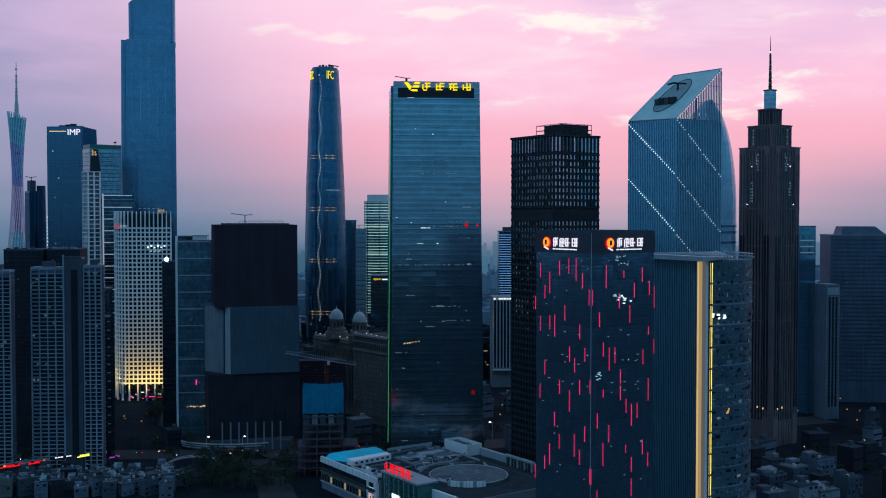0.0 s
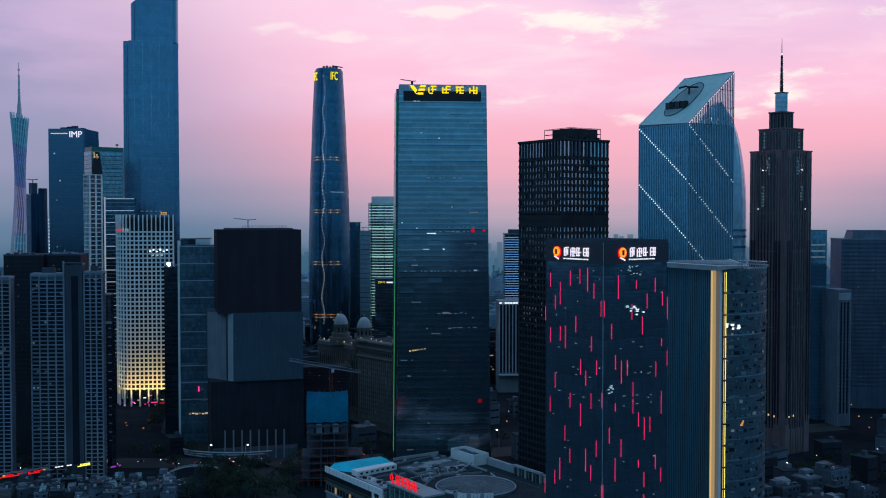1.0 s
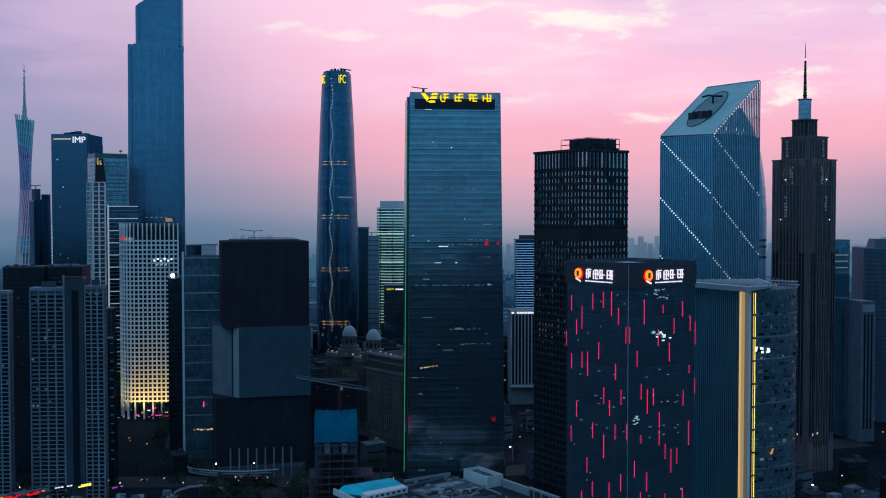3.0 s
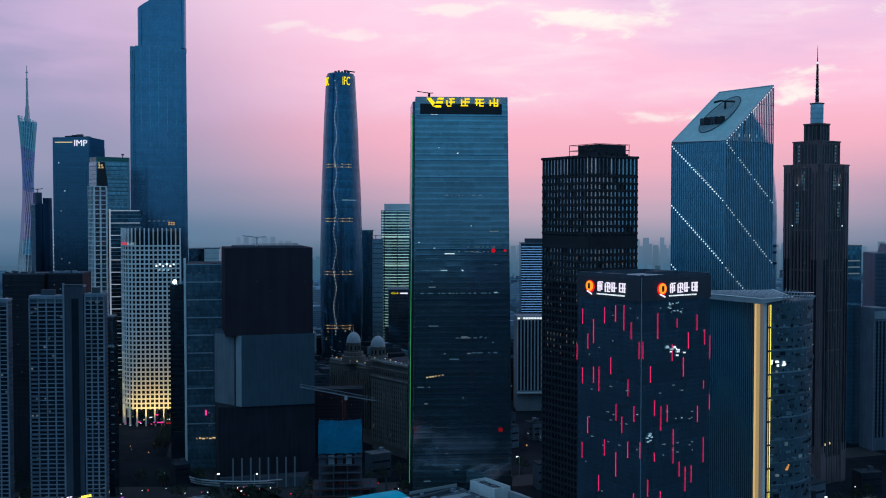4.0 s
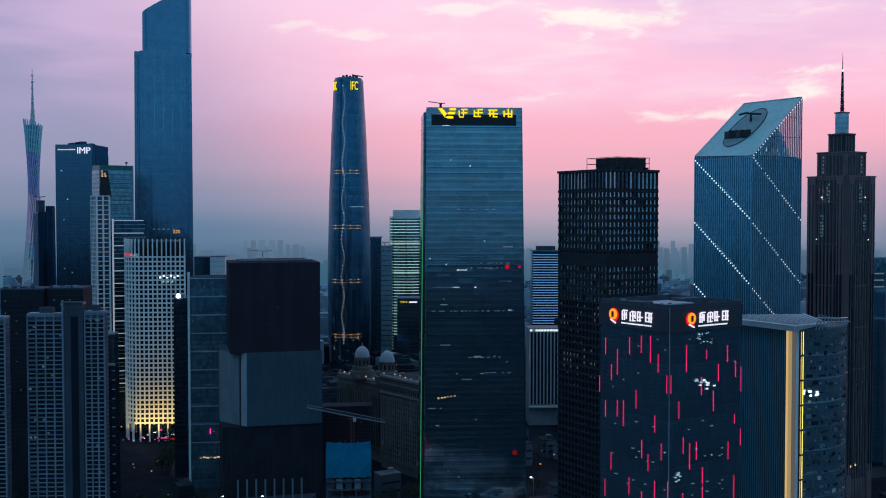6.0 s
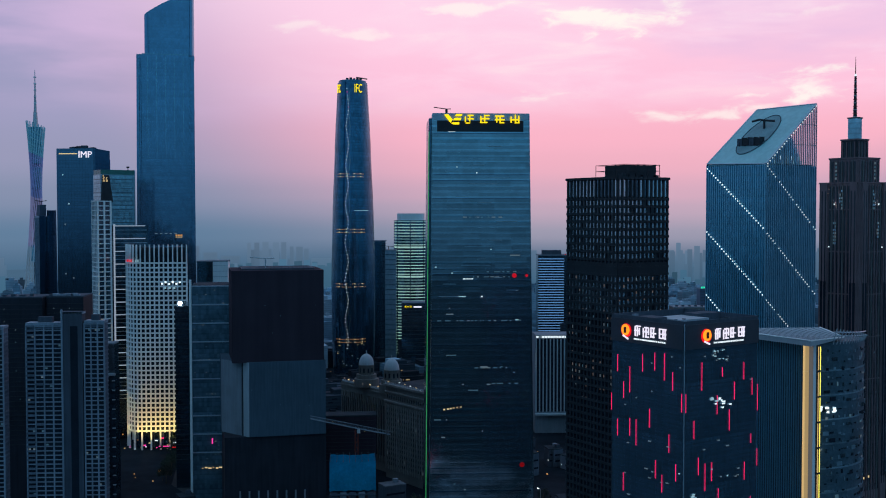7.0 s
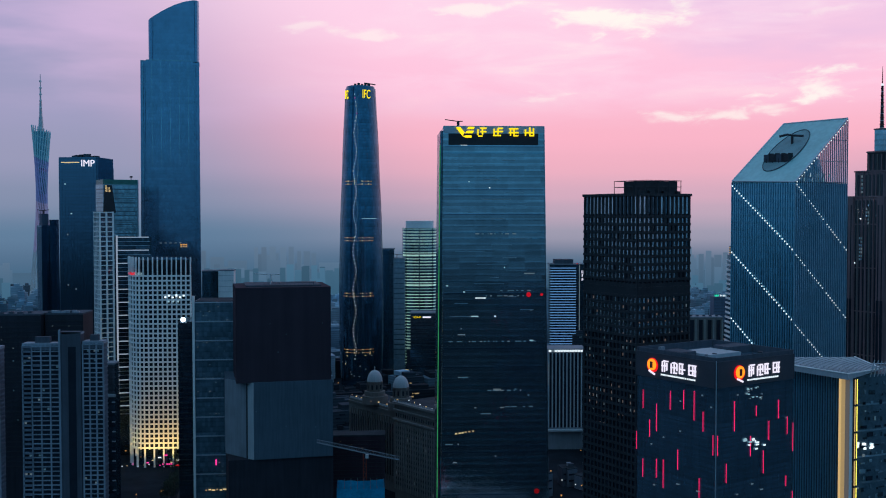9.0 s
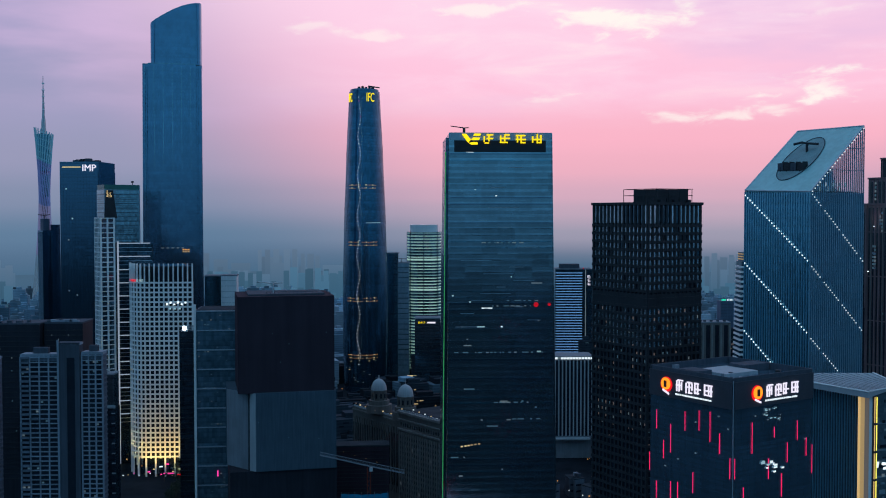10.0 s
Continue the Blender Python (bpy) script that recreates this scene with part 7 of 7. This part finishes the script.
# shop row below the apartment towers, with its signs
t = thing("shop_row", -334, 764, GZ, 38, "dark row of shops below the apartment towers", "shops")
part("wall", prism(rect(0, 0, 66, 11), 0, 10.5), CONC_DARK, t)
box("parapet", (66.4, 11.4, 0.8), CONC_MID, t, (33, 5.5, 10.5))
for k in range(12):
    box("shop_window", (4.0, 0.2, 2.6), LIT_DIM if k % 4 == 0 else WINDOW, t, (3 + 5.2 * k, -0.05, 0.8))
    if k % 2:
        box("roof_unit", (2.4, 2, 1.4), CONC_MID, t, (3 + 5.2 * k, 4 + k % 5, 11.3))
for k, (x, y, w, q, m) in enumerate(((-317, 773.6, 25, 37, SIGN_RED), (-294, 790, 13.5, 44, SIGN_RED), (-279.6, 806, 13, 37, SIGN_WHITE), (-264.6, 812.3, 25, 46, LED_YELLOW), (-237.4, 805.3, 9, 49, SIGN_VIOLET), (-332, 826, 10, 4, SIGN_YELLOW), (-290, 1112, 10, 6, SIGN_PINK), (-276, 1108, 5, 6, SIGN_RED))):
    t = thing("shop_sign", x, y, GZ, q, "lit shop sign on posts above the street", "sign")
    up = 10.8 if y < 900 else 5.5
    box("sign_box", (w, 1.2, 2.4), METAL_DARK, t, (w / 2, 0.8, up))
    n = max(2, int(w / 2.0))
    solid = m in (SIGN_RED, LED_YELLOW) and y < 900
    if solid:
        box("light_bar", (w - 0.4, 0.3, 0.8), m, t, (w / 2, 0.05, up + 0.3))
    for p in range(n):
        if (p * 7 + k) % 5 == 3:
            continue
        box("light_strip", (w / n * 0.8, 0.3, 0.9), SIGN_ORANGE if solid and p % 4 == 1 and m == SIGN_RED else m, t, ((p + 0.5) * w / n, 0.05, up + 1.3))
    for p in (1, w - 1):
        box("post", (0.4, 0.4, up), METAL_DARK, t, (p, 0.8, 0))

# ---------- distant city ----------
def far_city():
    rng = random.Random(9)
    groups = {k: ([], []) for k in range(4)}
    panes = {LIT_DUSK: ([], []), LIT_ROW: ([], []), LIT_AMBER: ([], []), WINDOW: ([], [])}
    keep = [(-402, 1400, 120), (-145, 1560, 75), (-145, 1630, 70), (-66, 1745, 60), (-421, 1290, 80), (-509, 1390, 60), (285, 1030, 60), (-969, 2550, 60), (130, 1570, 50), (95, 1215, 40), (-60, 1530, 40), (-110, 1710, 40), (-370, 1220, 60), (-300, 1130, 70), (-30, 1020, 80), (440, 1080, 110), (320, 900, 60), (286, 1214, 40), (345, 1615, 45), (98, 1165, 48)]
    for k in range(4600):
        y = 1150 + 1450 * rng.random() ** 0.8
        x = rng.uniform(-0.56, 0.56) * (y + 200)
        if any(math.hypot(x - a, y - b) < r for a, b, r in keep):
            continue
        if abs(x + 265) < 24 and y < 1400:
            continue
        h = rng.choice((14, 20, 26, 32, 40, 55, 70)) * rng.uniform(0.8, 1.25)
        if y > 1800 and rng.random() < 0.25:
            h = rng.uniform(50, 85)
        if y < 1500:
            h = min(h, 45)
        w, d = (rng.uniform(14, 42), rng.uniform(14, 30)) if h < 58 else (rng.uniform(13, 26), rng.uniform(12, 18))
        q = rng.choice((0.3, 0.35, 0.55, 0.6)) + rng.uniform(-0.05, 0.05)
        c, s = math.cos(q), math.sin(q)
        # near blocks stay dark, farther ones get wall colours paled for haze
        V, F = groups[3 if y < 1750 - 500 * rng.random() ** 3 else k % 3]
        # windows on the front wall, some of them lit
        if V is groups[3][0]:
            for j in range(int(w * h / 60)):
                u, z, pw = rng.uniform(-0.45, 0.45) * w, GZ + 3.4 * rng.randint(1, max(1, int(h / 3.4) - 1)), rng.choice((0.8, 1.2, 2.4, 4.0))
                PV, PF = panes[rng.choice((LIT_DUSK, LIT_ROW, LIT_ROW, LIT_AMBER)) if rng.random() < 0.22 else WINDOW]
                m = len(PV)
                for zz in (z, z + 1.3):
                    for uu, vv in ((u - pw, -d / 2 - 0.15), (u + pw, -d / 2 - 0.15), (u + pw, -d / 2 + 0.1), (u - pw, -d / 2 + 0.1)):
                        PV.append((x + uu * c - vv * s, y + uu * s + vv * c, zz))
                PF += [(m, m + 1, m + 5, m + 4), (m + 1, m + 2, m + 6, m + 5), (m + 3, m, m + 4, m + 7), (m + 4, m + 5, m + 6, m + 7)]
        tiers = [(w, d, 0, h)]
        if V is groups[3][0]:
            tiers += [(rng.uniform(3, 6), rng.uniform(3, 6), h, h + rng.uniform(2, 4.5)), (w + 0.5, 0.5, h - 0.2, h + 1.0)]
        if h > 40:
            tiers.append((w * 0.45, d * 0.5, h, h + 5))
        for tw, td, z0, z1 in tiers:
            n = len(V)
            for zz in (z0, z1):
                for px, py in ((-1, -1), (1, -1), (1, 1), (-1, 1)):
                    u, v = px * tw / 2, py * td / 2
                    V.append((x + u * c - v * s, y + u * s + v * c, zz + GZ))
            F += [(n, n + 1, n + 5, n + 4), (n + 1, n + 2, n + 6, n + 5), (n + 2, n + 3, n + 7, n + 6), (n + 3, n, n + 4, n + 7), (n + 4, n + 5, n + 6, n + 7)]
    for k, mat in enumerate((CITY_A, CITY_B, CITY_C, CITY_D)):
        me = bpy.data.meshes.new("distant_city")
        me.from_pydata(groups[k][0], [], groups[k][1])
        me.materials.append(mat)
        tagged(new("distant_city", me), "far low city blocks, the farther ones coloured pale for haze", "city blocks", kind="stuff")
    for mat, (V, F) in panes.items():
        me = bpy.data.meshes.new("distant_windows")
        me.from_pydata(V, [], F)
        me.materials.append(mat)
        tagged(new("distant_windows", me), "small dark and lit windows of the far low blocks", "windows", kind="stuff")


def city_material(name, base):
    """Walls of far houses: floors and window columns, a tone for each house."""
    m = material(name, base, 0.85, vary=0.3, scale=0.01, fine=0.05)
    nt = m.node_tree
    N, L = nt.nodes.new, nt.links.new
    p = nt.nodes["Principled BSDF"]
    geo = N("ShaderNodeNewGeometry")
    wv = N("ShaderNodeTexWave")
    wv.bands_direction = "Z"
    wv.inputs["Scale"].default_value = 0.09
    L(geo.outputs["Position"], wv.inputs["Vector"])
    tone = N("ShaderNodeMath")
    tone.operation = "MULTIPLY_ADD"
    L(geo.outputs["Random Per Island"], tone.inputs[0])
    tone.inputs[1].default_value, tone.inputs[2].default_value = 0.9, 0.35
    two = N("ShaderNodeMath")
    two.operation = "MULTIPLY_ADD"
    L(wv.outputs["Fac"], two.inputs[0])
    two.inputs[1].default_value, two.inputs[2].default_value = 0.25, 0.7
    mul = N("ShaderNodeMath")
    mul.operation = "MULTIPLY"
    L(tone.outputs[0], mul.inputs[0])
    L(two.outputs[0], mul.inputs[1])
    old = p.inputs["Base Color"].links[0].from_socket
    sc = N("ShaderNodeVectorMath")
    sc.operation = "SCALE"
    L(old, sc.inputs[0])
    L(mul.outputs[0], sc.inputs["Scale"])
    L(sc.outputs[0], p.inputs["Base Color"])
    return m


def near_city():
    """Low dark blocks and small lamps among the towers."""
    rng = random.Random(14)
    LV, LF, made = [], [], 0
    keep = [(15, 735, 100), (-20, 680, 90), (15, 850, 62), (-140, 905, 75), (-75, 812, 42), (-230, 975, 60), (-296, 1150, 66), (-30, 1020, 66), (-75, 1080, 60), (105, 1225, 46), (95, 785, 50), (175, 715, 56), (165, 612, 56), (86, 545, 52), (300, 905, 46), (395, 1045, 42), (480, 1120, 75), (490, 985, 62), (-350, 860, 90), (-270, 840, 40), (-345, 1165, 46), (-360, 1170, 46)]
    def cube(V, F, x, y, w, d, z0, z1, q):
        n = len(V)
        c, s = math.cos(q), math.sin(q)
        for zz in (z0, z1):
            for px, py in ((-1, -1), (1, -1), (1, 1), (-1, 1)):
                u, v = px * w / 2, py * d / 2
                V.append((x + u * c - v * s, y + u * s + v * c, zz))
        F += [(n, n + 1, n + 5, n + 4), (n + 1, n + 2, n + 6, n + 5), (n + 2, n + 3, n + 7, n + 6), (n + 3, n, n + 4, n + 7), (n + 4, n + 5, n + 6, n + 7)]
    def near_road(x, y):
        for pts, w in ((avenue, 24), (cross, 20)):
            for a, b in zip(pts, pts[1:]):
                a, b, p = Vector(a), Vector(b), Vector((x, y))
                f = max(0, min(1, (p - a).dot(b - a) / (b - a).length_squared))
                if (a.lerp(b, f) - p).length < w:
                    return True
        return False
    for k in range(900):
        y = rng.uniform(700, 1180)
        x = rng.uniform(-0.45, 0.5) * (y + 60)
        if any(math.hypot(x - a, y - b) < r for a, b, r in keep) or near_road(x, y) or (-200 < x < -60 and y < 860) or (x < -150 and y < 815):
            continue
        q = rng.choice((0.5, 0.6, 0.2))
        w, d = rng.choice(((10, 9), (14, 10), (18, 13), (12, 14)))
        h = rng.choice((8, 12, 16, 20, 26))
        made += 1
        if made > 90:
            break
        b = thing("low_block", x, y, GZ, math.degrees(q), "dark low-rise block with flat roof between the towers", "house", "low blocks")
        box("wall", (w, d, h), (CONC_DARK, BLACK_WALL, APT_MID)[made % 3], b, (0, 0, 0))
        for j in range(2):
            box("window_strip", (w - 2, 0.2, 1.5), WINDOW, b, (0, -d / 2 - 0.02, h * (0.3 + 0.35 * j)))
        box("roof", (w + 0.4, d + 0.4, 0.8), TERRACE if made % 9 else ROOF_GREY, b, (0, 0, h))
        box("stair_house", (3.5, 3.5, 3), CONC_DARK if made % 3 else CONC_MID, b, (w * 0.2, d * 0.1, h + 0.8))
        if k % 2 == 0:
            cube(LV, LF, x - w * 0.8, y - d, 0.7, 0.7, GZ + 7, GZ + 7.7, 0)
    WV, WF = [], []
    for k in range(560):
        y = rng.uniform(960, 1780)
        x = rng.gauss(-0.10, 0.16) * y if k % 3 else rng.uniform(-0.4, 0.45) * y
        z = GZ + rng.uniform(5, 9)
        s = rng.uniform(0.5, 1.1)
        cube(WV, WF, x, y, s, s, z, z + s, 0)
    for name, V, F, mat, lab in (("street_lights", LV, LF, LIT_WHITE, "small scattered street lights between dark blocks"), ("street_lights", WV, WF, LED_ORANGE, "warm street lights scattered along the far streets")):
        me = bpy.data.meshes.new(name)
        me.from_pydata(V, [], F)
        me.materials.append(mat)
        tagged(new(name, me), lab, "lights", kind="stuff")


near_city()
# haze is put into the far walls as a paler, bluer base colour
CITY_A = city_material("far_walls_haze_pale", (0.42, 0.52, 0.60))
CITY_B = city_material("far_walls_haze_blue", (0.25, 0.38, 0.48))
CITY_C = city_material("far_walls_haze_grey", (0.32, 0.42, 0.50))
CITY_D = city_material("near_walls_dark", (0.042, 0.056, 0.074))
far_city()


# ---------- backdrop, distant haze put in as glow ---
def backdrop():
    m = bpy.data.materials.new("haze_glow_backdrop")
    m.use_nodes = True
    nt = m.node_tree
    nt.nodes.clear()
    N, L = nt.nodes.new, nt.links.new
    geo, sep = N("ShaderNodeNewGeometry"), N("ShaderNodeSeparateXYZ")
    L(geo.outputs["Position"], sep.inputs[0])
    # haze colour rises with height and is given off by the shell itself
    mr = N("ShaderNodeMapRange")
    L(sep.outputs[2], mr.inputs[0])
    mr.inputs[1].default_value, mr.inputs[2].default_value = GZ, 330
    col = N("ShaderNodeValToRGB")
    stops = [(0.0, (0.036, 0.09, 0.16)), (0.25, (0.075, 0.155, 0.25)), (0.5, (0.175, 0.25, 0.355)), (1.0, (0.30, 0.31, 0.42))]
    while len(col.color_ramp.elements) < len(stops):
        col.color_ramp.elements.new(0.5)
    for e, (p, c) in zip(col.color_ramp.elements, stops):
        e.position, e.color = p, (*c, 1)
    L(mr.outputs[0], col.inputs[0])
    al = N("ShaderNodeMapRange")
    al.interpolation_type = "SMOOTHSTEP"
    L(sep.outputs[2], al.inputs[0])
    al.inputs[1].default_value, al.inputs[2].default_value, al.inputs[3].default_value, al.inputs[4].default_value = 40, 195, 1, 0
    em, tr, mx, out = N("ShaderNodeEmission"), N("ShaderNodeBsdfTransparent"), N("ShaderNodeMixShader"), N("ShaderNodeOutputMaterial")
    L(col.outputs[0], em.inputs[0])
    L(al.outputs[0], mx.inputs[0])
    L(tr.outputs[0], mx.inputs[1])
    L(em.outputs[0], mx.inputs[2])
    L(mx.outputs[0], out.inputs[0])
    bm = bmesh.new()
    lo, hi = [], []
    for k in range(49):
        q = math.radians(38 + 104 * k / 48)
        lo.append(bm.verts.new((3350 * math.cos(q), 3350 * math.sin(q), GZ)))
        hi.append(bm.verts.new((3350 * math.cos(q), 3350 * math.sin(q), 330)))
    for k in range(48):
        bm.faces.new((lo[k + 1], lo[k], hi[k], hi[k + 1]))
    # faint far towers against it, two depths of haze put in as glow
    rng = random.Random(33)
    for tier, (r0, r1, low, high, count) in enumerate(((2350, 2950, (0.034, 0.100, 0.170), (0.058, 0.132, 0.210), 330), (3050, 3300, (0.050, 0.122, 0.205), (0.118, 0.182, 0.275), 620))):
        dim = bpy.data.materials.new("haze_glow_skyline")
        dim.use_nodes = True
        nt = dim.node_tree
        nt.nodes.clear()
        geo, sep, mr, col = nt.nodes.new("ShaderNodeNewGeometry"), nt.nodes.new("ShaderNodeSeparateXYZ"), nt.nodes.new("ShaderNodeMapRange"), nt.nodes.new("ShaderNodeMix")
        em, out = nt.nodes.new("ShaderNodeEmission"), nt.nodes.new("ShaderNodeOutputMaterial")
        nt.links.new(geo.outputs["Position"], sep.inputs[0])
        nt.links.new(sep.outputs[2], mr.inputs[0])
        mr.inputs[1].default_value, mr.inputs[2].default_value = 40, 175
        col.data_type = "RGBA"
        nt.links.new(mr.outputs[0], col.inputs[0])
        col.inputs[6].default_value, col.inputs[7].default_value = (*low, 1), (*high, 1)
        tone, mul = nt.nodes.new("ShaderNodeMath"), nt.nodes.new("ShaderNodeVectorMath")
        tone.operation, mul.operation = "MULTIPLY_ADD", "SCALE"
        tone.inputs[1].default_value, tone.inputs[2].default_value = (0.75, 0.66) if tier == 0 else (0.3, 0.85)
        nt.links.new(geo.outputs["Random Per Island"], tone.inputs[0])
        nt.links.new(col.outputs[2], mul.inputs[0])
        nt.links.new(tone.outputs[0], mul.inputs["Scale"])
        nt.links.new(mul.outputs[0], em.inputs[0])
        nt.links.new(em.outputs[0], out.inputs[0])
        V, F = [], []
        # estates of slender slabs standing close together, broad blocks between them
        while len(V) < 8 * count:
            mid, r, tall = rng.uniform(46, 134), rng.uniform(r0, r1), rng.uniform(55, 128) + 32 * tier
            slim = rng.random() < 0.6
            for j in range(rng.randint(3, 8) if slim else rng.randint(1, 3)):
                q = math.radians(mid + (0.42 if slim else 0.9) * j + rng.uniform(-0.08, 0.08))
                if abs(math.degrees(q) - 110.7) < 1.6:
                    continue
                w, d, h = (rng.uniform(8, 17), 14, tall * rng.uniform(0.86, 1.05)) if slim else (rng.uniform(24, 60), 20, tall * rng.uniform(0.55, 0.85))
                dr = rng.uniform(-20, 20)
                n = len(V)
                for zz in (GZ, GZ + h):
                    for px, py in ((-1, -1), (1, -1), (1, 1), (-1, 1)):
                        V.append(((r + dr) * math.cos(q) + px * w / 2, (r + dr) * math.sin(q) + py * d / 2, zz))
                F += [(n, n + 1, n + 5, n + 4), (n + 1, n + 2, n + 6, n + 5), (n + 2, n + 3, n + 7, n + 6), (n + 3, n, n + 4, n + 7), (n + 4, n + 5, n + 6, n + 7)]
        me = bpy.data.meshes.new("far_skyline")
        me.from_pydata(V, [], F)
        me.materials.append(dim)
        tagged(new("far_skyline", me), "faint far skyline, its haze put in as blue glow", "backdrop", kind="structure")
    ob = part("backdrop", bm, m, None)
    tagged(ob, "plain backdrop glowing blue for haze behind the far city", "backdrop", kind="structure")


backdrop()
